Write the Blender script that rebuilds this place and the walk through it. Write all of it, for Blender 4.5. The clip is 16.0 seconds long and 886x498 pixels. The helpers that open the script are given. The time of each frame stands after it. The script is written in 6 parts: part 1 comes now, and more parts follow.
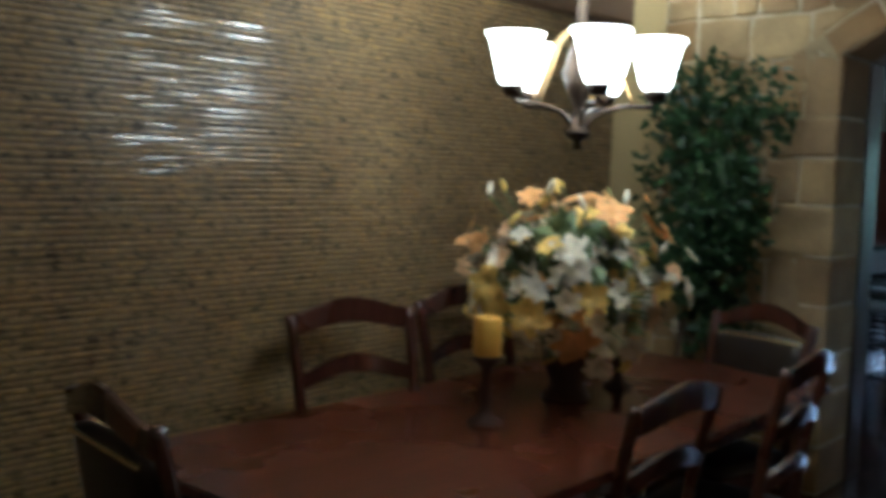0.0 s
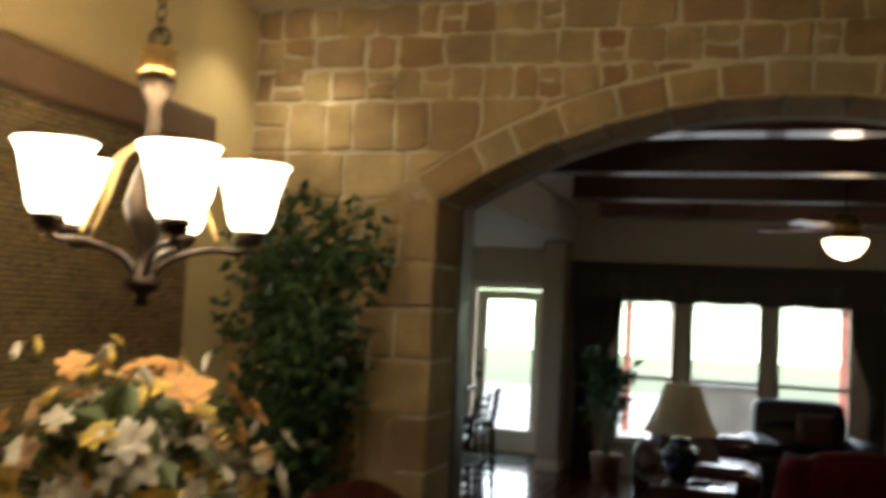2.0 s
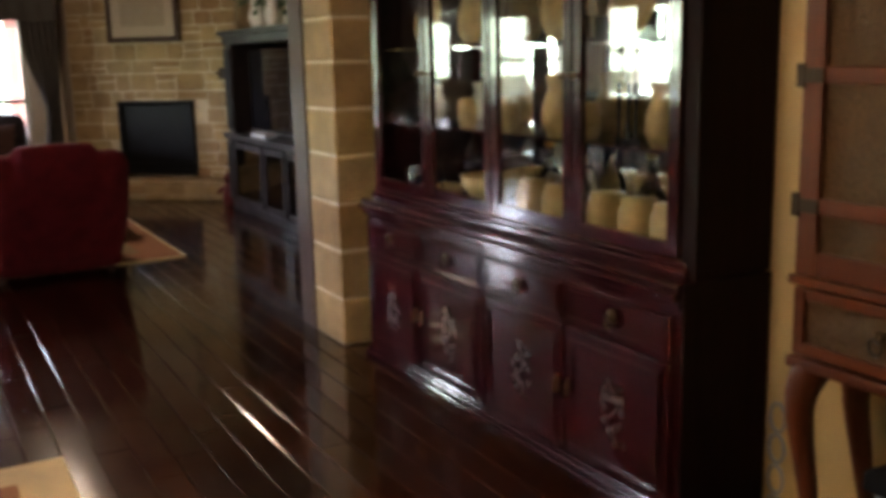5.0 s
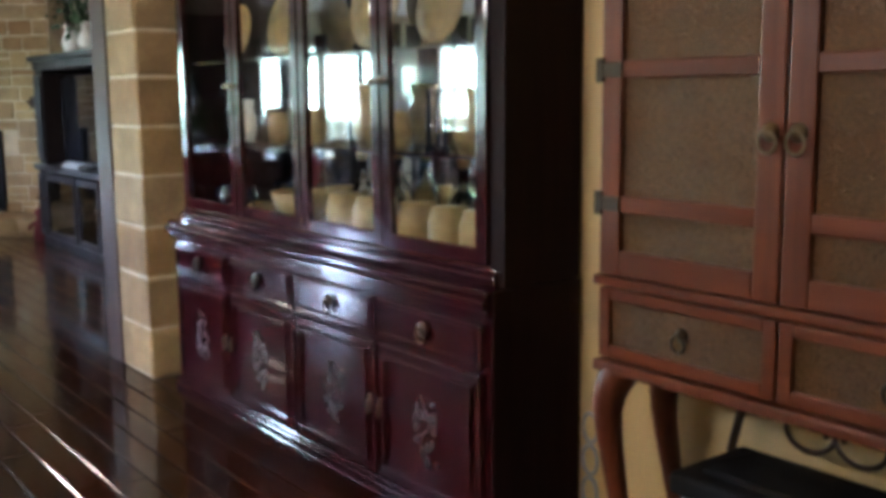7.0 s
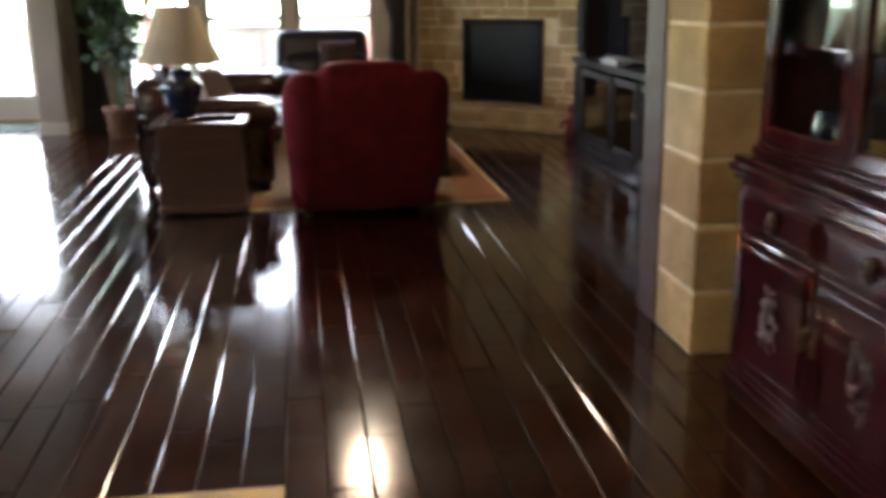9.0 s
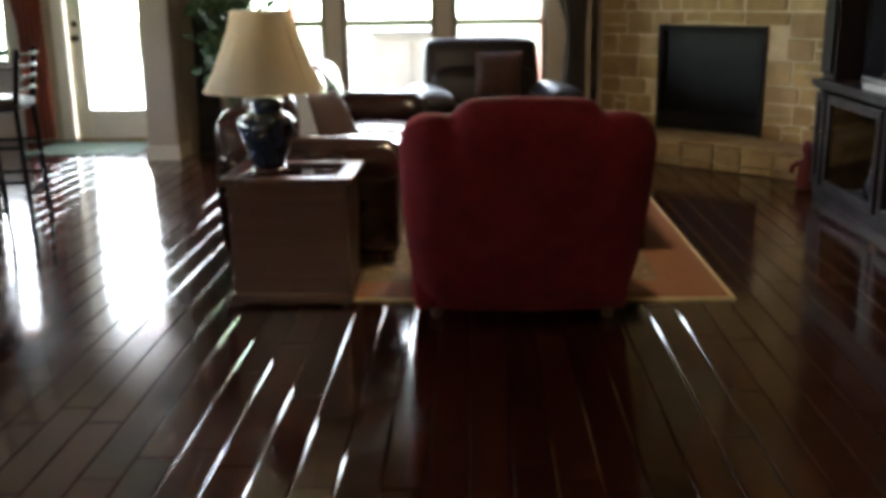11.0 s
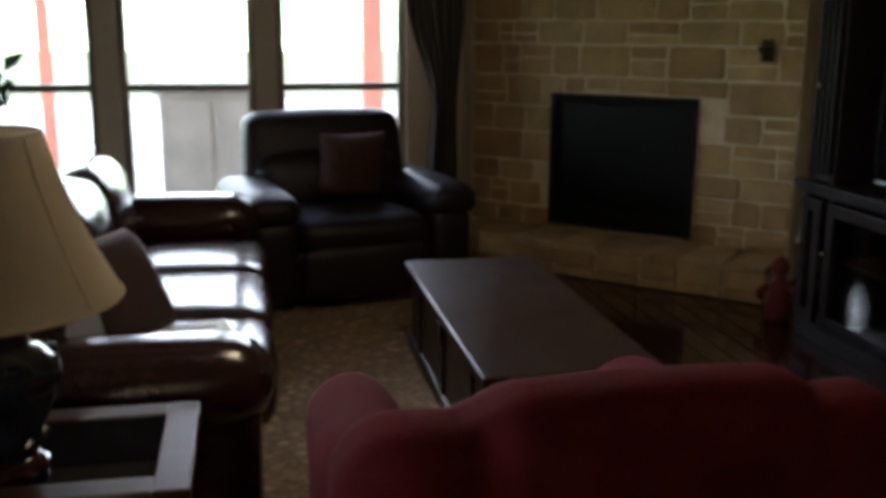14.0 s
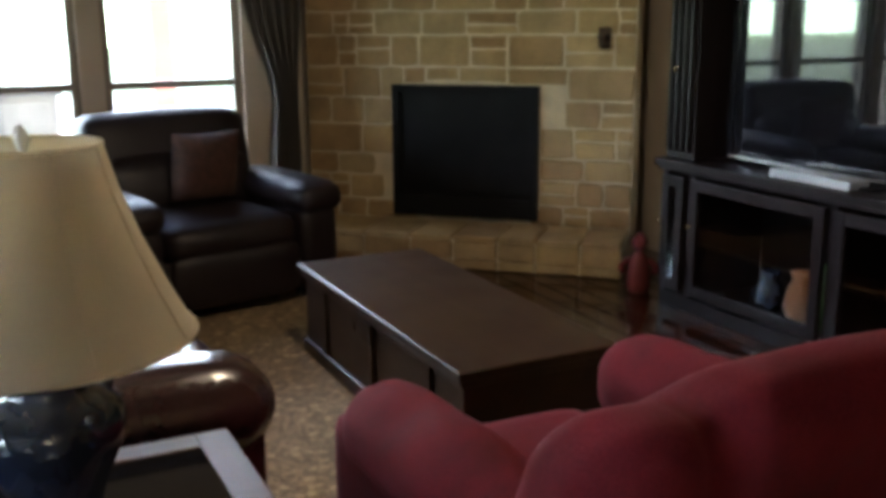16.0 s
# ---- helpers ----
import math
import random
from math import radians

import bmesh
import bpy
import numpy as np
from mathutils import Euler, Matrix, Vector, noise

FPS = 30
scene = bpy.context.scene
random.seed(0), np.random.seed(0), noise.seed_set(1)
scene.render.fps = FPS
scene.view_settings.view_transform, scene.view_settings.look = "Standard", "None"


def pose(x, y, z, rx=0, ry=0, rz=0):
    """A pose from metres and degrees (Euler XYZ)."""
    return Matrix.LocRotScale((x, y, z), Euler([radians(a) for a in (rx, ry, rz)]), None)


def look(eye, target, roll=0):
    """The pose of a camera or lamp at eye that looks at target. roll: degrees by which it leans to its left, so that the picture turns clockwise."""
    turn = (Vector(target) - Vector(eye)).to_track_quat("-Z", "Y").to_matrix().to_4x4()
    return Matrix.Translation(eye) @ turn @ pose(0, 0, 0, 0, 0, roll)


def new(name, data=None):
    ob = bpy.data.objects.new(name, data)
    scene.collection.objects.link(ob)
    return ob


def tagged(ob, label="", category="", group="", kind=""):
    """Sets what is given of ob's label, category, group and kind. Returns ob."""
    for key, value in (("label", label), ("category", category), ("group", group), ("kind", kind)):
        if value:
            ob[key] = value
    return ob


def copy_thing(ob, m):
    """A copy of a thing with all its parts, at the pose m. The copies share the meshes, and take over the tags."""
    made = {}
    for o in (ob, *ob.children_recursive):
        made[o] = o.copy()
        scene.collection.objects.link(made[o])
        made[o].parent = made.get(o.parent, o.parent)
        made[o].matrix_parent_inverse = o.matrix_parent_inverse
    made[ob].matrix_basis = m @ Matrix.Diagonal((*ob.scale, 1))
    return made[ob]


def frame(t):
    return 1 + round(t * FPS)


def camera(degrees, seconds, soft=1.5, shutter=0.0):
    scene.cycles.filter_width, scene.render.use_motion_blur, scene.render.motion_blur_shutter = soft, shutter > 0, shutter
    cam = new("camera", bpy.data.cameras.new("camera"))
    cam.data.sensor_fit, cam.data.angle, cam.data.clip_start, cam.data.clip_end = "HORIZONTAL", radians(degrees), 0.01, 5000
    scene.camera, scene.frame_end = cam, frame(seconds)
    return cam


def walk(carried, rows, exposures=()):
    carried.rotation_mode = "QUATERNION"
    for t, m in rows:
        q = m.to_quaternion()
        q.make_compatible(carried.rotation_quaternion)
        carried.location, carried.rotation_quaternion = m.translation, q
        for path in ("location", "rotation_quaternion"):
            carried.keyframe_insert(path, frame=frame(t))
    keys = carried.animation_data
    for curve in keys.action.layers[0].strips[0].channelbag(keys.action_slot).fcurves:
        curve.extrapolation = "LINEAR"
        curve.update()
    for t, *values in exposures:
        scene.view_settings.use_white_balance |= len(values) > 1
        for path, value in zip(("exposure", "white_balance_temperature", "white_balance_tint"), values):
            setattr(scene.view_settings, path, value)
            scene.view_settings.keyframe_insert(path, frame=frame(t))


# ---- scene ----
cam = camera(48.0, 16.0, soft=4.6, shutter=0.5)

PATH = [
    (0, (1.849, -3.887, 1.582), (0.528, -2.394, 1.42), 1.8),
    (0.5, (1.783, -3.789, 1.576), (0.656, -2.152, 1.351), 2.3),
    (1, (1.649, -3.605, 1.613), (0.697, -1.858, 1.418), 3.0),
    (1.5, (1.534, -3.411, 1.631), (0.743, -1.574, 1.592), 3.0),
    (2, (1.42, -3.251, 1.664), (0.823, -1.347, 1.797), 2.9),
    (2.5, (1.427, -3.103, 1.664), (1.041, -1.154, 1.891), 3.0),
    (3, (1.431, -3.231, 1.659), (1.325, -1.247, 1.883), 2.5),
    (3.5, (1.476, -3.395, 1.643), (1.629, -1.407, 1.792), 2.5),
    (4, (1.391, -3.532, 1.629), (1.838, -1.583, 1.607), 2.0),
    (4.5, (1.251, -3.592, 1.558), (1.976, -1.747, 1.296), 0.4),
    (5, (1.199, -3.624, 1.485), (2.129, -1.896, 1.099), -1.4),
    (7.5, (1.401, -3.514, 1.343), (2.616, -1.953, 1.053), -0.3),
    (8, (1.433, -3.251, 1.361), (2.397, -1.54, 0.982), 0.9),
    (8.5, (1.558, -2.819, 1.359), (2.147, -0.962, 0.906), 0.3),
    (9, (1.704, -2.354, 1.359), (1.967, -0.438, 0.85), -0.7),
    (11.5, (1.877, 0.162, 1.34), (1.805, 2.097, 0.84), -0.8),
    (12, (1.83, 0.61, 1.36), (1.786, 2.55, 0.873), -0.6),
    (12.5, (1.774, 1.051, 1.367), (1.771, 2.995, 0.897), -0.1),
    (13, (1.697, 1.459, 1.393), (1.766, 3.406, 0.939), 0.5),
    (13.5, (1.601, 1.769, 1.425), (1.807, 3.709, 0.987), 0.8),
    (14, (1.483, 1.938, 1.477), (1.859, 3.851, 1.031), 0.3),
    (14.5, (1.223, 2.152, 1.476), (1.822, 4.002, 1.009), -0.7),
    (15, (1.003, 2.278, 1.478), (1.755, 4.067, 0.993), -1.0),
    (15.5, (0.923, 2.246, 1.465), (1.739, 4.011, 1.001), -0.9),
    (16, (0.863, 2.219, 1.469), (1.725, 3.964, 1.009), -0.4),
]
EXPOSURES = [
    (0, 1.05, 4200, 8), (0.5, 1.2, 5200, 12), (1.0, 1.35, 5700, 14), (1.5, 1.25, 6000, 15), (2.0, 0.8, 6000, 15), (2.5, 0.3, 5900, 13), (3.5, 0.9, 5900, 20),
    (4.0, 1.4, 5800, 22), (4.5, 1.9, 5900, 27), (5.2, 2.75, 6000, 29), (7.5, 3.2, 4700, 21), (8.0, 2.8, 4700, 19), (8.5, 2.95, 5300, 22),
    (9.0, 2.75, 5800, 22), (11.5, 2.55, 6000, 15), (12.5, 1.75, 5800, 15), (13.5, 1.2, 5700, 18), (14.0, 1.25, 5700, 18),
    (14.5, 1.75, 5600, 18), (15, 2.35, 5400, 17), (16, 2.45, 5500, 16),
]
walk(cam, [(t, look(eye, target, roll)) for t, eye, target, roll in PATH], EXPOSURES)


# ---------------------------------------------------------------- light
world = bpy.data.worlds.new("world")
scene.world = world
world.use_nodes = True
wn = world.node_tree
sky = wn.nodes.new("ShaderNodeTexSky")
sky.sky_type, sky.sun_disc = "NISHITA", False
sky.sun_elevation, sky.sun_rotation = radians(58), radians(20)
wn.links.new(sky.outputs[0], wn.nodes["Background"].inputs[0])
wn.nodes["Background"].inputs[1].default_value = 0.15


def lamp(name, kind, m, energy, colour=(1, 1, 1), **more):
    data = bpy.data.lights.new(name, kind)
    data.energy, data.color = energy, colour
    if kind == "SUN":
        data.angle = more["size"]
    elif kind == "AREA":
        data.shape, data.size, data.size_y = "RECTANGLE", more["size"], more["size_y"]
    else:
        data.shadow_soft_size = more.get("size", 0.03)
        if kind == "SPOT":
            data.spot_size, data.spot_blend = more["cone"], 0.6
    ob = new(name, data)
    ob.matrix_world = m
    return ob


WARM = (1.0, 0.84, 0.52)
lamp("sun", "SUN", look((-12, -20, 40), (0, 8, 0)), 4.5, (1, 0.96, 0.9), size=radians(0.53))

# ---------------------------------------------------------------- materials


class Nodes:
    """A small helper that writes one principled material."""

    def __init__(self, name, placed=False):
        self.m = bpy.data.materials.new(name)
        self.m.use_nodes = True
        self.t = self.m.node_tree
        self.b = self.t.nodes["Principled BSDF"]
        self.co = self.t.nodes.new("ShaderNodeNewGeometry").outputs["Position"] if placed else self.t.nodes.new("ShaderNodeTexCoord").outputs["Object"]

    def node(self, kind, **inputs):
        n = self.t.nodes.new(kind)
        for k, v in inputs.items():
            s = n.inputs[k.replace("_", " ")]
            if isinstance(v, bpy.types.NodeSocket):
                self.t.links.new(v, s)
            else:
                s.default_value = v
        return n

    def link(self, a, b):
        self.t.links.new(a, b)

    def scaled(self, sx, sy, sz):
        n = self.node("ShaderNodeMapping", Vector=self.co)
        n.inputs["Scale"].default_value = (sx, sy, sz)
        return n.outputs[0]

    def noise(self, scale, detail=4, at=None, rough=0.55, distortion=0.0):
        return self.node("ShaderNodeTexNoise", Vector=at or self.co, Scale=scale, Detail=detail, Roughness=rough, Distortion=distortion).outputs[0]

    def ramp(self, value, stops):
        n = self.node("ShaderNodeValToRGB", Fac=value)
        e = n.color_ramp.elements
        while len(e) < len(stops):
            e.new(0.5)
        for el, (p, c) in zip(e, stops):
            el.position, el.color = p, (*c, 1)
        return n.outputs[0]

    def mix(self, fac, a, b, blend="MIX"):
        n = self.t.nodes.new("ShaderNodeMix")
        n.data_type, n.blend_type = "RGBA", blend
        for v, s in ((fac, n.inputs[0]), (a, n.inputs[6]), (b, n.inputs[7])):
            if isinstance(v, bpy.types.NodeSocket):
                self.t.links.new(v, s)
            else:
                s.default_value = v if s.type == "VALUE" else (*v, 1)
        return n.outputs[2]

    def colour(self, c):
        if isinstance(c, bpy.types.NodeSocket):
            self.link(c, self.b.inputs["Base Color"])
        else:
            self.b.inputs["Base Color"].default_value = (*c, 1)

    def bump(self, height, strength=0.3, distance=0.01):
        n = self.node("ShaderNodeBump", Height=height, Strength=strength, Distance=distance)
        self.link(n.outputs[0], self.b.inputs["Normal"])

    def set(self, **v):
        for k, x in v.items():
            s = self.b.inputs[k.replace("_", " ")]
            if isinstance(x, bpy.types.NodeSocket):
                self.link(x, s)
            else:
                s.default_value = x
        return self.m


def shades(c, lo=0.75, hi=1.2):
    return [tuple(min(1, v * k) for v in c) for k in (lo, 1, hi)]


def plain(name, c, rough=0.6, metal=0.0, grain=30, amount=0.2, bump=0.15, depth=0.003, coat=0.0, wear=3, spread=0.25, placed=False, gloss=0.5):
    """Two scales of variation in colour and gloss, with fine relief."""
    n = Nodes(name, placed)
    fine, broad = n.noise(grain, 5), n.noise(wear, 3)
    a, b, d = shades(c, 1 - spread, 1 + spread)
    col = n.ramp(broad, [(0.3, a), (0.5, b), (0.7, d)])
    n.colour(n.mix(amount, col, n.ramp(fine, [(0.3, a), (0.7, d)])))
    r = n.ramp(broad, [(0.25, (rough * 0.8,) * 3), (0.75, (min(1, rough * 1.25),) * 3)])
    n.bump(fine, bump, depth)
    return n.set(Roughness=r, Metallic=metal, Coat_Weight=coat, Coat_Roughness=0.12, Specular_IOR_Level=gloss)


def timber(name, c, rough=0.3, axis="y", coat=0.3, grain=1.0, random_hue=0.0, bump=0.1, coat_rough=0.12, gloss=0.5):
    """Wood with its grain along one axis."""
    n = Nodes(name, random_hue > 0)
    stretch = {"x": (1.5, 22, 22), "y": (22, 1.5, 22), "z": (22, 22, 1.5)}[axis]
    v = n.scaled(*[s * grain for s in stretch])
    g = n.noise(1.0, 6, v, 0.65, 0.6)
    broad = n.noise(1.7, 3)
    a, b, d = shades(c, 0.55, 1.5)
    col = n.mix(0.35, n.ramp(g, [(0.3, a), (0.5, b), (0.72, d)]), n.ramp(broad, [(0.3, a), (0.7, d)]))
    if random_hue:
        rnd = n.t.nodes.new("ShaderNodeObjectInfo").outputs["Random"]
        col = n.mix(1.0, col, n.ramp(rnd, [(0, (1 - random_hue,) * 3), (1, (1 + random_hue, 1 + random_hue * 0.8, 1 + random_hue * 0.6))]), "MULTIPLY")
    n.colour(col)
    n.bump(g, bump, 0.002)
    r = n.ramp(broad, [(0.3, (rough * 0.75,) * 3), (0.7, (rough * 1.3,) * 3)])
    return n.set(Roughness=r, Coat_Weight=coat, Coat_Roughness=coat_rough, Specular_IOR_Level=gloss)


def stone_material(name, tones, joint=False):
    n = Nodes(name)
    rnd = n.t.nodes.new("ShaderNodeObjectInfo").outputs["Random"]
    isl = n.t.nodes.new("ShaderNodeNewGeometry").outputs["Random Per Island"]
    pick = n.node("ShaderNodeMath", **{}).outputs[0]
    m = pick.node
    m.operation = "FRACT"
    add = n.t.nodes.new("ShaderNodeMath")
    add.operation = "ADD"
    n.link(rnd, add.inputs[0])
    n.link(isl, add.inputs[1])
    n.link(add.outputs[0], m.inputs[0])
    base = n.ramp(pick, [(i / (len(tones) - 1), c) for i, c in enumerate(tones)])
    blot, fine = n.noise(5, 5), n.noise(45, 6, None, 0.7)
    col = n.mix(0.55, base, n.ramp(blot, [(0.3, (0.5, 0.46, 0.4)), (0.65, (1.25, 1.2, 1.1))]), "MULTIPLY")
    n.colour(n.mix(0.3, col, n.ramp(fine, [(0.3, (0.55, 0.55, 0.55)), (0.7, (1.3, 1.3, 1.3))]), "MULTIPLY"))
    n.bump(n.mix(0.5, blot, fine), 0.6, 0.012)
    return n.set(Roughness=0.85)


M = {}
M["plaster_dining"] = plain("ochre_wall_paint", (0.6, 0.47, 0.22), 0.75, grain=60, wear=2, spread=0.08, bump=0.25)
M["plaster_living"] = plain("tan_wall_paint", (0.46, 0.39, 0.3), 0.75, grain=60, wear=2, spread=0.08, bump=0.25)
M["ceiling"] = plain("cream_ceiling_paint", (0.6, 0.52, 0.38), 0.85, grain=80, wear=2, spread=0.06, bump=0.3)
M["ceiling_living"] = plain("grey_beige_ceiling_paint", (0.55, 0.5, 0.42), 0.85, grain=80, wear=2, spread=0.06, bump=0.3)


def reed_material(name, c):
    """Short glossy reed lengths, light and dark, with their joints and frayed ends."""
    n = Nodes(name, True)
    dash = n.noise(1.0, 3, n.scaled(8, 26, 49), 0.6)
    broad, fine = n.noise(1.6, 3), n.noise(70, 4)
    col = n.ramp(dash, [(0.34, tuple(v * 0.22 for v in c)), (0.45, tuple(v * 0.8 for v in c)), (0.58, c), (0.7, tuple(min(1, v * 1.7) for v in c))])
    col = n.mix(0.5, col, n.ramp(broad, [(0.3, (0.75, 0.72, 0.68)), (0.7, (1.2, 1.18, 1.1))]), "MULTIPLY")
    n.colour(n.mix(0.3, col, n.ramp(fine, [(0.3, (0.5, 0.5, 0.5)), (0.7, (1.3, 1.3, 1.3))]), "MULTIPLY"))
    n.bump(n.mix(0.5, dash, fine), 0.55, 0.005)
    return n.set(Roughness=n.ramp(dash, [(0.3, (0.5,) * 3), (0.6, (0.26,) * 3)]), Coat_Weight=0.7, Coat_Roughness=0.14)


M["reed"] = reed_material("woven_reed", (0.37, 0.26, 0.12))
# backing colour darkened to deepen the shade in the gaps between slats
M["reed_back"] = plain("gap_shade_reed_backing", (0.08, 0.055, 0.03), 0.6, grain=90, bump=0.4)
M["brown_fabric"] = plain("brown_valance_cloth", (0.16, 0.095, 0.05), 0.7, grain=120, bump=0.4)
M["stone"] = stone_material("warm_limestone", [(0.4, 0.29, 0.13), (0.46, 0.35, 0.18), (0.33, 0.22, 0.1), (0.43, 0.34, 0.19), (0.3, 0.18, 0.075)])
M["mortar"] = plain("sandy_mortar", (0.62, 0.53, 0.36), 0.9, grain=120, bump=0.6, wear=6)
M["floor"] = timber("dark_hand_scraped_floor_wood", (0.026, 0.0078, 0.0042), 0.13, "y", 0.25, random_hue=0.35, bump=0.12, coat_rough=0.09, gloss=0.4)
M["joint"] = plain("floor_joint_filler", (0.012, 0.008, 0.006), 0.5)
M["beam"] = timber("dark_ceiling_beam_wood", (0.075, 0.03, 0.018), 0.35, "x", 0.3)
M["casing"] = timber("dark_casing_wood", (0.05, 0.025, 0.015), 0.6, "z", 0.0)
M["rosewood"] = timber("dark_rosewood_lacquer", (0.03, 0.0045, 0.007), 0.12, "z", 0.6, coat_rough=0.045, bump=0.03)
# the same rosewood, its shaded end darkened in the colour and its gloss cut
M["rosewood_side"] = timber("dull_darkened_rosewood_side", (0.012, 0.004, 0.005), 0.6, "z", 0.0, gloss=0.12)
M["rosewood_long"] = timber("dark_rosewood_lacquer_long", (0.03, 0.0045, 0.007), 0.12, "y", 0.6, coat_rough=0.045, bump=0.03)
M["pearl"] = plain("mother_of_pearl_inlay", (0.07, 0.06, 0.065), 0.3, grain=60, spread=0.3)
M["armoire"] = timber("red_brown_armoire_wood", (0.11, 0.03, 0.01), 0.42, "z", 0.08, gloss=0.3)
M["armoire_long"] = timber("red_brown_armoire_wood_long", (0.11, 0.03, 0.01), 0.42, "y", 0.08, gloss=0.3)
M["table"] = timber("cherry_table_top", (0.1, 0.026, 0.01), 0.28, "y", 0.2)
M["chairwood"] = timber("dark_cherry_chair_wood", (0.062, 0.02, 0.013), 0.28, "z", 0.5)
M["trunk_wood"] = timber("brown_chest_wood", (0.03, 0.014, 0.007), 0.34, "y", 0.0)
M["side_wood"] = timber("brown_side_chest_wood", (0.055, 0.022, 0.015), 0.35, "x", 0.1)
M["console"] = timber("dark_console_wood", (0.012, 0.008, 0.0082), 0.4, "z", 0.0)
for key, level in (("trunk_wood", 0.35), ("console", 0.14)):
    M[key].node_tree.nodes["Principled BSDF"].inputs["Specular IOR Level"].default_value = level
M["leather"] = plain("dark_brown_leather", (0.035, 0.015, 0.013), 0.2, grain=90, coat=0.4, bump=0.3, depth=0.003, wear=4, spread=0.35)
M["leather_dull"] = plain("blackish_recliner_leather", (0.013, 0.0075, 0.0085), 0.46, grain=90, bump=0.35, depth=0.004, wear=5, spread=0.35, gloss=0.4)
M["leather_pad"] = plain("black_leather_pad", (0.02, 0.014, 0.012), 0.35, grain=90, bump=0.3)
M["red_cloth"] = plain("crimson_chenille", (0.098, 0.0095, 0.0145), 0.9, gloss=0.06, grain=160, amount=0.35, bump=0.5, wear=9, spread=0.35)
M["red_cloth"].node_tree.nodes["Principled BSDF"].inputs["Sheen Weight"].default_value = 0.07
M["red_cloth"].node_tree.nodes["Principled BSDF"].inputs["Sheen Tint"].default_value = (1.0, 0.35, 0.35, 1)
M["pillow_brown"] = plain("brown_pillow_cloth", (0.045, 0.024, 0.02), 0.8, grain=120, bump=0.4)
M["pillow_grey"] = plain("grey_blue_pillow_cloth", (0.3, 0.33, 0.38), 0.8, grain=120, bump=0.4)
M["pillow_gold"] = plain("russet_patterned_pillow_cloth", (0.05, 0.02, 0.013), 0.85, grain=25, amount=0.6, spread=0.6)
M["stripe"] = plain("pale_pink_stripe_cloth", (0.3, 0.2, 0.19), 0.85, grain=90)
M["white_paint"] = plain("off_white_door_paint", (0.72, 0.66, 0.52), 0.4, grain=40, bump=0.05, spread=0.05)
M["window_paint"] = plain("taupe_window_paint", (0.2, 0.16, 0.12), 0.45, grain=40, bump=0.05, spread=0.08)
M["curtain"] = plain("dark_taupe_curtain", (0.07, 0.06, 0.05), 0.85, grain=150, bump=0.4)
M["red_curtain"] = plain("russet_curtain", (0.22, 0.06, 0.035), 0.85, grain=150, bump=0.4)
M["blind"] = plain("grey_rolled_blind", (0.35, 0.34, 0.33), 0.7, grain=80)
M["iron"] = plain("bronzed_iron", (0.055, 0.038, 0.025), 0.4, 0.8, grain=60, spread=0.3)
M["brass"] = plain("aged_brass", (0.5, 0.33, 0.12), 0.3, 0.9, grain=50)
M["nail"] = plain("bright_nail_brass", (0.75, 0.62, 0.4), 0.2, 1.0)
M["black"] = plain("black_metal", (0.01, 0.01, 0.011), 0.7, grain=80, gloss=0.12)
M["dull_brass"] = plain("darkened_brass", (0.16, 0.12, 0.07), 0.4, 0.8, grain=50)
M["gloss_black"] = plain("black_glass_screen", (0.006, 0.006, 0.008), 0.035, grain=5, bump=0.0, spread=0.05, gloss=0.8)
M["hearth_glass"] = plain("sooty_hearth_glass", (0.011, 0.0105, 0.011), 0.35, grain=9, spread=0.3, bump=0.02, gloss=0.1)
M["silver"] = plain("silver_plastic", (0.35, 0.36, 0.38), 0.35, 0.4)
M["wax"] = plain("yellow_candle_wax", (0.85, 0.5, 0.05), 0.4, grain=20, spread=0.1)
M["leaf"] = plain("dark_green_leaf", (0.035, 0.075, 0.022), 0.45, grain=40, spread=0.5, wear=20)
M["leaf_pale"] = plain("pale_green_leaf", (0.13, 0.17, 0.06), 0.5, grain=40, spread=0.4, wear=20)
M["bark"] = plain("brown_bark", (0.1, 0.065, 0.04), 0.85, grain=40, bump=0.6)
M["wicker"] = plain("brown_wicker", (0.16, 0.08, 0.035), 0.7, grain=60, bump=0.8, depth=0.01, spread=0.4)
for key, c in (("petal_white", (0.75, 0.7, 0.55)), ("petal_yellow", (0.8, 0.58, 0.13)), ("petal_orange", (0.72, 0.4, 0.13)), ("petal_peach", (0.72, 0.48, 0.25))):
    M[key] = plain(key + "_silk", c, 0.7, grain=50, spread=0.25, wear=25)
M["cobalt"] = plain("dark_blue_glazed_ceramic", (0.014, 0.022, 0.045), 0.1, grain=14, amount=0.6, spread=0.6, wear=16, bump=0.02, coat=0.6)
M["shade"] = plain("cream_pleated_shade_cloth", (0.7, 0.62, 0.48), 0.85, grain=140, bump=0.3)
sh = M["shade"].node_tree
tl, mx2 = sh.nodes.new("ShaderNodeBsdfTranslucent"), sh.nodes.new("ShaderNodeMixShader")
tl.inputs[0].default_value = (0.85, 0.78, 0.64, 1)
mx2.inputs[0].default_value = 0.55
sh.links.new(sh.nodes["Principled BSDF"].outputs[0], mx2.inputs[1])
sh.links.new(tl.outputs[0], mx2.inputs[2])
sh.links.new(mx2.outputs[0], sh.nodes["Material Output"].inputs[0])
M["paper"] = plain("white_paper", (0.75, 0.74, 0.7), 0.6, grain=30, spread=0.06)
M["ink"] = plain("grey_print", (0.12, 0.12, 0.13), 0.6)
M["mat_green"] = plain("green_door_mat", (0.06, 0.1, 0.055), 0.9, grain=80, bump=0.8, spread=0.5, wear=14)
M["concrete"] = plain("pale_patio_concrete", (0.5, 0.48, 0.45), 0.85, grain=30)
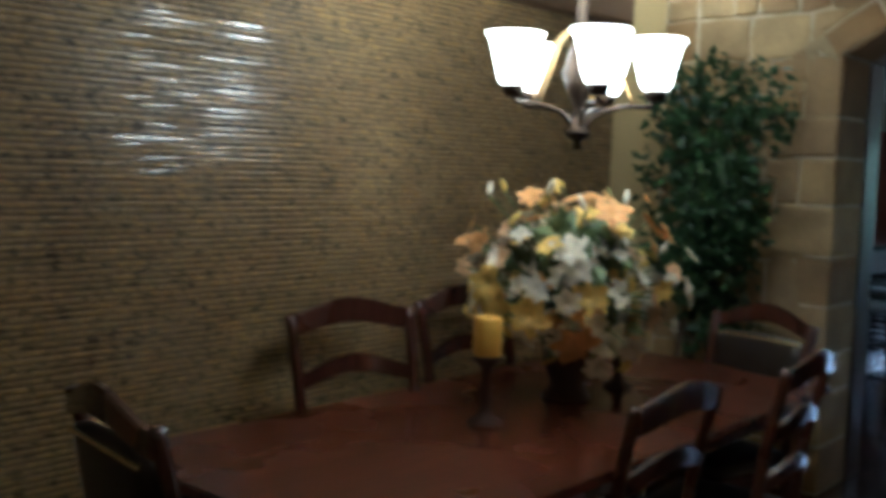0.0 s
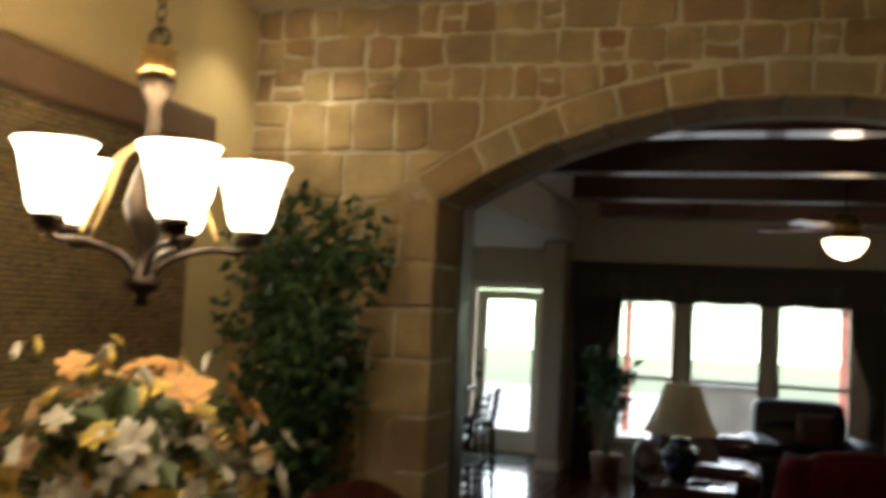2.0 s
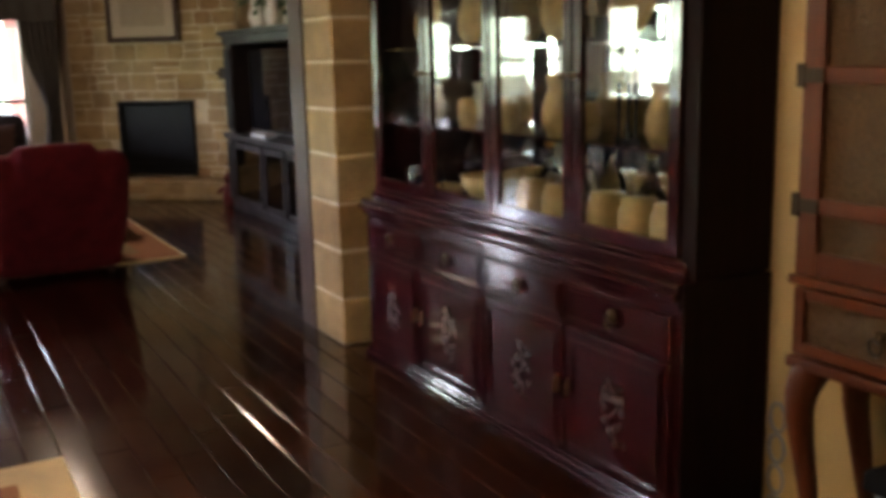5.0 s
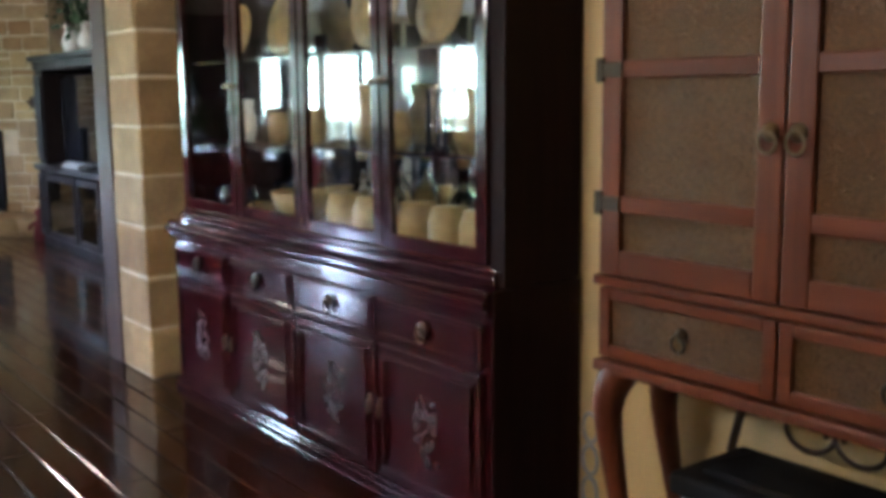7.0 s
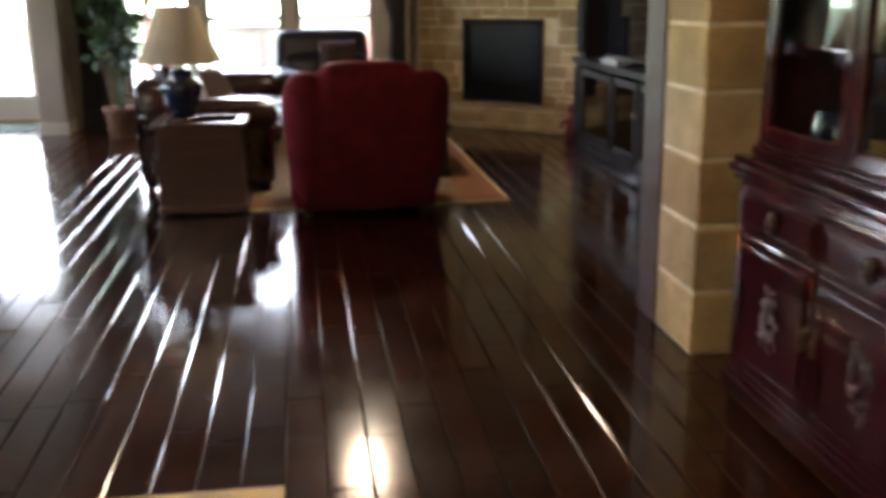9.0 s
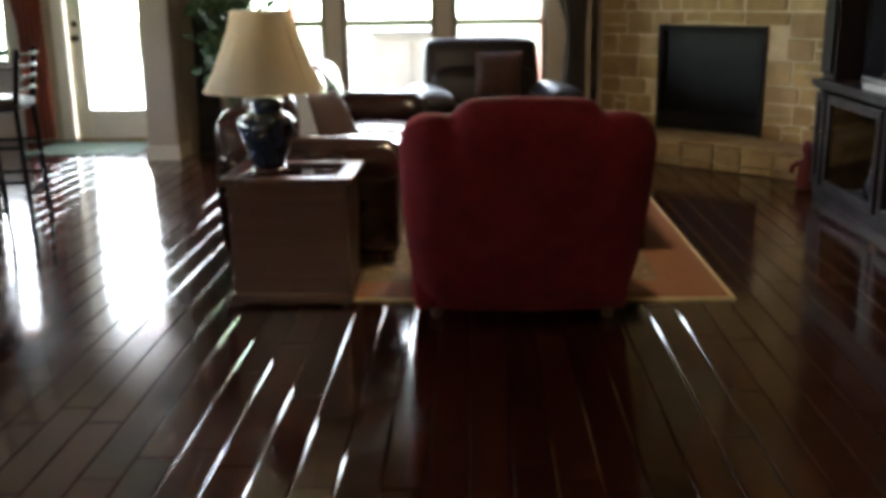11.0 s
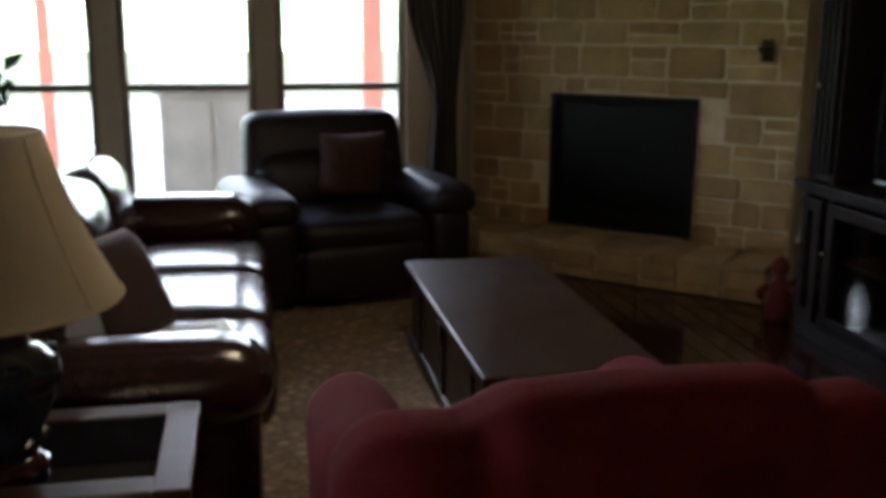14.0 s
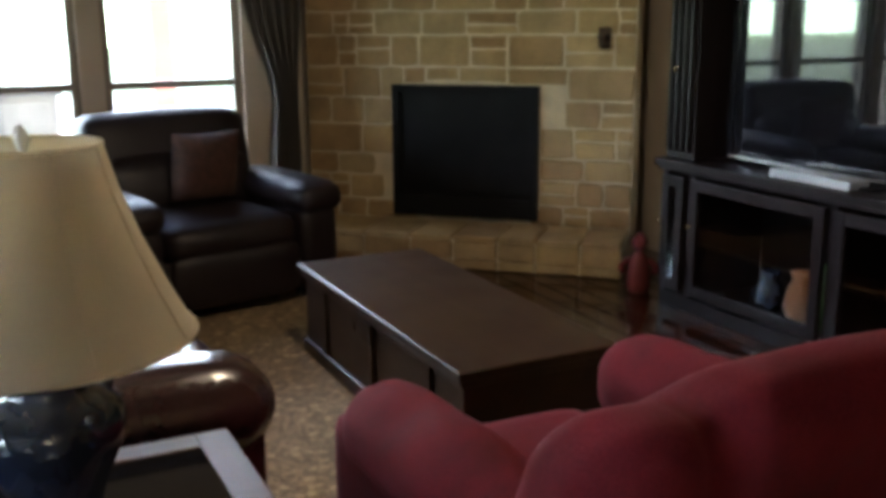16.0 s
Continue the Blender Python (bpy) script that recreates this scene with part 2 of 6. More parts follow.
M["grass"] = plain("lawn_grass", (0.11, 0.13, 0.05), 0.9, grain=60, wear=1, spread=0.4)
M["brick_red"] = plain("red_brown_porch_post", (0.38, 0.14, 0.1), 0.8, grain=30)
M["pottery"] = plain("tan_glazed_pottery", (0.4, 0.29, 0.12), 0.35, grain=22, amount=0.5, spread=0.5, wear=14)
M["terracotta"] = plain("orange_brown_glaze", (0.26, 0.1, 0.04), 0.4, grain=14)
M["white_china"] = plain("white_china", (0.75, 0.74, 0.7), 0.15, grain=14, spread=0.08)
M["doll_red"] = plain("red_felt", (0.12, 0.012, 0.012), 0.85, grain=90)
M["wallplate"] = plain("cream_plastic_plate", (0.7, 0.62, 0.45), 0.4)


def glassy(name, tint=(1, 1, 1), rough=0.0):
    n = Nodes(name)
    n.colour(tint)
    return n.set(Roughness=rough, Transmission_Weight=1.0, IOR=1.45)


def thin_pane(name):
    """Clear pane: mostly see-through with a mirror-like gloss at grazing angles."""
    n = Nodes(name)
    out = n.t.nodes["Material Output"]
    tr, gl = n.t.nodes.new("ShaderNodeBsdfTransparent"), n.t.nodes.new("ShaderNodeBsdfGlossy")
    gl.inputs["Roughness"].default_value = 0.02
    tr.inputs[0].default_value = (0.95, 0.97, 0.96, 1)
    lw = n.t.nodes.new("ShaderNodeLayerWeight")
    lw.inputs["Blend"].default_value = 0.5
    fr = n.ramp(lw.outputs["Facing"], [(0.0, (0.035,) * 3), (0.6, (0.07,) * 3), (1.0, (0.8,) * 3)])
    mx = n.t.nodes.new("ShaderNodeMixShader")
    n.link(fr, mx.inputs[0])
    n.link(tr.outputs[0], mx.inputs[1])
    n.link(gl.outputs[0], mx.inputs[2])
    n.link(mx.outputs[0], out.inputs[0])
    return n.m


M["pane"] = thin_pane("clear_pane")
M["glass"] = glassy("clear_glass", (0.97, 0.98, 0.98))
M["mirror"] = Nodes("mirror_glass").set(Metallic=1.0, Roughness=0.02, Base_Color=(0.86, 0.87, 0.86, 1))


def glow(name, c, strength):
    n = Nodes(name)
    n.colour(c)
    return n.set(Emission_Color=(*c, 1), Emission_Strength=strength, Roughness=0.4)


M["lit_shade"] = glow("lit_frosted_glass", (1.0, 0.84, 0.55), 9.0)
M["lit_bowl"] = glow("lit_alabaster_bowl", (1.0, 0.72, 0.4), 9.0)
M["lit_can"] = glow("lit_recessed_bulb", (1.0, 0.8, 0.5), 14.0)


def embossed(name, c):
    """Bronze-coloured pressed panel with scrolling relief."""
    n = Nodes(name)
    w = n.noise(34, 3, None, 0.5, 2.6)
    line = n.ramp(w, [(0.40, (0.2,) * 3), (0.47, (0.9,) * 3), (0.52, (1.0,) * 3), (0.6, (0.15,) * 3)])
    fine, broad = n.noise(110, 4), n.noise(4, 3)
    a, b, d = shades(c, 0.7, 1.5)
    col = n.mix(0.5, n.ramp(line, [(0.2, a), (0.9, d)]), n.ramp(fine, [(0.3, a), (0.7, d)]))
    n.colour(n.mix(0.6, col, n.ramp(broad, [(0.3, (0.7, 0.7, 0.7)), (0.7, (1.2, 1.15, 1.1))]), "MULTIPLY"))
    n.bump(line, 0.8, 0.004)
    return n.set(Roughness=0.4, Metallic=0.45)


M["embossed"] = embossed("embossed_bronze_panel", (0.1, 0.052, 0.018))


def patterned_rug(name, ground, tones, scale=7):
    n = Nodes(name)
    v = n.node("ShaderNodeTexVoronoi", Vector=n.co, Scale=scale)
    w = n.noise(scale * 1.6, 4, None, 0.6, 1.8)
    col = n.mix(0.6, n.ramp(w, [(0.35, ground), (0.48, tones[0]), (0.56, tones[1]), (0.68, tones[2])]), n.ramp(v.outputs["Distance"], [(0.1, tones[1]), (0.4, ground)]))
    fine = n.noise(160, 3)
    n.colour(n.mix(0.25, col, n.ramp(fine, [(0.3, (0.1, 0.07, 0.04)), (0.7, (0.5, 0.4, 0.25))])))
    n.bump(fine, 0.6, 0.006)
    return n.set(Roughness=0.95)


M["rug"] = patterned_rug("patterned_wool_rug", (0.13, 0.075, 0.035), [(0.03, 0.018, 0.01), (0.6, 0.44, 0.22), (0.22, 0.1, 0.04)], 15)
M["rug_border"] = patterned_rug("rust_rug_border", (0.27, 0.085, 0.032), [(0.32, 0.12, 0.05), (0.2, 0.06, 0.022), (0.34, 0.15, 0.065)], 12)
M["rug_edge"] = plain("cream_rug_binding", (0.6, 0.48, 0.28), 0.9, grain=120)
M["print"] = patterned_rug("faded_sepia_print", (0.45, 0.38, 0.28), [(0.3, 0.22, 0.14), (0.5, 0.44, 0.34), (0.2, 0.16, 0.12)], 9)
M["picture_mat"] = plain("cream_picture_mat", (0.5, 0.42, 0.31), 0.8, grain=60, spread=0.04)

# ---------------------------------------------------------------- mesh helpers


def obj(name, bm, mat=None, parent=None, label="", smooth=False):
    me = bpy.data.meshes.new(name)
    bm.to_mesh(me)
    bm.free()
    if smooth:
        me.shade_smooth()
    if mat is not None:
        me.materials.append(M[mat] if isinstance(mat, str) else mat)
    ob = new(name, me)
    if parent is not None:
        ob.parent = parent
    if label:
        ob["label"] = label
    return ob


def part(name, bm, mat, parent, label="", smooth=False):
    return obj(name, bm, mat, parent, label, smooth)


def thing(name, m, label, category, group="", kind=""):
    e = new(name)
    e.empty_display_size = 0.1
    e.matrix_world = m
    return tagged(e, label, category, group, kind)


def boxes(*list_of, bevel=0.0, segments=2):
    """Boxes given as (x0, y0, z0, x1, y1, z1) in one bmesh, with their edges rounded."""
    bm = bmesh.new()
    for x0, y0, z0, x1, y1, z1 in list_of:
        m = Matrix.LocRotScale(((x0 + x1) / 2, (y0 + y1) / 2, (z0 + z1) / 2), None, (abs(x1 - x0), abs(y1 - y0), abs(z1 - z0)))
        bmesh.ops.create_cube(bm, size=1, matrix=m)
    if bevel:
        bmesh.ops.bevel(bm, geom=bm.edges[:], offset=bevel, segments=segments, affect="EDGES", profile=0.5)
    return bm


def soft_box(x0, y0, z0, x1, y1, z1, r=0.06, puff=0.0, cuts=6):
    """A padded block: rounded edges and faces that swell."""
    bm = boxes((x0, y0, z0, x1, y1, z1))
    bmesh.ops.subdivide_edges(bm, edges=bm.edges[:], cuts=cuts, use_grid_fill=True)
    c = Vector(((x0 + x1) / 2, (y0 + y1) / 2, (z0 + z1) / 2))
    h = Vector((abs(x1 - x0) / 2, abs(y1 - y0) / 2, abs(z1 - z0) / 2))
    r = min(r, *h)
    for v in bm.verts:
        p = v.co - c
        core = Vector([max(-(h[i] - r), min(h[i] - r, p[i])) for i in range(3)])
        d = p - core
        if d.length > 1e-6:
            p = core + d.normalized() * r
        if puff:
            u = [p[i] / h[i] for i in range(3)]
            for i in range(3):
                a, b = u[(i + 1) % 3], u[(i + 2) % 3]
                p[i] += puff * u[i] * max(0, 1 - a * a) * max(0, 1 - b * b)
        v.co = c + p
    return bm


def lathe(profile, steps=24, about=(0, 0)):
    """A turned shape from (radius, height) pairs."""
    bm = bmesh.new()
    rings = []
    for r, z in profile:
        rings.append([bm.verts.new((about[0] + r * math.cos(2 * math.pi * i / steps), about[1] + r * math.sin(2 * math.pi * i / steps), z)) for i in range(steps)])
    for a, b in zip(rings, rings[1:]):
        for i in range(steps):
            bm.faces.new((a[i], a[(i + 1) % steps], b[(i + 1) % steps], b[i]))
    for ring, flip in ((rings[0], True), (rings[-1], False)):
        if profile[0 if flip else -1][0] > 1e-4:
            bm.faces.new(ring[::-1] if flip else ring)
    bmesh.ops.remove_doubles(bm, verts=bm.verts[:], dist=1e-5)
    bmesh.ops.recalc_face_normals(bm, faces=bm.faces[:])
    return bm


def tube(points, radius, steps=8, bm=None, taper=None):
    """A round bar along points; taper gives a radius for each point."""
    bm = bm or bmesh.new()
    pts = [Vector(p) for p in points]
    rings, up = [], Vector((0.13, 0.27, 0.95))
    for i, p in enumerate(pts):
        d = (pts[min(i + 1, len(pts) - 1)] - pts[max(i - 1, 0)]).normalized()
        if abs(d.dot(up)) > 0.98:
            up = Vector((1, 0.1, 0))
        a = d.cross(up).normalized()
        b = d.cross(a)
        r = taper[i] if taper else radius
        rings.append([bm.verts.new(p + (a * math.cos(2 * math.pi * k / steps) + b * math.sin(2 * math.pi * k / steps)) * r) for k in range(steps)])
    for u, w in zip(rings, rings[1:]):
        for k in range(steps):
            bm.faces.new((u[k], u[(k + 1) % steps], w[(k + 1) % steps], w[k]))
    bm.faces.new(rings[0][::-1])
    bm.faces.new(rings[-1])
    return bm


def curve_points(ctrl, n=8):
    """A smooth line through control points."""
    c = [Vector(p) for p in ctrl]
    out = []
    for i in range(len(c) - 1):
        p0, p1, p2, p3 = c[max(i - 1, 0)], c[i], c[i + 1], c[min(i + 2, len(c) - 1)]
        for k in range(n):
            t = k / n
            out.append(0.5 * ((2 * p1) + (p2 - p0) * t + (2 * p0 - 5 * p1 + 4 * p2 - p3) * t * t + (3 * p1 - p0 - 3 * p2 + p3) * t ** 3))
    return out + [c[-1]]


def prism(outline, depth, axis="y", bevel=0.0, at=0.0):
    """A flat outline, given in the two other axes, pushed out along one axis."""
    def place(a, b, d):
        return {"x": (d, a, b), "y": (a, d, b), "z": (a, b, d)}[axis]
    bm = bmesh.new()
    front = [bm.verts.new(place(a, b, at)) for a, b in outline]
    back = [bm.verts.new(place(a, b, at + depth)) for a, b in outline]
    bm.faces.new(front)
    bm.faces.new(back[::-1])
    n = len(outline)
    for i in range(n):
        bm.faces.new((front[i], back[i], back[(i + 1) % n], front[(i + 1) % n]))
    bmesh.ops.recalc_face_normals(bm, faces=bm.faces[:])
    if bevel:
        bmesh.ops.bevel(bm, geom=bm.edges[:], offset=bevel, segments=2, affect="EDGES")
    return bm


def moved(bm, m):
    bmesh.ops.transform(bm, matrix=m, verts=bm.verts[:])
    return bm


def joined(*bms):
    out = bmesh.new()
    for b in bms:
        me = bpy.data.meshes.new("tmp")
        b.to_mesh(me)
        b.free()
        out.from_mesh(me)
        bpy.data.meshes.remove(me)
    return out


def structure(name, bm, mat, label, category):
    return tagged(obj(name, bm, mat), label, category, kind="structure")


# ---------------------------------------------------------------- plan, in metres
LX, RX = -0.92, 3.52         # dining room side walls
BY = -6.2                    # dining room back wall
AY, AY2, AY3 = 1.03, 1.41, 1.6   # arch wall: dining face, end of its stone, living face
OX0, OX1 = 0.04, 3.11        # arch opening
SPRING, APEX = 2.19, 2.65
HD, HL, HN = 3.1, 2.95, 2.56     # ceilings: dining room, living room, breakfast nook
WY = 8.11                    # window wall of the living room
NX, NY = -3.9, 9.03          # nook: its side wall, its far wall
TX = 4.78                    # right wall of the living room
SOF = -0.53                  # edge of the lower nook ceiling
half = (OX1 - OX0) / 2
RISE = APEX - SPRING
RAD = (half * half + RISE * RISE) / (2 * RISE)
CX, CZ = (OX0 + OX1) / 2, APEX - RAD


def arch_line(extra=0.0, n=28):
    a = math.asin(half / RAD)
    return [(CX + (RAD + extra) * math.sin(-a + 2 * a * i / n), CZ + (RAD + extra) * math.cos(-a + 2 * a * i / n)) for i in range(n + 1)]


# floor slab, under the planks
structure("floor_base", boxes((NX - 0.2, BY - 0.2, -0.2, TX + 0.2, NY + 0.2, -0.012)), "joint", "dark joint bed under the floor boards", "floor")

# arch wall


def arch_slab(y0, y1, inset=0.0):
    """The wall with its arched opening, built of upright strips so that every face is convex."""
    bm = bmesh.new()
    line = arch_line()

    def quad(a, b, c, d):
        bm.faces.new([bm.verts.new(v) for v in (a, b, c, d)])
    x0, x1, top = LX - 0.2, TX + 0.2, HD + 0.1
    for y, s in ((y0, 1), (y1, -1)):
        for xa, xb in ((x0, OX0), (OX1, x1)):
            p = [(xa, y, 0), (xb, y, 0), (xb, y, top), (xa, y, top)]
            quad(*p[::s])
        for (xa, za), (xb, zb) in zip(line, line[1:]):
            p = [(xa, y, za), (xb, y, zb), (xb, y, top), (xa, y, top)]
            quad(*p[::s])
    for (xa, za), (xb, zb) in zip([(OX0, 0)] + line, line + [(OX1, 0)]):
        quad((xa, y0, za), (xa, y1, za), (xb, y1, zb), (xb, y0, zb))
    quad((x0, y0, top), (x1, y0, top), (x1, y1, top), (x0, y1, top))
    bmesh.ops.remove_doubles(bm, verts=bm.verts[:], dist=1e-5)
    bmesh.ops.recalc_face_normals(bm, faces=bm.faces[:])
    return bm


wall_arch = structure("wall_arch", arch_slab(AY, AY2), "mortar", "stone-faced wall with a wide arched opening", "wall")
structure("wall_arch_back", arch_slab(AY2 + 0.003, AY3), "plaster_living", "tan painted living room side of the arch wall", "wall")

# dining room shell
structure("wall_west", boxes((LX - 0.2, BY, 0, LX, AY - 0.004, HD)), "plaster_dining", "ochre painted dining room wall", "wall")
structure("wall_east", boxes((RX, BY, 0, RX + 0.2, AY - 0.004, HD)), "plaster_dining", "ochre painted dining room wall", "wall")
structure("wall_south", boxes((LX - 0.2, BY - 0.2, 0, RX + 0.2, BY, HD)), "plaster_dining", "ochre painted dining room back wall", "wall")
structure("ceiling_dining", boxes((LX - 0.2, BY - 0.2, HD, RX + 0.2, AY - 0.004, HD + 0.15)), "ceiling", "cream painted dining room ceiling", "ceiling")

# living room and nook shell
structure("ceiling_living", boxes((SOF, AY3, HL, TX + 0.2, WY + 0.75, HL + 0.15)), "ceiling_living", "grey-beige ceiling between the beams", "ceiling")
structure("ceiling_nook", boxes((NX, AY3, HN, SOF - 0.003, NY + 0.2, HL + 0.15)), "ceiling_living", "lower pale ceiling over the breakfast nook", "ceiling")
structure("wall_living_east", boxes((TX, AY3, 0, TX + 0.2, WY + 0.55, HL)), "plaster_living", "tan painted living room wall", "wall")
structure("wall_nook_south", boxes((NX, AY3 - 0.5, 0, LX - 0.203, AY3 - 0.2, HL)), "plaster_living", "tan painted wall closing the nook", "wall")
structure("wall_stub", boxes((-0.85, 7.8, 0, -0.6, NY - 0.003, HN - 0.003), bevel=0.012), "plaster_living", "tan wall end between nook and windows", "wall")


def wall_with_holes(x0, x1, z1, holes, y0, y1):
    """A wall along x whose openings go right through: a list of (xa, xb, za, zb)."""
    xs = sorted({x0, x1, *[h[0] for h in holes], *[h[1] for h in holes]})
    out = []
    for a, b in zip(xs, xs[1:]):
        hs = [h for h in holes if h[0] <= a + 1e-6 and h[1] >= b - 1e-6]
        if not hs:
            out.append((a, y0, 0, b, y1, z1))
        for h in hs:
            if h[2] > 0.01:
                out.append((a, y0, 0, b, y1, h[2]))
            out.append((a, y0, h[3], b, y1, z1))
    return boxes(*out)


WEST = [(2.6, 3.45), (3.85, 4.7), (5.0, 5.85), (6.25, 7.1), (7.5, 8.35)]
WESTM = Matrix.Translation((NX, 0, 0)) @ Matrix.Rotation(radians(90), 4, "Z")
structure("wall_nook_west", moved(wall_with_holes(AY3 - 0.5, NY + 0.2, HN, [(a, b, 0.8, 2.12) for a, b in WEST], 0, 0.2), WESTM), "plaster_living", "tan nook wall with a row of windows", "wall")
WINDOWS = [(-0.05, 0.62), (0.75, 1.54), (1.67, 2.46)]
SILL, HEAD, RAIL = 0.36, 2.02, 1.08
structure("wall_windows", wall_with_holes(-0.6, 2.82, HL, [(a, b, SILL, HEAD) for a, b in WINDOWS], WY, WY + 0.2), "plaster_living", "tan living room wall with three tall windows", "wall")
DOOR = (-1.98, -1.03)
NWIN = (-3.2, -2.5)
structure("wall_nook_north", wall_with_holes(NX, -0.6, HN, [(DOOR[0], DOOR[1], 0, 2.06), (NWIN[0], NWIN[1], 0.7, 2.02)], NY, NY + 0.2), "plaster_living", "tan nook wall with a glazed door and a window", "wall")
structure("wall_closing", boxes((2.6, WY + 0.55, 0, TX + 0.2, WY + 0.75, HL), (2.6, WY + 0.2, 0, 2.82, WY + 0.55, HL)), "plaster_living", "tan wall behind the chimney", "wall")

# baseboards
for k, b in enumerate([(-0.865, 7.785, 0, -0.585, 7.8, 0.12), (-0.6, 7.8, 0, -0.585, WY, 0.12), (-0.85, NY - 0.015, 0, DOOR[1] + 0.09, NY, 0.12)]):
    structure("baseboard", boxes(b, bevel=0.004), "white_paint", "off-white painted baseboard", "baseboard")

# beams of the living room ceiling
for y in (2.1, 3.5, 4.95, 6.4):
    tagged(obj("ceiling_beam", boxes((-0.02, y - 0.11, HL - 0.27, TX, y + 0.11, HL + 0.01), bevel=0.012), "beam"), "dark brown boxed wooden ceiling beam", "beam", "ceiling beams", "structure")


# ---------------------------------------------------------------- windows and door
def window(name, m, x0, x1, z0, z1, rail, label, muntin=False):
    w = thing(name, m @ Matrix.Translation(((x0 + x1) / 2, 0, 0)), label, "window", "", "structure")
    h = (x1 - x0) / 2
    f = 0.045
    part("window_frame", boxes((-h, 0.05, z0, -h + f, 0.15, z1), (h - f, 0.05, z0, h, 0.15, z1), (-h + f, 0.05, z0, h - f, 0.15, z0 + f), (-h + f, 0.05, z1 - f, h - f, 0.15, z1)), "window_paint", w)
    part("meeting_rail", boxes((-h + f, 0.06, rail - 0.022, h - f, 0.14, rail + 0.022), bevel=0.005), "window_paint", w)
    if muntin:
        part("muntin", boxes((-0.012, 0.085, z0 + f, 0.012, 0.115, z1 - f)), "window_paint", w)
    part("window_sill", boxes((-h - 0.04, -0.05, z0 - 0.035, h + 0.04, 0.06, z0 - 0.002), bevel=0.006), "window_paint", w)
    for a, b in ((z0 + f, rail - 0.022), (rail + 0.022, z1 - f)):
        p = part("pane", boxes((-h + f, 0.098, a, h - f, 0.102, b)), "pane", w)
        p.visible_shadow = False
    return w


for i, (a, b) in enumerate(WINDOWS):
    window(f"window_{i + 1}", pose(0, WY, 0), a, b, SILL, HEAD, RAIL, "tall double-hung window in a taupe frame")
window("window_4", pose(0, NY, 0), NWIN[0], NWIN[1], 0.7, 2.02, 1.36, "nook window beside a russet curtain")
for i, (a, b) in enumerate(WEST):
    window(f"window_{i + 5}", WESTM, a, b, 0.8, 2.12, 1.45, "nook side window with a centre bar", True)

door = thing("door_1", pose((DOOR[0] + DOOR[1]) / 2, NY + 0.05, 0), "closed cream patio door with one tall glass pane", "door", "", "structure")
dw = 0.44
part("leaf", boxes((-dw, 0, 0.01, -0.3, 0.045, 2.03), (0.3, 0, 0.01, dw, 0.045, 2.03), (-0.3, 0, 0.01, 0.3, 0.045, 0.28), (-0.3, 0, 1.9, 0.3, 0.045, 2.03), bevel=0.003), "white_paint", door)
part("glazing_bead", boxes((-0.32, -0.012, 0.26, -0.297, 0.0, 1.92), (0.297, -0.012, 0.26, 0.32, 0.0, 1.92), (-0.297, -0.012, 0.26, 0.297, 0.0, 0.283), (-0.297, -0.012, 1.897, 0.297, 0.0, 1.92)), "white_paint", door)
part("pane", boxes((-0.297, 0.018, 0.283, 0.297, 0.024, 1.897)), "pane", door).visible_shadow = False
part("door_frame", boxes((-0.56, -0.07, 0, -dw - 0.005, -0.04, 2.12), (dw + 0.005, -0.07, 0, 0.56, -0.04, 2.12), (-dw - 0.005, -0.07, 2.035, dw + 0.005, -0.04, 2.12), bevel=0.006), "white_paint", door, "off-white casing")
part("door_knob", joined(moved(lathe([(0.03, 0), (0.03, 0.008), (0.012, 0.012), (0.012, 0.04), (0.028, 0.05), (0.03, 0.065), (0.018, 0.078), (0, 0.08)], 16), Matrix.Translation((-0.37, 0, 0.95)) @ Matrix.Rotation(radians(90), 4, "X")), moved(lathe([(0.026, 0), (0.026, 0.015), (0.0, 0.018)], 16), Matrix.Translation((-0.37, 0, 1.08)) @ Matrix.Rotation(radians(90), 4, "X"))), "iron", door, "dark knob and deadbolt", True)
for z in (0.3, 1.0, 1.75):
    part("hinge", boxes((dw - 0.005, -0.012, z, dw + 0.012, 0, z + 0.09)), "brass", door)
part("threshold", boxes((-dw, -0.05, 0, dw, 0.12, 0.012)), "brass", door)

tagged(obj("light_switch", boxes((-0.97, NY - 0.008, 1.12, -0.9, NY - 0.001, 1.24), (-0.942, NY - 0.014, 1.16, -0.928, NY - 0.008, 1.2), bevel=0.002), "wallplate"), "cream light switch plate on the wall beside the door", "switch")

# ---------------------------------------------------------------- outdoors
structure("ground", boxes((-150, -150, -0.6, 150, 300, -0.21)), "grass", "sunlit lawn behind the house", "ground")
structure("pavement", boxes((-7, NY + 0.21, -0.3, 9, NY + 13, -0.03), (-0.6, WY + 0.77, -0.3, 8, NY + 0.21, -0.03)), "concrete", "pale concrete patio outside the windows", "patio")
# added glowing sheets north and west: they whiten the windows and light the rooms
backdrop = Nodes("glowing_distance_backdrop")
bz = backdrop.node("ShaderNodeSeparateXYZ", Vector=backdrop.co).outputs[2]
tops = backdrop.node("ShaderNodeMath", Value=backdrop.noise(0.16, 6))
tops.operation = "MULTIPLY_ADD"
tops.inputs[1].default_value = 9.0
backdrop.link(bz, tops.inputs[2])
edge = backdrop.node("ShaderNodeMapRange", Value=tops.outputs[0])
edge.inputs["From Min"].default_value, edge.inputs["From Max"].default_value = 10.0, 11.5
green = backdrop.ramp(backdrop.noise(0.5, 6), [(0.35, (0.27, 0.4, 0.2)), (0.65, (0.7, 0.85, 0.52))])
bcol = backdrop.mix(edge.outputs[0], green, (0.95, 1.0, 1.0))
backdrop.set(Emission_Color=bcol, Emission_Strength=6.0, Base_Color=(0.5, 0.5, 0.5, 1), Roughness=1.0)
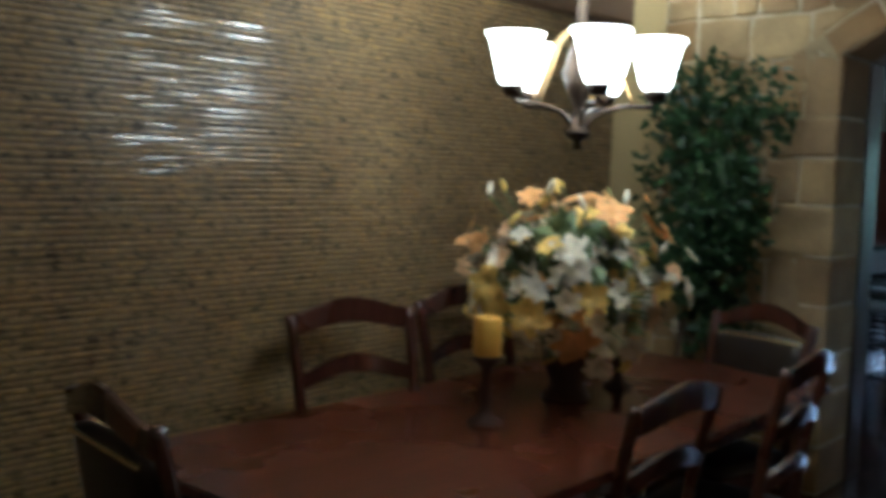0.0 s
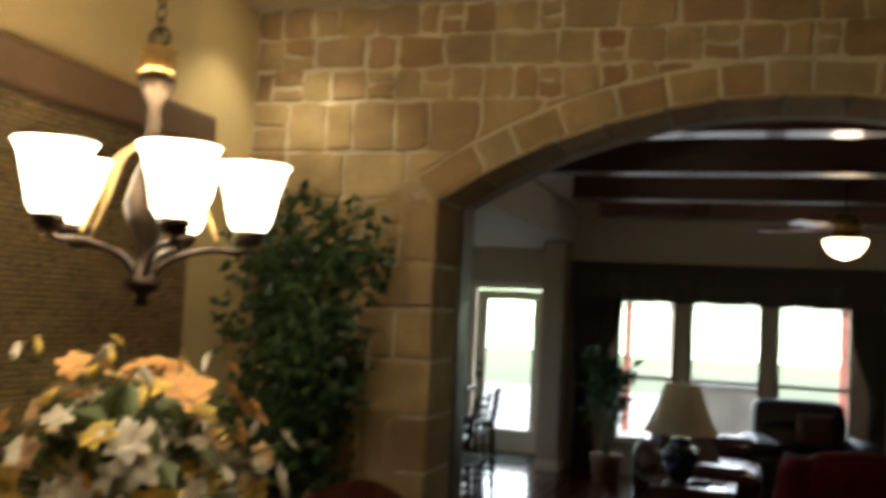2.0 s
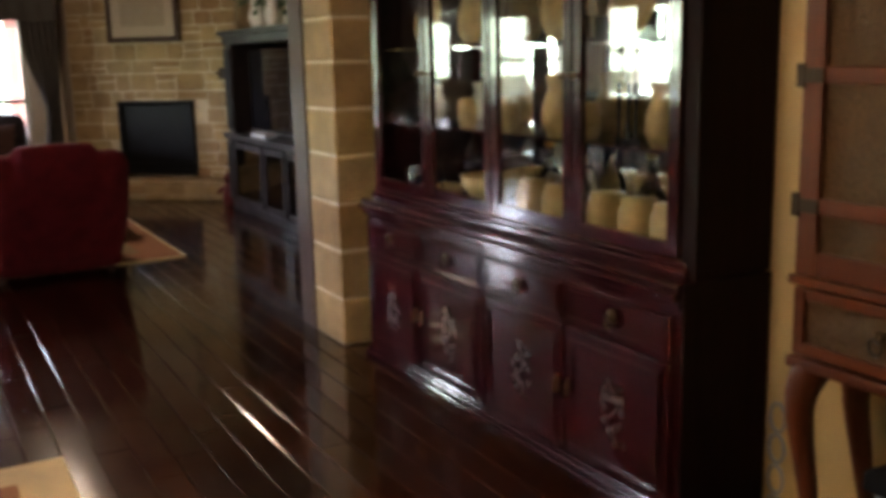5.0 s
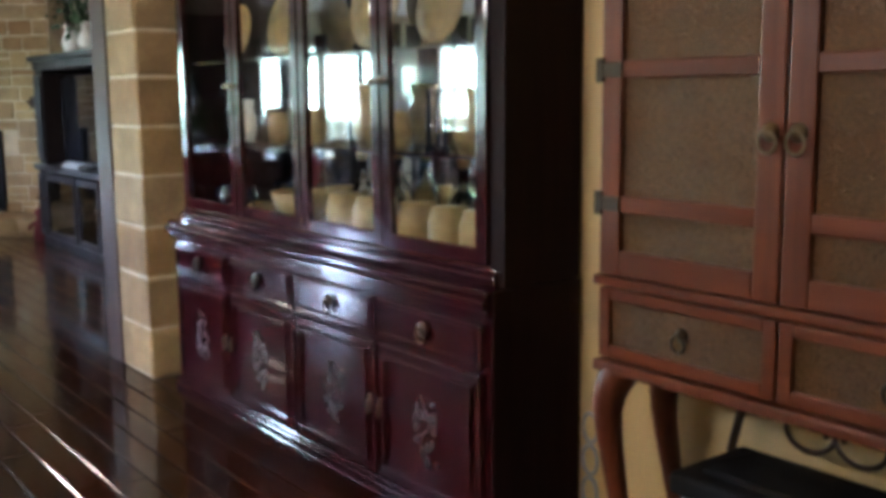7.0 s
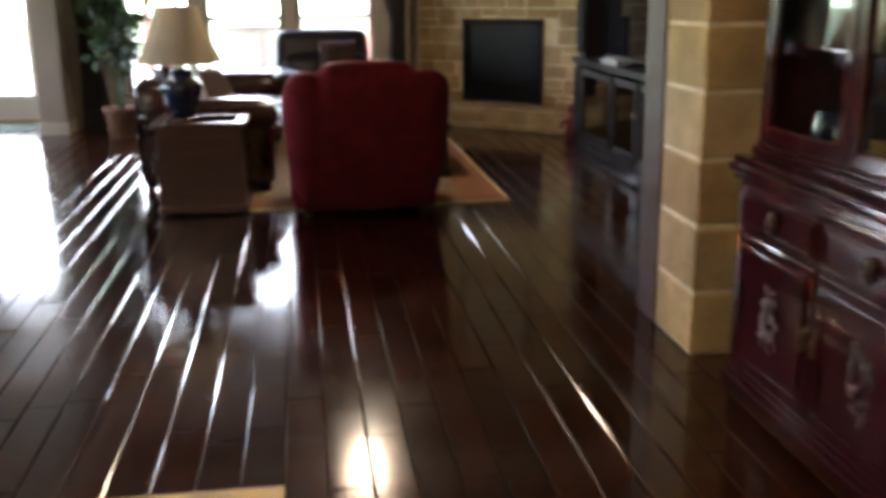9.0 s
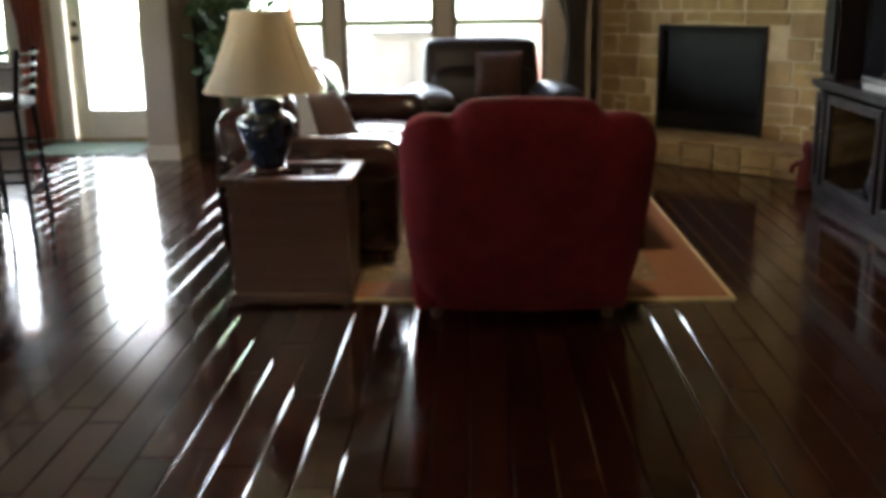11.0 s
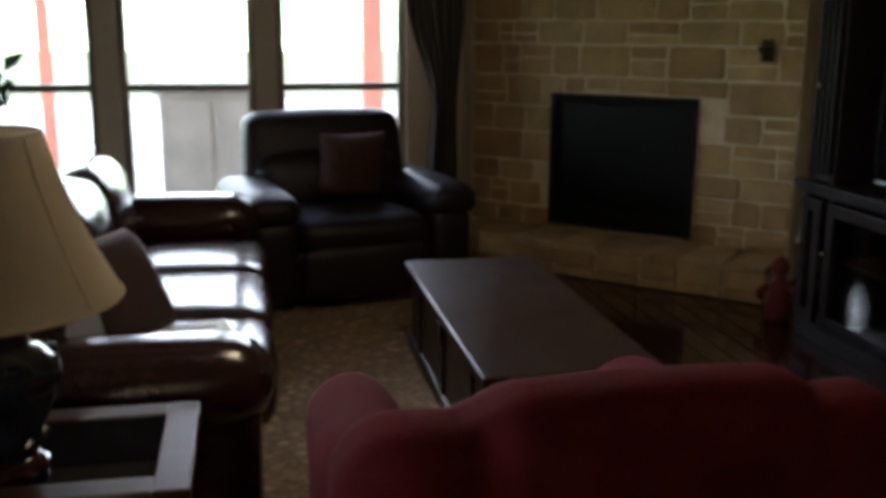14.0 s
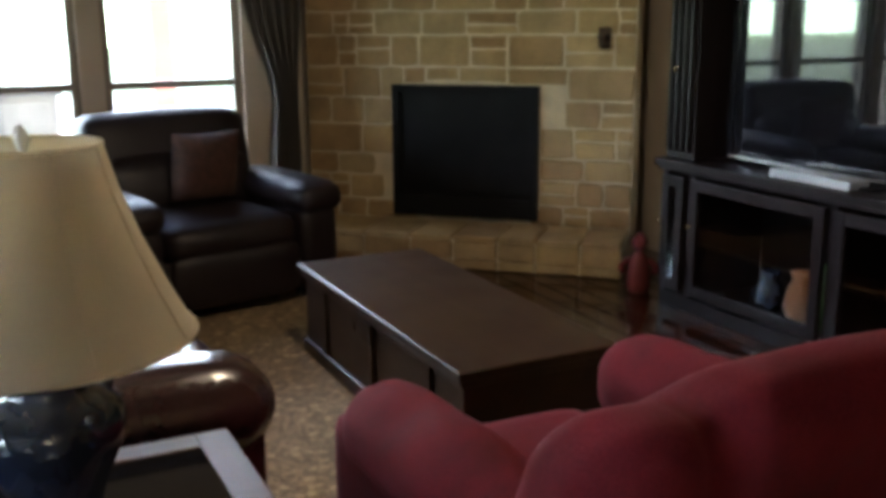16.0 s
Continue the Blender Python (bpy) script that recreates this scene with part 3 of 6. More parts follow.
structure("backdrop", boxes((-70, 60, -0.5, 70, 60.2, 34), (-70, -20, -0.5, -69.8, 60, 34)), backdrop.m, "glowing backdrop sheets coloured as green treeline and white sky", "distance")
for x, w, coat, label in ((-5.2, 0.1, "brick_red", "red-brown porch post on the patio"), (-0.35, 0.055, "brick_red", "red-brown porch post on the patio"),
                          (0.28, 0.05, "white_paint", "slim cream porch post on the patio"), (2.72, 0.1, "brick_red", "red-brown porch post on the patio")):
    post = thing("porch_post", pose(x, NY + 2.9, -0.03), label, "post", "porch posts")
    part("shaft", boxes((-w, -w, 0.12, w, w, 2.6), bevel=0.01), coat, post)
    part("plinth", boxes((-w - 0.04, -w - 0.04, 0, w + 0.04, w + 0.04, 0.12), bevel=0.01), "concrete", post)
tagged(obj("porch_beam", boxes((-6, NY + 2.78, 2.57, 8, NY + 3.02, 2.8)), "brick_red"), "red-brown beam resting on the porch posts", "beam")

grill = thing("patio_cabinet", pose(1.2, NY + 1.6, -0.03), "pale patio cabinet standing outside the windows", "cabinet")
part("body", boxes((-0.42, -0.25, 0.06, 0.42, 0.25, 0.92), bevel=0.01), "concrete", grill)
part("top", boxes((-0.46, -0.28, 0.92, 0.46, 0.28, 0.96), bevel=0.008), "blind", grill)
part("door_panel", boxes((-0.36, -0.27, 0.12, -0.02, -0.25, 0.86), bevel=0.006), "concrete", grill)
part("door_panel", boxes((0.02, -0.27, 0.12, 0.36, -0.25, 0.86), bevel=0.006), "concrete", grill)
for sx_ in (-0.36, 0.36):
    part("foot", boxes((sx_ - 0.04, -0.2, 0, sx_ + 0.04, 0.2, 0.06)), "black", grill)

# ---------------------------------------------------------------- china cabinet (against the east wall)
CB = thing("china_cabinet", pose(3.16, 0.82, 0), "dark rosewood china cabinet with glass doors and pearl inlay", "cabinet")
# local x runs into the wall, local y runs towards the back of the dining room (negative world y)
CL, CD = 2.27, 0.355


part("base_body", boxes((0.012, -CL, 0.07, CD, 0, 0.72), bevel=0.004), "rosewood_long", CB)
for box in ((-0.02, -CL, 0.0, CD, 0.012, 0.03), (-0.008, -CL, 0.03, CD, 0.006, 0.055), (0.004, -CL, 0.055, CD, 0, 0.07)):
    part("plinth_moulding", boxes(box, bevel=0.006), "rosewood_long", CB)
for box in ((-0.012, -CL, 0.72, CD, 0.01, 0.745), (-0.03, -CL, 0.745, CD, 0.02, 0.775), (-0.018, -CL, 0.775, CD, 0.012, 0.8)):
    part("counter_moulding", boxes(box, bevel=0.007), "rosewood_long", CB)
bays = [0.03, 0.585, 1.14, 1.695, 2.25]
for k in range(4):
    a, b = bays[k] + 0.012, bays[k + 1] - 0.012
    d = part("drawer", boxes((-0.012, -b, 0.565, 0.02, -a, 0.7), bevel=0.006), "rosewood_long", CB)
    part("drawer_moulding", boxes((-0.02, -b + 0.02, 0.58, -0.011, -a - 0.02, 0.59), (-0.02, -b + 0.02, 0.675, -0.011, -a - 0.02, 0.685), (-0.02, -b + 0.02, 0.59, -0.011, -b + 0.03, 0.675), (-0.02, -a - 0.03, 0.59, -0.011, -a - 0.02, 0.675), bevel=0.002), "rosewood", d)
    part("ring_pull", joined(moved(lathe([(0.026, 0), (0.026, 0.004), (0.01, 0.009), (0.0, 0.012)], 16), Matrix.Translation((-0.02, -(a + b) / 2, 0.64)) @ Matrix.Rotation(radians(-90), 4, "Y")), tube([(-0.03, -(a + b) / 2 + 0.022 * math.sin(t), 0.625 - 0.024 * math.cos(t)) for t in np.linspace(0, 2 * math.pi, 15)], 0.004, 6)), "iron", d, "dark metal ring pull", True)
    door_leaf = part("door", boxes((-0.012, -b, 0.085, 0.02, -a, 0.55), bevel=0.006), "rosewood", CB)
    part("door_moulding", boxes((-0.024, -b + 0.035, 0.12, -0.011, -a - 0.035, 0.135), (-0.024, -b + 0.035, 0.5, -0.011, -a - 0.035, 0.515), (-0.024, -b + 0.035, 0.135, -0.011, -b + 0.05, 0.5), (-0.024, -a - 0.05, 0.135, -0.011, -a - 0.035, 0.5), bevel=0.003), "rosewood", door_leaf)
    c = -(a + b) / 2
    bm = bmesh.new()
    rr = random.Random(40 + k)
    for j in range(9):
        t = j / 9 * 2 * math.pi
        r0 = 0.03 + 0.03 * rr.random()
        bmesh.ops.create_uvsphere(bm, u_segments=8, v_segments=5, radius=1, matrix=Matrix.Translation((-0.0135, c + r0 * math.sin(t), 0.31 + 1.5 * r0 * math.cos(t))) @ Matrix.Diagonal((0.002, 0.006 + 0.009 * rr.random(), 0.009 + 0.01 * rr.random(), 1)))
    for j in range(14):
        u, w_ = rr.uniform(-0.065, 0.065), rr.uniform(-0.11, 0.11)
        bmesh.ops.create_uvsphere(bm, u_segments=6, v_segments=4, radius=1, matrix=Matrix.Translation((-0.013, c + u, 0.31 + w_)) @ Matrix.Rotation(rr.uniform(0, 3), 4, "X") @ Matrix.Diagonal((0.002, 0.004 + 0.005 * rr.random(), 0.01 + 0.012 * rr.random(), 1)))
    tube(curve_points([(-0.013, c - 0.03, 0.2), (-0.013, c + 0.03, 0.27), (-0.013, c - 0.02, 0.34), (-0.013, c + 0.03, 0.42)], 6), 0.0025, 5, bm)
    part("pearl_inlay", bm, "pearl", door_leaf, "pale mother-of-pearl flower medallion", True)
    side = -b + 0.02 if k % 2 == 0 else -a - 0.02
    part("door_pull", boxes((-0.022, side - 0.008, 0.3, -0.012, side + 0.008, 0.36), (-0.032, side - 0.004, 0.295, -0.022, side + 0.004, 0.345), bevel=0.003), "dull_brass", door_leaf, "small brass pull")
# upper part
U0, UH = 0.05, 2.06
# end boards in the darkened rosewood, which keeps the cabinet's side in shade
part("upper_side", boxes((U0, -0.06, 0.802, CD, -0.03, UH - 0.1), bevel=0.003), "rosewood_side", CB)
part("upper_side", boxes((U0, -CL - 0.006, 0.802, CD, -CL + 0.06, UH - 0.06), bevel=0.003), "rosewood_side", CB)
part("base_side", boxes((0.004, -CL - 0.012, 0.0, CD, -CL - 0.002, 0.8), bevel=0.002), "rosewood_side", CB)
part("upper_top", boxes((U0, -CL + 0.03, UH - 0.1, CD, -0.03, UH - 0.06)), "rosewood_long", CB)
part("cornice", boxes((0.03, -CL + 0.01, UH - 0.06, CD, -0.01, UH - 0.035), (0.0, -CL - 0.012, UH - 0.035, CD, 0.012, UH), bevel=0.008), "rosewood_long", CB)
part("frieze", boxes((U0 - 0.005, -CL + 0.03, UH - 0.17, U0 + 0.02, -0.03, UH - 0.1), bevel=0.004), "rosewood_long", CB)
part("upper_skirt", boxes((U0 - 0.02, -CL + 0.02, 0.802, U0 + 0.02, -0.02, 0.835), (U0 - 0.008, -CL + 0.03, 0.835, U0 + 0.02, -0.03, 0.855), bevel=0.006), "rosewood_long", CB)
part("mirror_back", boxes((CD - 0.012, -CL + 0.06, 0.805, CD - 0.006, -0.06, UH - 0.1)), "mirror", CB, "mirrored back panel")
part("back_board", boxes((CD - 0.005, -CL + 0.06, 0.805, CD, -0.06, UH - 0.1)), "rosewood", CB)
ub = [0.06, 0.6, 1.135, 1.67, 2.21]
for k in range(4):
    a, b = ub[k] + 0.004, ub[k + 1] - 0.004
    z0, z1, f = 0.858, UH - 0.175, 0.05
    gd = part("glass_door", boxes((U0 - 0.002, -b + f - 0.006, z0 + f - 0.006, U0 + 0.002, -a - f + 0.006, z1 - f + 0.006)), "pane", CB, "clear glass door in a dark rosewood frame")
    gd.visible_shadow = False
    for y0, y1 in ((-b, -b + f), (-a - f, -a)):
        part("stile", boxes((U0 - 0.012, y0, z0, U0 + 0.012, y1, z1), bevel=0.004), "rosewood", gd)
    for r0, r1 in ((z0, z0 + f), (z1 - f, z1)):
        part("rail", boxes((U0 - 0.011, -b + f, r0, U0 + 0.011, -a - f, r1), bevel=0.004), "rosewood_long", gd)
    side = -b + 0.025 if k % 2 == 0 else -a - 0.025
    part("door_knob", moved(lathe([(0.008, 0), (0.006, 0.01), (0.013, 0.018), (0.009, 0.028), (0, 0.03)], 12), Matrix.Translation((U0 - 0.012, side, 1.4)) @ Matrix.Rotation(radians(-90), 4, "Y")), "dull_brass", gd, "", True)
for z in (1.16, 1.5):
    part("shelf", boxes((U0 + 0.06, -CL + 0.062, z, CD - 0.014, -0.062, z + 0.01)), "rosewood_long" if z < 1.3 else "glass", CB)

# what stands on its shelves and top: (kind, local y, height of the support, size)


def in_cabinet(x, y, z):
    return pose(3.16 + x, 0.82 + y, z)


def bottle(m, s, mat, label):
    t = thing("bottle", m, label, "bottle", "bottles in the cabinet")
    part("body", lathe([(0.0, 0), (0.045 * s, 0), (0.05 * s, 0.01), (0.05 * s, 0.16 * s), (0.035 * s, 0.2 * s), (0.016 * s, 0.23 * s), (0.015 * s, 0.29 * s)], 18), mat, t, "", True)
    part("stopper", lathe([(0.013 * s, 0.29 * s), (0.02 * s, 0.3 * s), (0.022 * s, 0.325 * s), (0.0, 0.335 * s)], 14), "brass", t, "", True)


def mug(m, s, mat, label):
    t = thing("jar", m, label, "jar", "jars in the cabinet")
    part("body", lathe([(0.0, 0), (0.045 * s, 0), (0.06 * s, 0.02 * s), (0.062 * s, 0.13 * s), (0.05 * s, 0.16 * s), (0.053 * s, 0.17 * s), (0.0, 0.172 * s)], 18), mat, t, "", True)
    part("handle", tube([(0.055 * s * math.cos(1.57) + 0.0, -0.058 * s - 0.035 * s * math.sin(a), 0.08 * s + 0.05 * s * math.cos(a)) for a in np.linspace(0, math.pi, 9)], 0.007 * s, 6), mat, t, "", True)


def pitcher(m, s, mat, label):
    t = thing("pitcher", m, label, "pitcher")
    part("body", lathe([(0.0, 0), (0.05 * s, 0), (0.075 * s, 0.06 * s), (0.07 * s, 0.13 * s), (0.045 * s, 0.19 * s), (0.058 * s, 0.25 * s), (0.052 * s, 0.25 * s), (0.0, 0.2 * s)], 20), mat, t, "", True)
    part("handle", tube([(0, -0.05 * s - 0.05 * s * math.sin(a), 0.14 * s + 0.08 * s * math.cos(a)) for a in np.linspace(0, math.pi, 10)], 0.008 * s, 6), mat, t, "", True)


def plate(m, r, mat, label):
    t = thing("display_plate", m, label, "plate", "plates on edge")
    bm = moved(lathe([(0.0, 0), (0.55 * r, 0.002), (0.65 * r, 0.01), (r, 0.02), (r, 0.026), (0.64 * r, 0.016), (0, 0.008)], 28), Matrix.Translation((0, 0, r + 0.005)) @ Matrix.Rotation(radians(-80), 4, "Y"))
    part("dish", bm, mat, t, "", True)
    part("stand", boxes((-0.03, -0.05, 0, 0.07, -0.04, 0.015), (-0.03, 0.04, 0, 0.07, 0.05, 0.015), (0.05, -0.04, 0.0, 0.065, 0.04, 0.1), bevel=0.003), "rosewood", t)


for k, (y, mat) in enumerate([(-1.3, "pottery"), (-1.48, "pottery"), (-1.75, "pottery"), (-1.92, "pottery"), (-2.08, "pottery")]):
    mug(in_cabinet(0.13, y, 0.81), 1.15, mat, "tan glazed pottery jar on the cabinet floor")
for k, y in enumerate((-1.22, -1.4, -1.83, -2.0)):
    bottle(in_cabinet(0.26, y, 0.81), 1.05, "glass", "clear glass decanter on the cabinet floor")
for y in (-0.2, -0.35):
    mug(in_cabinet(0.2, y, 0.81), 0.9, "cobalt", "dark glazed jar on the cabinet floor")
part_dish = thing("serving_dish", in_cabinet(0.22, -0.85, 0.81), "shallow white china dish on the cabinet floor", "dish")
part("bowl", lathe([(0.0, 0), (0.06, 0), (0.14, 0.035), (0.15, 0.045), (0.13, 0.04), (0, 0.012)], 28), "white_china", part_dish, "", True)
shelf_z = 1.171
pitcher(in_cabinet(0.2, -1.95, shelf_z), 0.82, "pottery", "tan pottery pitcher painted with a flower")
pitcher(in_cabinet(0.22, -1.34, shelf_z), 0.9, "pottery", "large tan pottery pitcher on the cabinet shelf")
mug(in_cabinet(0.22, -1.52, shelf_z), 0.75, "pottery", "tan glazed jar on the cabinet shelf")
for y in (-1.72, -1.77, -1.81):
    t = thing("taper_candle", in_cabinet(0.2, y, shelf_z), "thin dark taper candle on the cabinet shelf", "candle", "taper candles")
    part("stick", lathe([(0.016, 0), (0.016, 0.015), (0.008, 0.02), (0.0075, 0.2), (0.0, 0.205)], 10), "black", t, "", True)
pitcher(in_cabinet(0.22, -0.35, shelf_z), 0.7, "white_china", "small white china jug on the cabinet shelf")
mug(in_cabinet(0.2, -0.68, shelf_z), 0.7, "pottery", "small tan jar on the cabinet shelf")
mug(in_cabinet(0.22, -0.98, shelf_z), 0.8, "pottery", "small tan jar on the cabinet shelf")


def bowl(m, r, h, mat, label):
    t = thing("serving_bowl", m, label, "bowl", "bowls in the cabinet")
    part("foot_ring", lathe([(0.0, 0), (0.42 * r, 0), (0.42 * r, 0.012), (0.0, 0.013)], 24), mat, t, "", True)
    part("dish", lathe([(0.3 * r, 0.01), (0.5 * r, 0.012), (0.85 * r, 0.45 * h), (r, h), (0.96 * r, h), (0.8 * r, 0.5 * h), (0.4 * r, 0.05 * h + 0.012), (0, 0.02)], 28), mat, t, "", True)


bowl(in_cabinet(0.22, -0.85, 0.8555), 0.14, 0.12, "pottery", "tan pottery bowl stacked on a white dish")
bowl(in_cabinet(0.16, -0.5, 0.81), 0.11, 0.09, "pottery", "tan pottery bowl on the cabinet floor")
for y, rad, mat in ((-0.3, 0.12, "pottery"), (-0.72, 0.13, "pottery"), (-1.38, 0.15, "pottery"), (-1.76, 0.12, "pottery"), (-2.05, 0.1, "white_china")):
    plate(in_cabinet(0.24, y, 1.51), rad, mat, "decorated pottery plate standing on the upper shelf")


# plants on top of the cabinet
def leaf_cloud(rnd, centre, size, count, leaf, flat=0.35, bm=None, keep=None):
    """Many small folded leaves in a loose, uneven cloud."""
    bm = bm or bmesh.new()
    c = Vector(centre)
    lobes = [(Vector((rnd.uniform(-0.6, 0.6) * size[0], rnd.uniform(-0.6, 0.6) * size[1], rnd.uniform(-0.65, 0.65) * size[2])), rnd.uniform(0.25, 0.5)) for _ in range(16)]
    made = 0
    while made < count:
        o, r = rnd.choice(lobes)
        d = Vector((rnd.gauss(0, 1), rnd.gauss(0, 1), rnd.gauss(0, 1))).normalized() * r * rnd.random() ** 0.4
        p = c + o + Vector((d.x * size[0], d.y * size[1], d.z * size[2]))
        if keep and not keep(p):
            made += 0.2
            continue
        made += 1
        L = leaf * rnd.uniform(0.7, 1.3)
        w = L * flat
        m = Matrix.Translation(p) @ Euler((rnd.uniform(0, 6.28), rnd.uniform(-1.2, 1.2), rnd.uniform(0, 6.28))).to_matrix().to_4x4()
        v = [bm.verts.new(m @ Vector(q)) for q in ((0, 0, 0), (L * 0.45, w, 0.15 * w), (L, 0, -0.25 * L), (L * 0.45, -w, 0.15 * w))]
        bm.faces.new((v[0], v[1], v[2]))
        bm.faces.new((v[0], v[2], v[3]))
    return bm


def top_plant(x, y, s, seed):
    rnd = random.Random(seed)
    t = thing("trailing_plant", pose(x, y, UH), "dark green trailing plant in a pot on the cabinet", "plant", "plants on the cabinet")
    part("pot", lathe([(0.0, 0), (0.09 * s, 0), (0.11 * s, 0.07 * s), (0.115 * s, 0.09 * s), (0.1 * s, 0.085 * s), (0, 0.075 * s)], 18), "wicker", t, "", True)
    part("foliage", leaf_cloud(rnd, (0, 0, 0.27 * s), (0.2 * s, 0.3 * s, 0.17 * s), 150, 0.07 * s), "leaf", t)
    bm = bmesh.new()
    for k in range(7):
        a = rnd.uniform(2, 4.4)
        tube(curve_points([(0, 0, 0.15 * s), (0.1 * s * math.cos(a), 0.15 * s * math.sin(a * 1.7), 0.34 * s), (0.16 * s * math.cos(a), 0.3 * s * math.sin(a * 1.7), 0.2 * s)], 5), 0.004, 5, bm)
    tagged(part("stem_rest", bm, "leaf", t), kind="stuff")


top_plant(3.32, -0.15, 0.85, 3)
top_plant(3.3, -0.9, 1.0, 4)

# ---------------------------------------------------------------- armoire on legs
AR = thing("armoire", pose(3.2, -1.83, 0), "red-brown armoire with embossed panels on cabriole legs", "armoire")
AL, AD, AZ0, AZ1 = 1.06, 0.31, 0.68, 1.78
part("carcass", boxes((0.02, -AL, AZ0, AD, 0, AZ1), bevel=0.006), "armoire", AR)
part("cornice", boxes((-0.03, -AL - 0.03, AZ1, AD, 0.03, AZ1 + 0.04), (-0.015, -AL - 0.015, AZ1 - 0.03, AD, 0.015, AZ1), bevel=0.008), "armoire_long", AR)
part("waist_moulding", boxes((-0.012, -AL - 0.01, 0.875, 0.02, 0.01, 0.9), bevel=0.005), "armoire_long", AR)
part("apron", boxes((-0.01, -AL - 0.01, AZ0 - 0.03, AD, 0.01, AZ0), bevel=0.006), "armoire_long", AR)
for k in range(2):
    a, b = (0.012, AL / 2 - 0.003) if k == 0 else (AL / 2 + 0.003, AL - 0.012)
    z0, z1, f = 0.905, AZ1 - 0.035, 0.065
    rails = [1.085, 1.41]
    d = part("door", boxes((0.012, -b + 0.004, z0 + 0.004, 0.0195, -a - 0.004, z1 - 0.004)), "armoire", AR)
    for y0, y1 in ((-b, -b + f), (-a - f, -a)):
        part("stile", boxes((-0.012, y0, z0, 0.012, y1, z1), bevel=0.005), "armoire", d)
    for r0, r1 in [(z0, z0 + f), (z1 - f, z1)] + [(r - 0.022, r + 0.022) for r in rails]:
        part("rail", boxes((-0.0115, -b + f, r0, 0.012, -a - f, r1), bevel=0.005), "armoire_long", d)
    edges = [z0 + f] + [e for r in rails for e in (r - 0.022, r + 0.022)] + [z1 - f]
    for p0, p1 in zip(edges[::2], edges[1::2]):
        part("embossed_panel", boxes((0.002, -b + f, p0, 0.0118, -a - f, p1)), "embossed", d, "embossed bronze-coloured panel")
    hy = -b + 0.03 if k == 0 else -a - 0.03
    part("ring_handle", joined(moved(lathe([(0.02, 0), (0.02, 0.006), (0.008, 0.014), (0, 0.016)], 14), Matrix.Translation((-0.012, hy, 1.27)) @ Matrix.Rotation(radians(-90), 4, "Y")), tube([(-0.026, hy + 0.022 * math.sin(t), 1.25 - 0.024 * math.cos(t)) for t in np.linspace(0, 2 * math.pi, 19)], 0.004, 7)), "dull_brass", d, "dull brass ring handle", True)
    for z in (1.085, 1.41):
        hx = -a + 0.002 if k == 0 else -b - 0.002
        part("strap_hinge", boxes((-0.018, min(hx, hx + (-0.07 if k == 0 else 0.07)), z - 0.018, -0.011, max(hx, hx + (-0.07 if k == 0 else 0.07)), z + 0.018), (-0.02, hx - 0.012, z - 0.03, 0.0, hx + 0.012, z + 0.03), bevel=0.002), "iron", d, "dark iron hinge")
    dr = part("drawer", boxes((-0.01, -b, AZ0 + 0.012, 0.02, -b + 0.035, 0.87), (-0.01, -a - 0.035, AZ0 + 0.012, 0.02, -a, 0.87), (-0.01, -b + 0.035, AZ0 + 0.012, 0.02, -a - 0.035, AZ0 + 0.045), (-0.01, -b + 0.035, 0.84, 0.02, -a - 0.035, 0.87), bevel=0.004), "armoire_long", AR)
    part("embossed_panel", boxes((0.002, -b + 0.035, AZ0 + 0.045, 0.018, -a - 0.035, 0.84)), "embossed", dr)
    c = -(a + b) / 2
    part("ring_pull", joined(moved(lathe([(0.018, 0), (0.018, 0.005), (0.006, 0.012), (0, 0.014)], 12), Matrix.Translation((0.002, c, 0.79)) @ Matrix.Rotation(radians(-90), 4, "Y")), tube([(-0.014, c + 0.019 * math.sin(t), 0.77 - 0.021 * math.cos(t)) for t in np.linspace(0, 2 * math.pi, 17)], 0.005, 6)), "iron", dr, "", True)
for lx, ly, s in ((0.04, -0.05, 1), (0.04, -AL + 0.05, -1), (AD - 0.05, -0.05, 1), (AD - 0.05, -AL + 0.05, -1)):
    pts = curve_points([(lx, ly, AZ0 - 0.02), (lx - 0.03, ly + 0.02 * s, 0.55), (lx - 0.01, ly - 0.005 * s, 0.3), (lx + 0.005, ly - 0.02 * s, 0.12), (lx - 0.025, ly + 0.01 * s, 0.012)], 6)
    part("leg", tube(pts, 0.03, 10, None, [0.05, 0.05, 0.049, 0.047, 0.045, 0.043, 0.04, 0.037, 0.034, 0.032, 0.03, 0.028, 0.026, 0.024, 0.022, 0.021, 0.02, 0.02, 0.02, 0.021, 0.022, 0.025, 0.028, 0.03, 0.03]), "armoire", AR, "curved cabriole leg", True)
bm = bmesh.new()
tube(curve_points([(0.24, -0.2, 0.0), (0.24, -0.22, 0.3), (0.24, -0.27, 0.55), (0.24, -0.3, 0.62)], 5), 0.012, 7, bm)
tube(curve_points([(0.24, -0.86, 0.0), (0.24, -0.84, 0.3), (0.24, -0.79, 0.55), (0.24, -0.76, 0.62)], 5), 0.012, 7, bm)
for c, s in ((-0.46, 1), (-0.6, -1)):
    tube([(0.24, c + s * 0.06 * math.cos(t) * (1 - 0.06 * t), 0.56 + 0.05 * math.sin(t) * (1 - 0.06 * t)) for t in np.linspace(-3.6, 3.4, 26)], 0.008, 6, bm)
tube([(0.24, -0.3, 0.62), (0.24, -0.53, 0.63), (0.24, -0.76, 0.62)], 0.01, 6, bm)
tagged(obj("scroll_stand", moved(bm, pose(3.2, -1.83, 0)), "iron", None, "", True), "black wrought iron scroll stand under the armoire", "stand")
box_bin = thing("pet_crate", pose(3.28, -2.45, 0), "low crate with black lid under the armoire", "crate")
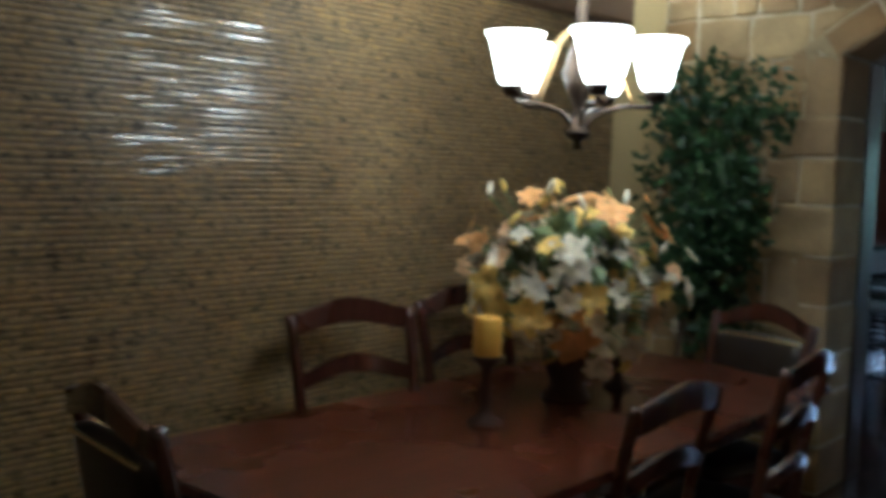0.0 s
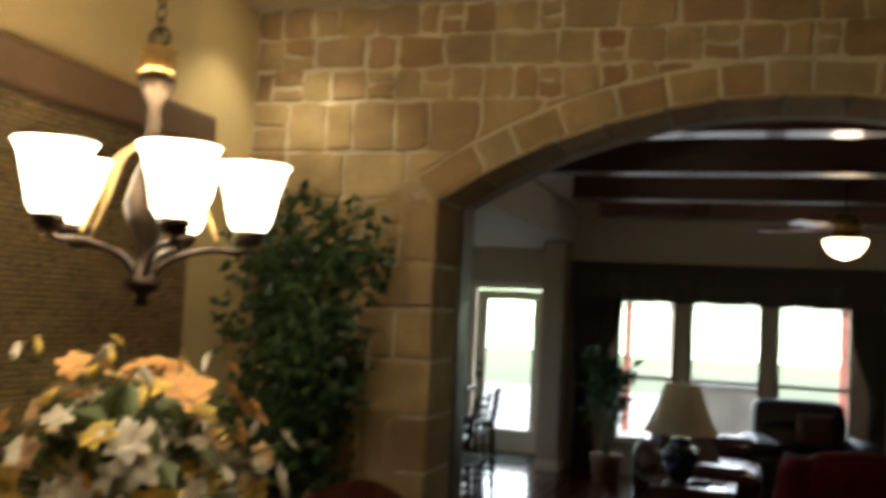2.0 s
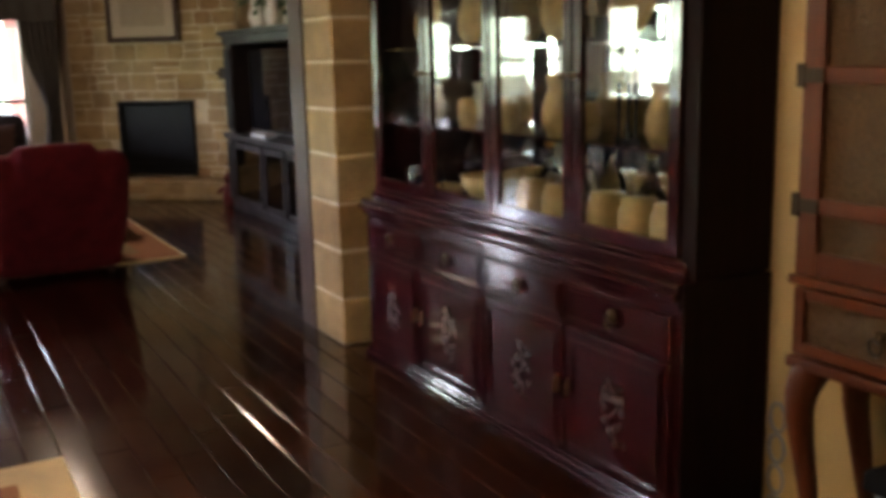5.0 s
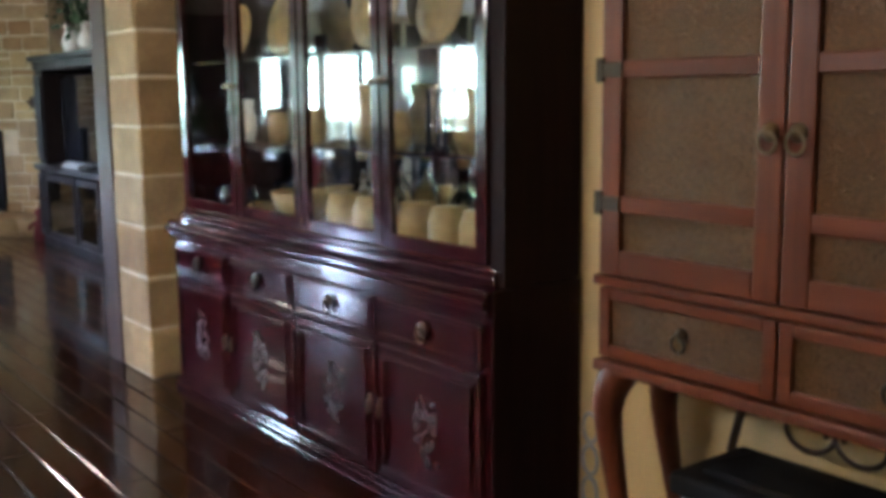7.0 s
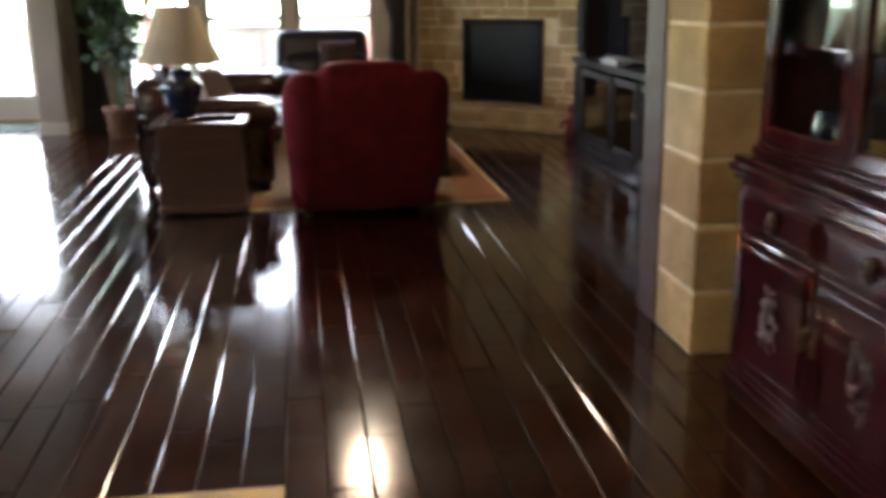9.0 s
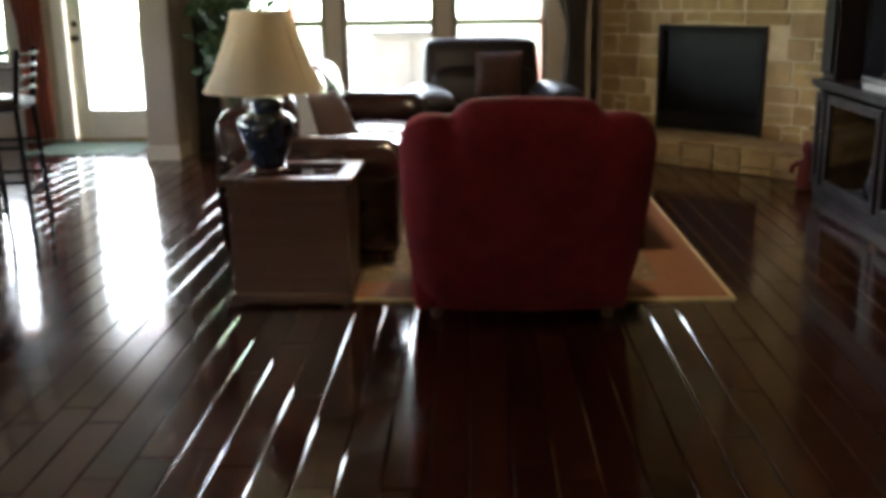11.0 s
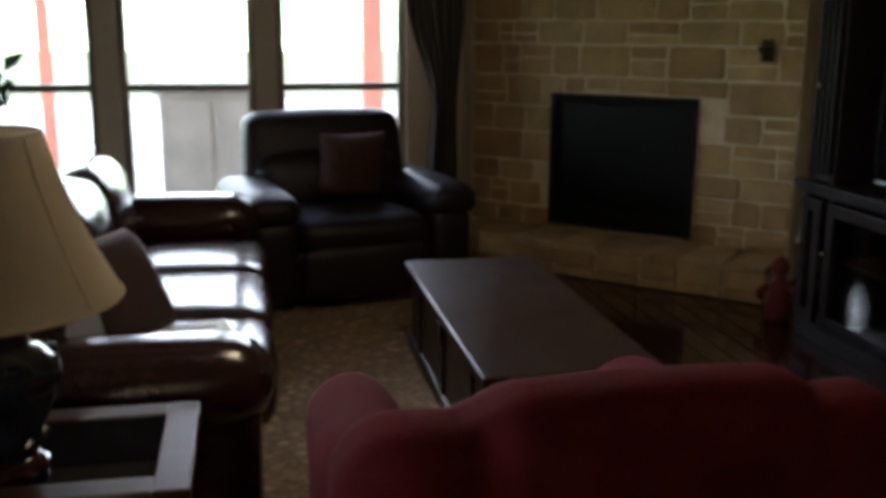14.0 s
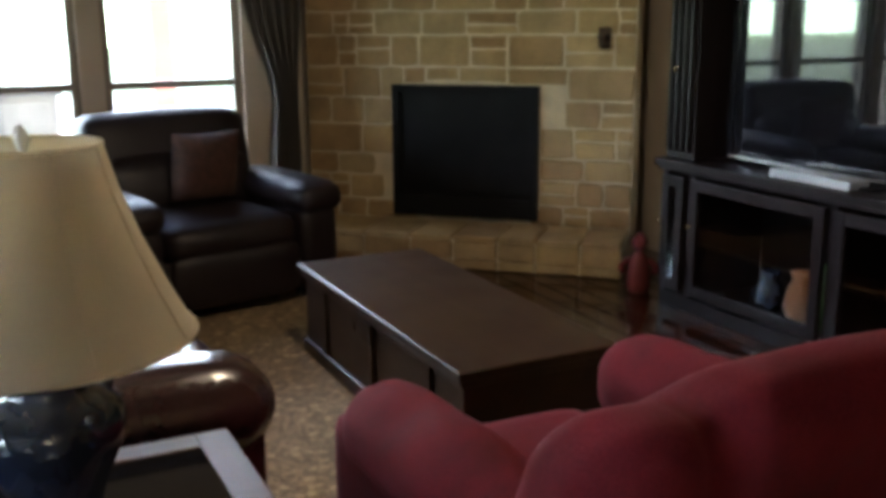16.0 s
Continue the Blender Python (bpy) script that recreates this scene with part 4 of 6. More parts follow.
part("body", boxes((-0.135, -0.3, 0.0, 0.115, 0.3, 0.43), bevel=0.012), "silver", box_bin, "pale grey body")
part("lid", boxes((-0.155, -0.32, 0.43, 0.13, 0.32, 0.485), (-0.11, -0.26, 0.485, 0.09, 0.26, 0.5), bevel=0.012), "black", box_bin, "black lid")
walking = thing("iron_ornament", pose(3.45, -1.57, 0), "small grey cast iron scroll ornament by the wall", "ornament")
bm = bmesh.new()
for k in range(4):
    tube([(0, 0.03 * math.cos(t), 0.07 + 0.1 * k + 0.045 * math.sin(t)) for t in np.linspace(0, 2 * math.pi, 15)], 0.007, 6, bm)
part("scrolls", bm, "silver", walking, "", True)
part("foot", boxes((-0.03, -0.04, 0, 0.03, 0.04, 0.025), bevel=0.005), "silver", walking)

# ---------------------------------------------------------------- chimney breast across the corner
CP, CQ = Vector((2.93, 8.37, 0)), Vector((4.45, 6.95, 0))
CLEN = (CQ - CP).length
CHM = Matrix.Translation(CP) @ Matrix.Rotation(math.atan2(CQ.y - CP.y, CQ.x - CP.x), 4, "Z")
# in the chimney's own axes: x along its face, y into the wall, z up
F0, F1, FZ0, FZ1 = 0.585, 1.515, 0.225, 1.045
chimney = structure("chimney", moved(boxes((0, 0.03, 0, F0, 0.4, HL), (F1, 0.03, 0, CLEN, 0.4, HL), (F0, 0.03, 0, F1, 0.4, FZ0), (F0, 0.03, FZ1, F1, 0.4, HL)), CHM), "mortar", "tan stone chimney breast across the corner", "chimney")
firebox = thing("fireplace_insert", CHM @ Matrix.Translation(((F0 + F1) / 2, 0, FZ0)), "black metal fireplace insert with dark glass", "fireplace")
fw, fh = (F1 - F0) / 2, FZ1 - FZ0
for bar in ((-fw, -0.015, 0, -fw + 0.045, 0.12, fh), (fw - 0.045, -0.015, 0, fw, 0.12, fh), (-fw + 0.045, -0.015, fh - 0.05, fw - 0.045, 0.12, fh), (-fw + 0.045, -0.015, 0, fw - 0.045, 0.12, 0.14)):
    part("surround", boxes(bar, bevel=0.004), "black", firebox)
for k in range(3):
    part("louvre", boxes((-fw + 0.06, -0.022, 0.03 + 0.03 * k, fw - 0.06, -0.012, 0.047 + 0.03 * k), bevel=0.002), "black", firebox)
part("glass_front", boxes((-fw + 0.045, 0.03, 0.14, fw - 0.045, 0.036, fh - 0.05)), "hearth_glass", firebox, "dark glass front")
part("back_box", boxes((-fw + 0.045, 0.12, 0.0, fw - 0.045, 0.14, fh)), "black", firebox)
hearth = thing("hearth", CHM, "raised stone hearth in front of the fireplace", "hearth", "", "structure")
part("hearth_core", boxes((0.1, -0.4, 0, CLEN, 0.03, 0.17)), "mortar", hearth)
picture = thing("framed_picture", CHM @ Matrix.Translation((1.0, -0.03, 2.12)), "framed print with a wide cream mat on the chimney", "picture")
pw = 0.44
part("frame", boxes((-pw, -0.03, -pw, -pw + 0.06, 0.0, pw), (pw - 0.06, -0.03, -pw, pw, 0.0, pw), (-pw + 0.06, -0.03, -pw, pw - 0.06, 0.0, -pw + 0.06), (-pw + 0.06, -0.03, pw - 0.06, pw - 0.06, 0.0, pw), bevel=0.008), "casing", picture, "dark brown wooden frame")
part("mat", boxes((-pw + 0.06, -0.012, -pw + 0.06, pw - 0.06, -0.004, pw - 0.06)), "picture_mat", picture)
part("print", boxes((-0.27, -0.016, -0.27, 0.27, -0.012, 0.27)), "print", picture, "faded brown landscape print")
for s in (1.9,):
    sc = thing("wall_sconce", CHM @ Matrix.Translation((s, -0.028, 1.3)), "small dark iron candle sconce on the stone", "sconce")
    part("plate", boxes((-0.035, -0.012, -0.03, 0.035, 0.0, 0.09), bevel=0.008), "iron", sc)
    part("arm", tube(curve_points([(0, -0.01, 0), (0, -0.05, -0.02), (0, -0.08, 0.02)], 5), 0.008, 7), "iron", sc, "", True)
    part("cup", lathe([(0.0, 0.02), (0.03, 0.025), (0.035, 0.05), (0.028, 0.05), (0, 0.03)], 12, (0, -0.08)), "iron", sc, "", True)

# ---------------------------------------------------------------- television unit
TVX = 4.05
tv_unit = thing("media_cabinet", pose(TVX, 0, 0), "dark wooden media cabinet with fluted towers and glass doors", "cabinet")
Y0, Y1 = 3.4, 6.2
part("plinth", boxes((0.03, Y0, 0.0, 0.7, Y1, 0.08), bevel=0.004), "console", tv_unit)
part("lower_back", boxes((0.5, Y0, 0.08, 0.7, Y1, 0.7), bevel=0.004), "console", tv_unit)
for y in (Y0 + 0.02, 3.95, 4.5, 5.1, 5.99, Y1 - 0.02):
    part("partition", boxes((0.03, y - 0.02, 0.08, 0.5, y + 0.02, 0.7), bevel=0.004), "console", tv_unit)
part("counter_top", boxes((-0.02, Y0 - 0.02, 0.72, 0.7, Y1 + 0.02, 0.76), (0.0, Y0 - 0.01, 0.7, 0.7, Y1 + 0.01, 0.72), bevel=0.006), "console", tv_unit)
for a, b in ((Y0, 3.95), (3.95, 4.5), (4.5, 5.1), (5.1, 5.99), (5.99, Y1)):
    a, b, f = a + 0.025, b - 0.025, 0.055
    d = part("door", boxes((0.012, a + f - 0.006, 0.1 + f - 0.006, 0.016, b - f + 0.006, 0.68 - f + 0.006)), "pane", tv_unit, "clear glass door in a dark wooden frame")
    d.visible_shadow = False
    for y0, y1 in ((a, a + f), (b - f, b)):
        part("stile", boxes((0.0, y0, 0.1, 0.028, y1, 0.68), bevel=0.004), "console", d)
    for z0, z1 in ((0.1, 0.1 + f), (0.68 - f, 0.68)):
        part("rail", boxes((0.001, a + f, z0, 0.027, b - f, z1), bevel=0.004), "console", d)
    part("knob", moved(lathe([(0.006, 0), (0.006, 0.012), (0.015, 0.02), (0.01, 0.03), (0, 0.032)], 12), Matrix.Translation((0.0, a + 0.025 if 4.4 < a < 4.6 else b - 0.025, 0.45)) @ Matrix.Rotation(radians(-90), 4, "Y")), "nail", d, "bright metal knob", True)
for a, b in ((Y0, 3.61), (5.99, Y1)):
    tw = part("tower", boxes((0.04, a, 0.762, 0.7, b, 1.62), bevel=0.004), "console", tv_unit)
    for k in range(4):
        part("flute", boxes((0.012, a + 0.018 + 0.047 * k, 0.8, 0.045, a + 0.046 + 0.047 * k, 1.58), bevel=0.012), "console", tw)
    part("knob", moved(lathe([(0.006, 0), (0.006, 0.012), (0.015, 0.02), (0.01, 0.03), (0, 0.032)], 12), Matrix.Translation((0.012, (a + b) / 2, 1.2)) @ Matrix.Rotation(radians(-90), 4, "Y")), "nail", tw, "", True)
part("bridge", boxes((0.02, Y0, 1.622, 0.7, Y1, 1.7), (-0.02, Y0 - 0.03, 1.7, 0.7, Y1 + 0.03, 1.75), bevel=0.006), "console", tv_unit)
part("back_panel", boxes((0.66, 3.61, 0.762, 0.7, 5.99, 1.62)), "console", tv_unit)
tv = thing("television", pose(TVX + 0.2, 5.24, 0.76), "flat black television on the media cabinet", "television")
part("screen", boxes((-0.012, -0.64, 0.06, 0.0, 0.64, 0.77)), "gloss_black", tv, "glossy black screen")
part("bezel", boxes((-0.02, -0.69, 0.02, 0.05, -0.64, 0.81), (-0.02, 0.64, 0.02, 0.05, 0.69, 0.81), (-0.02, -0.64, 0.77, 0.05, 0.64, 0.81), (-0.02, -0.64, 0.02, 0.05, 0.64, 0.06), bevel=0.006), "gloss_black", tv)
part("trim_strip", boxes((-0.026, -0.66, 0.026, -0.019, 0.66, 0.036), bevel=0.002), "silver", tv, "silver strip along the lower edge")
part("stand", boxes((-0.12, -0.28, 0, 0.14, 0.28, 0.014), (0.0, -0.12, 0.014, 0.05, 0.12, 0.03), bevel=0.004), "black", tv)
sb = thing("game_console", pose(TVX + 0.08, 5.25, 0.76), "slim silver box lying before the television", "electronics")
part("case", boxes((-0.06, -0.22, 0, 0.06, 0.22, 0.04), bevel=0.006), "silver", sb)
for y, mat, h in ((5.25, "leaf", 0.3), (5.4, "terracotta", 0.24), (4.7, "white_china", 0.22), (4.85, "cobalt", 0.3), (5.6, "cobalt", 0.2)):
    v = thing("vase", pose(TVX + 0.2, y, 0.08), "small glazed vase inside the media cabinet", "vase", "vases in the media cabinet")
    part("body", lathe([(0, 0), (0.05, 0), (0.08, 0.3 * h), (0.06, 0.7 * h), (0.04, 0.85 * h), (0.055, h), (0.045, h), (0, 0.5 * h)], 16), mat, v, "", True)
for y, s, seed in ((5.9, 1.1, 21), (5.45, 0.8, 22)):
    rnd = random.Random(seed)
    t = thing("dried_arrangement", pose(TVX + 0.3, y, 1.75), "dark dried flower arrangement in a pale vase", "plant", "arrangements on the media cabinet")
    part("vase", lathe([(0, 0), (0.06, 0), (0.09, 0.12), (0.05, 0.24), (0.07, 0.28), (0.06, 0.28), (0, 0.2)], 18), "white_china", t, "pale glazed vase", True)
    part("foliage", leaf_cloud(rnd, (0, 0, 0.42 * s), (0.2 * s, 0.24 * s, 0.22 * s), 160, 0.07), "leaf", t)

doll_bm = joined(lathe([(0, 0), (0.09, 0), (0.11, 0.06), (0.1, 0.2), (0.075, 0.32), (0.04, 0.37), (0.035, 0.39)], 18), lathe([(0.035, 0.38), (0.065, 0.41), (0.075, 0.46), (0.06, 0.51), (0.02, 0.545), (0, 0.55)], 16), tube(curve_points([(0.08, 0, 0.3), (0.15, -0.03, 0.24), (0.13, -0.09, 0.2)], 5), 0.03, 8), tube(curve_points([(-0.08, 0, 0.3), (-0.15, -0.03, 0.24), (-0.13, -0.09, 0.2)], 5), 0.03, 8))
doll = tagged(obj("doll", moved(doll_bm, pose(4.1, 6.4, 0, 0, 0, -40) @ Matrix.Scale(0.6, 4)), "doll_red", None, "", True), "small red felt doll standing beside the hearth", "doll")

# ---------------------------------------------------------------- living room seating
rug = thing("area_rug", pose(1.98, 5.7, 0), "brown patterned wool rug with a rust border", "rug")
rx, ry = 1.03, 1.8
part("field", boxes((-rx + 0.28, -ry + 0.28, 0.001, rx - 0.28, ry - 0.28, 0.012)), "rug", rug)
part("border", boxes((-rx + 0.02, -ry + 0.02, 0.001, -rx + 0.28, ry - 0.02, 0.0125), (rx - 0.28, -ry + 0.02, 0.001, rx - 0.02, ry - 0.02, 0.0125), (-rx + 0.28, -ry + 0.02, 0.001, rx - 0.28, -ry + 0.28, 0.0125), (-rx + 0.28, ry - 0.28, 0.001, rx - 0.28, ry - 0.02, 0.0125)), "rug_border", rug, "rust patterned border")
part("binding", boxes((-rx, -ry, 0.001, -rx + 0.02, ry, 0.013), (rx - 0.02, -ry, 0.001, rx, ry, 0.013), (-rx + 0.02, -ry, 0.001, rx - 0.02, -ry + 0.02, 0.013), (-rx + 0.02, ry - 0.02, 0.001, rx - 0.02, ry, 0.013)), "rug_edge", rug, "cream bound edge")


def camel_back_armchair(m):
    t = thing("upholstered_armchair", m, "crimson upholstered armchair with a humped back", "armchair")
    bm = soft_box(-0.47, -0.47, 0.05, 0.47, -0.22, 0.83, 0.095, 0.02, 34)
    for v in bm.verts:
        k = max(0, (v.co.z - 0.1) / 0.73)
        ax = abs(v.co.x)
        u = min(1.0, max(0.0, (0.3 - ax) / 0.09))
        hump = u * u * (3 - 2 * u) * (1 - 1.2 * ax * ax)
        dip = math.exp(-((ax - 0.275) / 0.03) ** 2)
        v.co.z += k ** 3 * (0.042 * hump - 0.016 * dip + 0.07)
        v.co.x *= 0.9 + 0.1 * min(1, k) ** 0.7
        v.co.y -= 0.45 * k - 0.06 * k * k * max(0.0, ax - 0.25) / 0.2
        v.co.y -= 0.006 * math.sin(v.co.x * 21 + 1) * math.sin(v.co.z * 13)
        v.co.y += 0.035 * dip * k * k
    part("backrest", bm, "red_cloth", t, "", True)
    for s in (-1, 1):
        a = part("arm_panel", soft_box(min(s * 0.34, s * 0.46), -0.47, 0.05, max(s * 0.34, s * 0.44), 0.3, 0.55, 0.05, 0.0, 8), "red_cloth", t, "", True)
        bm = soft_box(min(s * 0.255, s * 0.46), -0.56, 0.42, max(s * 0.255, s * 0.46), 0.26, 0.655, 0.1, 0.015, 16)
        for v in bm.verts:
            f = (v.co.y + 0.56) / 0.9
            v.co.z += 0.02 * math.sin(math.pi * f) - 0.035 * f * f + 0.004 * math.sin(v.co.y * 19)
        part("arm_roll", bm, "red_cloth", a, "", True)
        for y in (-0.36, 0.3):
            part("foot", moved(lathe([(0.02, 0), (0.026, 0.02), (0.03, 0.06)], 10), Matrix.Translation((s * 0.36, y, 0.0))), "chairwood", t, "", True)
    part("seat_base", soft_box(-0.4, -0.42, 0.05, 0.4, 0.4, 0.34, 0.04, 0.0, 4), "red_cloth", t, "", True)
    part("seat_cushion", soft_box(-0.33, -0.36, 0.3, 0.33, 0.4, 0.39, 0.06, 0.02, 8), "red_cloth", t, "", True)
    return t


camel_back_armchair(pose(2.06, 4.05, 0.0))

side = thing("side_chest", pose(1.06, 4.05, 0), "brown wooden side chest with an inset glass top", "side table")
sx, sy, sh = 0.27, 0.225, 0.575
part("body", boxes((-sx + 0.015, -sy + 0.015, 0.05, sx - 0.015, sy - 0.015, sh - 0.03), bevel=0.004), "side_wood", side)
part("plinth", boxes((-sx, -sy, 0.015, sx, sy, 0.06), bevel=0.006), "side_wood", side)
part("top_frame", boxes((-sx - 0.015, -sy - 0.015, sh - 0.03, -sx + 0.06, sy + 0.015, sh), (sx - 0.06, -sy - 0.015, sh - 0.03, sx + 0.015, sy + 0.015, sh), (-sx + 0.06, -sy - 0.015, sh - 0.03, sx - 0.06, -sy + 0.06, sh), (-sx + 0.06, sy - 0.06, sh - 0.03, sx - 0.06, sy + 0.015, sh), bevel=0.005), "side_wood", side)
part("glass_inset", boxes((-sx + 0.06, -sy + 0.06, sh - 0.012, sx - 0.06, sy - 0.06, sh - 0.006)), "gloss_black", side, "dark glass panel set into the top")
for a in (-1, 1):
    for b in (-1, 1):
        part("foot", moved(lathe([(0.022, 0), (0.026, 0.012), (0.02, 0.02)], 12), Matrix.Translation((a * (sx - 0.03), b * (sy - 0.03), 0))), "side_wood", side, "", True)
table_lamp = thing("table_lamp", pose(0.965, 3.97, sh), "dark ceramic jar lamp with a cream pleated shade", "lamp")
part("foot", lathe([(0, 0), (0.085, 0), (0.09, 0.012), (0.075, 0.022), (0.07, 0.035), (0, 0.036)], 28), "rosewood", table_lamp, "dark wooden foot", True)
part("jar", lathe([(0.06, 0.034), (0.072, 0.04), (0.085, 0.09), (0.118, 0.165), (0.128, 0.205), (0.12, 0.235), (0.085, 0.26), (0.068, 0.268), (0.07, 0.295), (0.075, 0.3), (0.06, 0.32), (0.02, 0.33), (0, 0.33)], 36), "cobalt", table_lamp, "dark glazed ceramic jar", True)
for a in range(4):
    t = a * math.pi / 2 + 0.5
    part("jar_lug", moved(lathe([(0, -0.012), (0.012, -0.006), (0.012, 0.006), (0, 0.012)], 8), Matrix.Translation((0.118 * math.cos(t), 0.118 * math.sin(t), 0.24))), "cobalt", table_lamp, "", True)
part("stem", lathe([(0.008, 0.32), (0.008, 0.66), (0.004, 0.67), (0.014, 0.7), (0.009, 0.72), (0, 0.725)], 12), "white_china", table_lamp, "pale stem and finial", True)
part("spider", boxes((-0.1, -0.003, 0.655, 0.1, 0.003, 0.661), (-0.003, -0.1, 0.655, 0.003, 0.1, 0.661)), "brass", table_lamp)
bm = bmesh.new()
prof = [(0.255, 0.36), (0.243, 0.38), (0.208, 0.45), (0.173, 0.53), (0.144, 0.61), (0.122, 0.69)]
steps = 96
for inner in (0, 1):
    rings = []
    for r, z in prof:
        rings.append([bm.verts.new(((r - 0.003 * inner + 0.0022 * (i % 2)) * math.cos(2 * math.pi * i / steps), (r - 0.003 * inner + 0.0022 * (i % 2)) * math.sin(2 * math.pi * i / steps), z)) for i in range(steps)])
    for u, w in zip(rings, rings[1:]):
        for i in range(steps):
            f = (u[i], u[(i + 1) % steps], w[(i + 1) % steps], w[i])
            bm.faces.new(f if not inner else f[::-1])
shade_ob = part("shade", bm, "shade", table_lamp, "cream pleated bell shade", True)
for k in range(8):
    t = 2 * math.pi * (k + 0.3) / 8
    part("panel_seam", tube([((r + 0.003) * math.cos(t), (r + 0.003) * math.sin(t), z) for r, z in prof], 0.0025, 5), "shade", table_lamp, "", True)
part("shade_binding", tube([(0.256 * math.cos(t), 0.256 * math.sin(t), 0.361) for t in np.linspace(0, 2 * math.pi, 49)], 0.005, 6), "shade", table_lamp, "", True)
part("shade_binding", tube([(0.123 * math.cos(t), 0.123 * math.sin(t), 0.69) for t in np.linspace(0, 2 * math.pi, 33)], 0.005, 6), "shade", table_lamp, "", True)


def sofa(m):
    """Faces +x in its own axes."""
    t = thing("leather_sofa", m, "dark brown leather sofa with rolled arms", "sofa")
    L = 1.3
    part("base", soft_box(-0.46, -L + 0.1, 0.06, 0.42, L - 0.1, 0.3, 0.03, 0, 4), "leather", t, "", True)
    part("backrest", soft_box(-0.5, -L + 0.05, 0.1, -0.26, L - 0.05, 0.78, 0.1, 0.02, 10), "leather", t, "", True)
    for s in (-1, 1):
        a = part("armrest", soft_box(-0.46, min(s * (L - 0.26), s * (L - 0.03)), 0.06, 0.43, max(s * (L - 0.26), s * (L - 0.03)), 0.5, 0.05, 0.0, 8), "leather", t, "", True)
        part("arm_roll", soft_box(-0.47, min(s * (L - 0.3), s * L), 0.4, 0.46, max(s * (L - 0.3), s * L), 0.64, 0.118, 0.01, 10), "leather", a, "", True)
        for x in (-0.42, 0.36):
            part("foot", moved(lathe([(0.03, 0), (0.035, 0.03), (0.03, 0.062)], 12), Matrix.Translation((x, s * (L - 0.15), 0))), "chairwood", t, "", True)
    n = 3
    w = (2 * L - 0.58) / n
    for k in range(n):
        y = -L + 0.29 + w * k
        part("seat_cushion", soft_box(-0.24, y + 0.004, 0.29, 0.47, y + w - 0.004, 0.46, 0.055, 0.025, 10), "leather", t, "", True)
        bm = soft_box(-0.3, y + 0.01, 0.44, -0.1, y + w - 0.01, 0.86, 0.08, 0.04, 10)
        for v in bm.verts:
            v.co.x -= 0.12 * (v.co.z - 0.44)
        part("back_cushion", bm, "leather", t, "", True)
    return t


sofa(pose(1.06, 5.73, 0.0))


def pillow(m, w, h, mat, label, piping=None):
    t = thing("throw_pillow", m, label, "pillow")
    bm = bmesh.new()
    n = 14
    grid = {}
    for side_ in (1, -1):
        for i in range(n + 1):
            for j in range(n + 1):
                u, v = 2 * i / n - 1, 2 * j / n - 1
                pinch = 1 - 0.07 * (abs(u) * abs(v)) ** 0.5 * 0 - 0.06 * (1 - u * u) * abs(v) ** 6 - 0.06 * (1 - v * v) * abs(u) ** 6
                th = 0.085 * ((1 - u ** 4) * (1 - v ** 4)) ** 0.5
                grid[side_, i, j] = bm.verts.new((u * w * pinch, side_ * th, v * h * pinch))
        for i in range(n):
            for j in range(n):
                f = [grid[side_, i, j], grid[side_, i + 1, j], grid[side_, i + 1, j + 1], grid[side_, i, j + 1]]
                bm.faces.new(f if side_ < 0 else f[::-1])
    bmesh.ops.remove_doubles(bm, verts=bm.verts[:], dist=1e-4)
    part("cover", bm, mat, t, "", True)
    if piping:
        part("piping", tube([(w * a, 0, h * b) for a, b in ((-0.95, -0.95), (0, -0.93), (0.95, -0.95), (0.93, 0), (0.95, 0.95), (0, 0.93), (-0.95, 0.95), (-0.93, 0), (-0.95, -0.95))], 0.01, 6), piping, t, "", True)
    return t


pillow(pose(1.05, 5.13, 0.63, -28, 0, 62), 0.2, 0.19, "pillow_brown", "brown throw pillow with a pale striped edge on the sofa", "stripe")
pillow(pose(0.86, 4.86, 0.66, -20, 0, 50), 0.2, 0.2, "pillow_grey", "grey blue throw pillow on the sofa")
news = thing("newspaper", pose(1.3, 5.05, 0.492, 0, 0, 12), "printed white sheet lying on the sofa seat", "newspaper")
part("sheet", boxes((-0.12, -0.16, 0, 0.12, 0.16, 0.004)), "paper", news)
for k in range(4):
    part("print_bar", boxes((-0.08, -0.1 + 0.06 * k, 0.004, 0.08, -0.08 + 0.06 * k, 0.0055)), "ink", news)


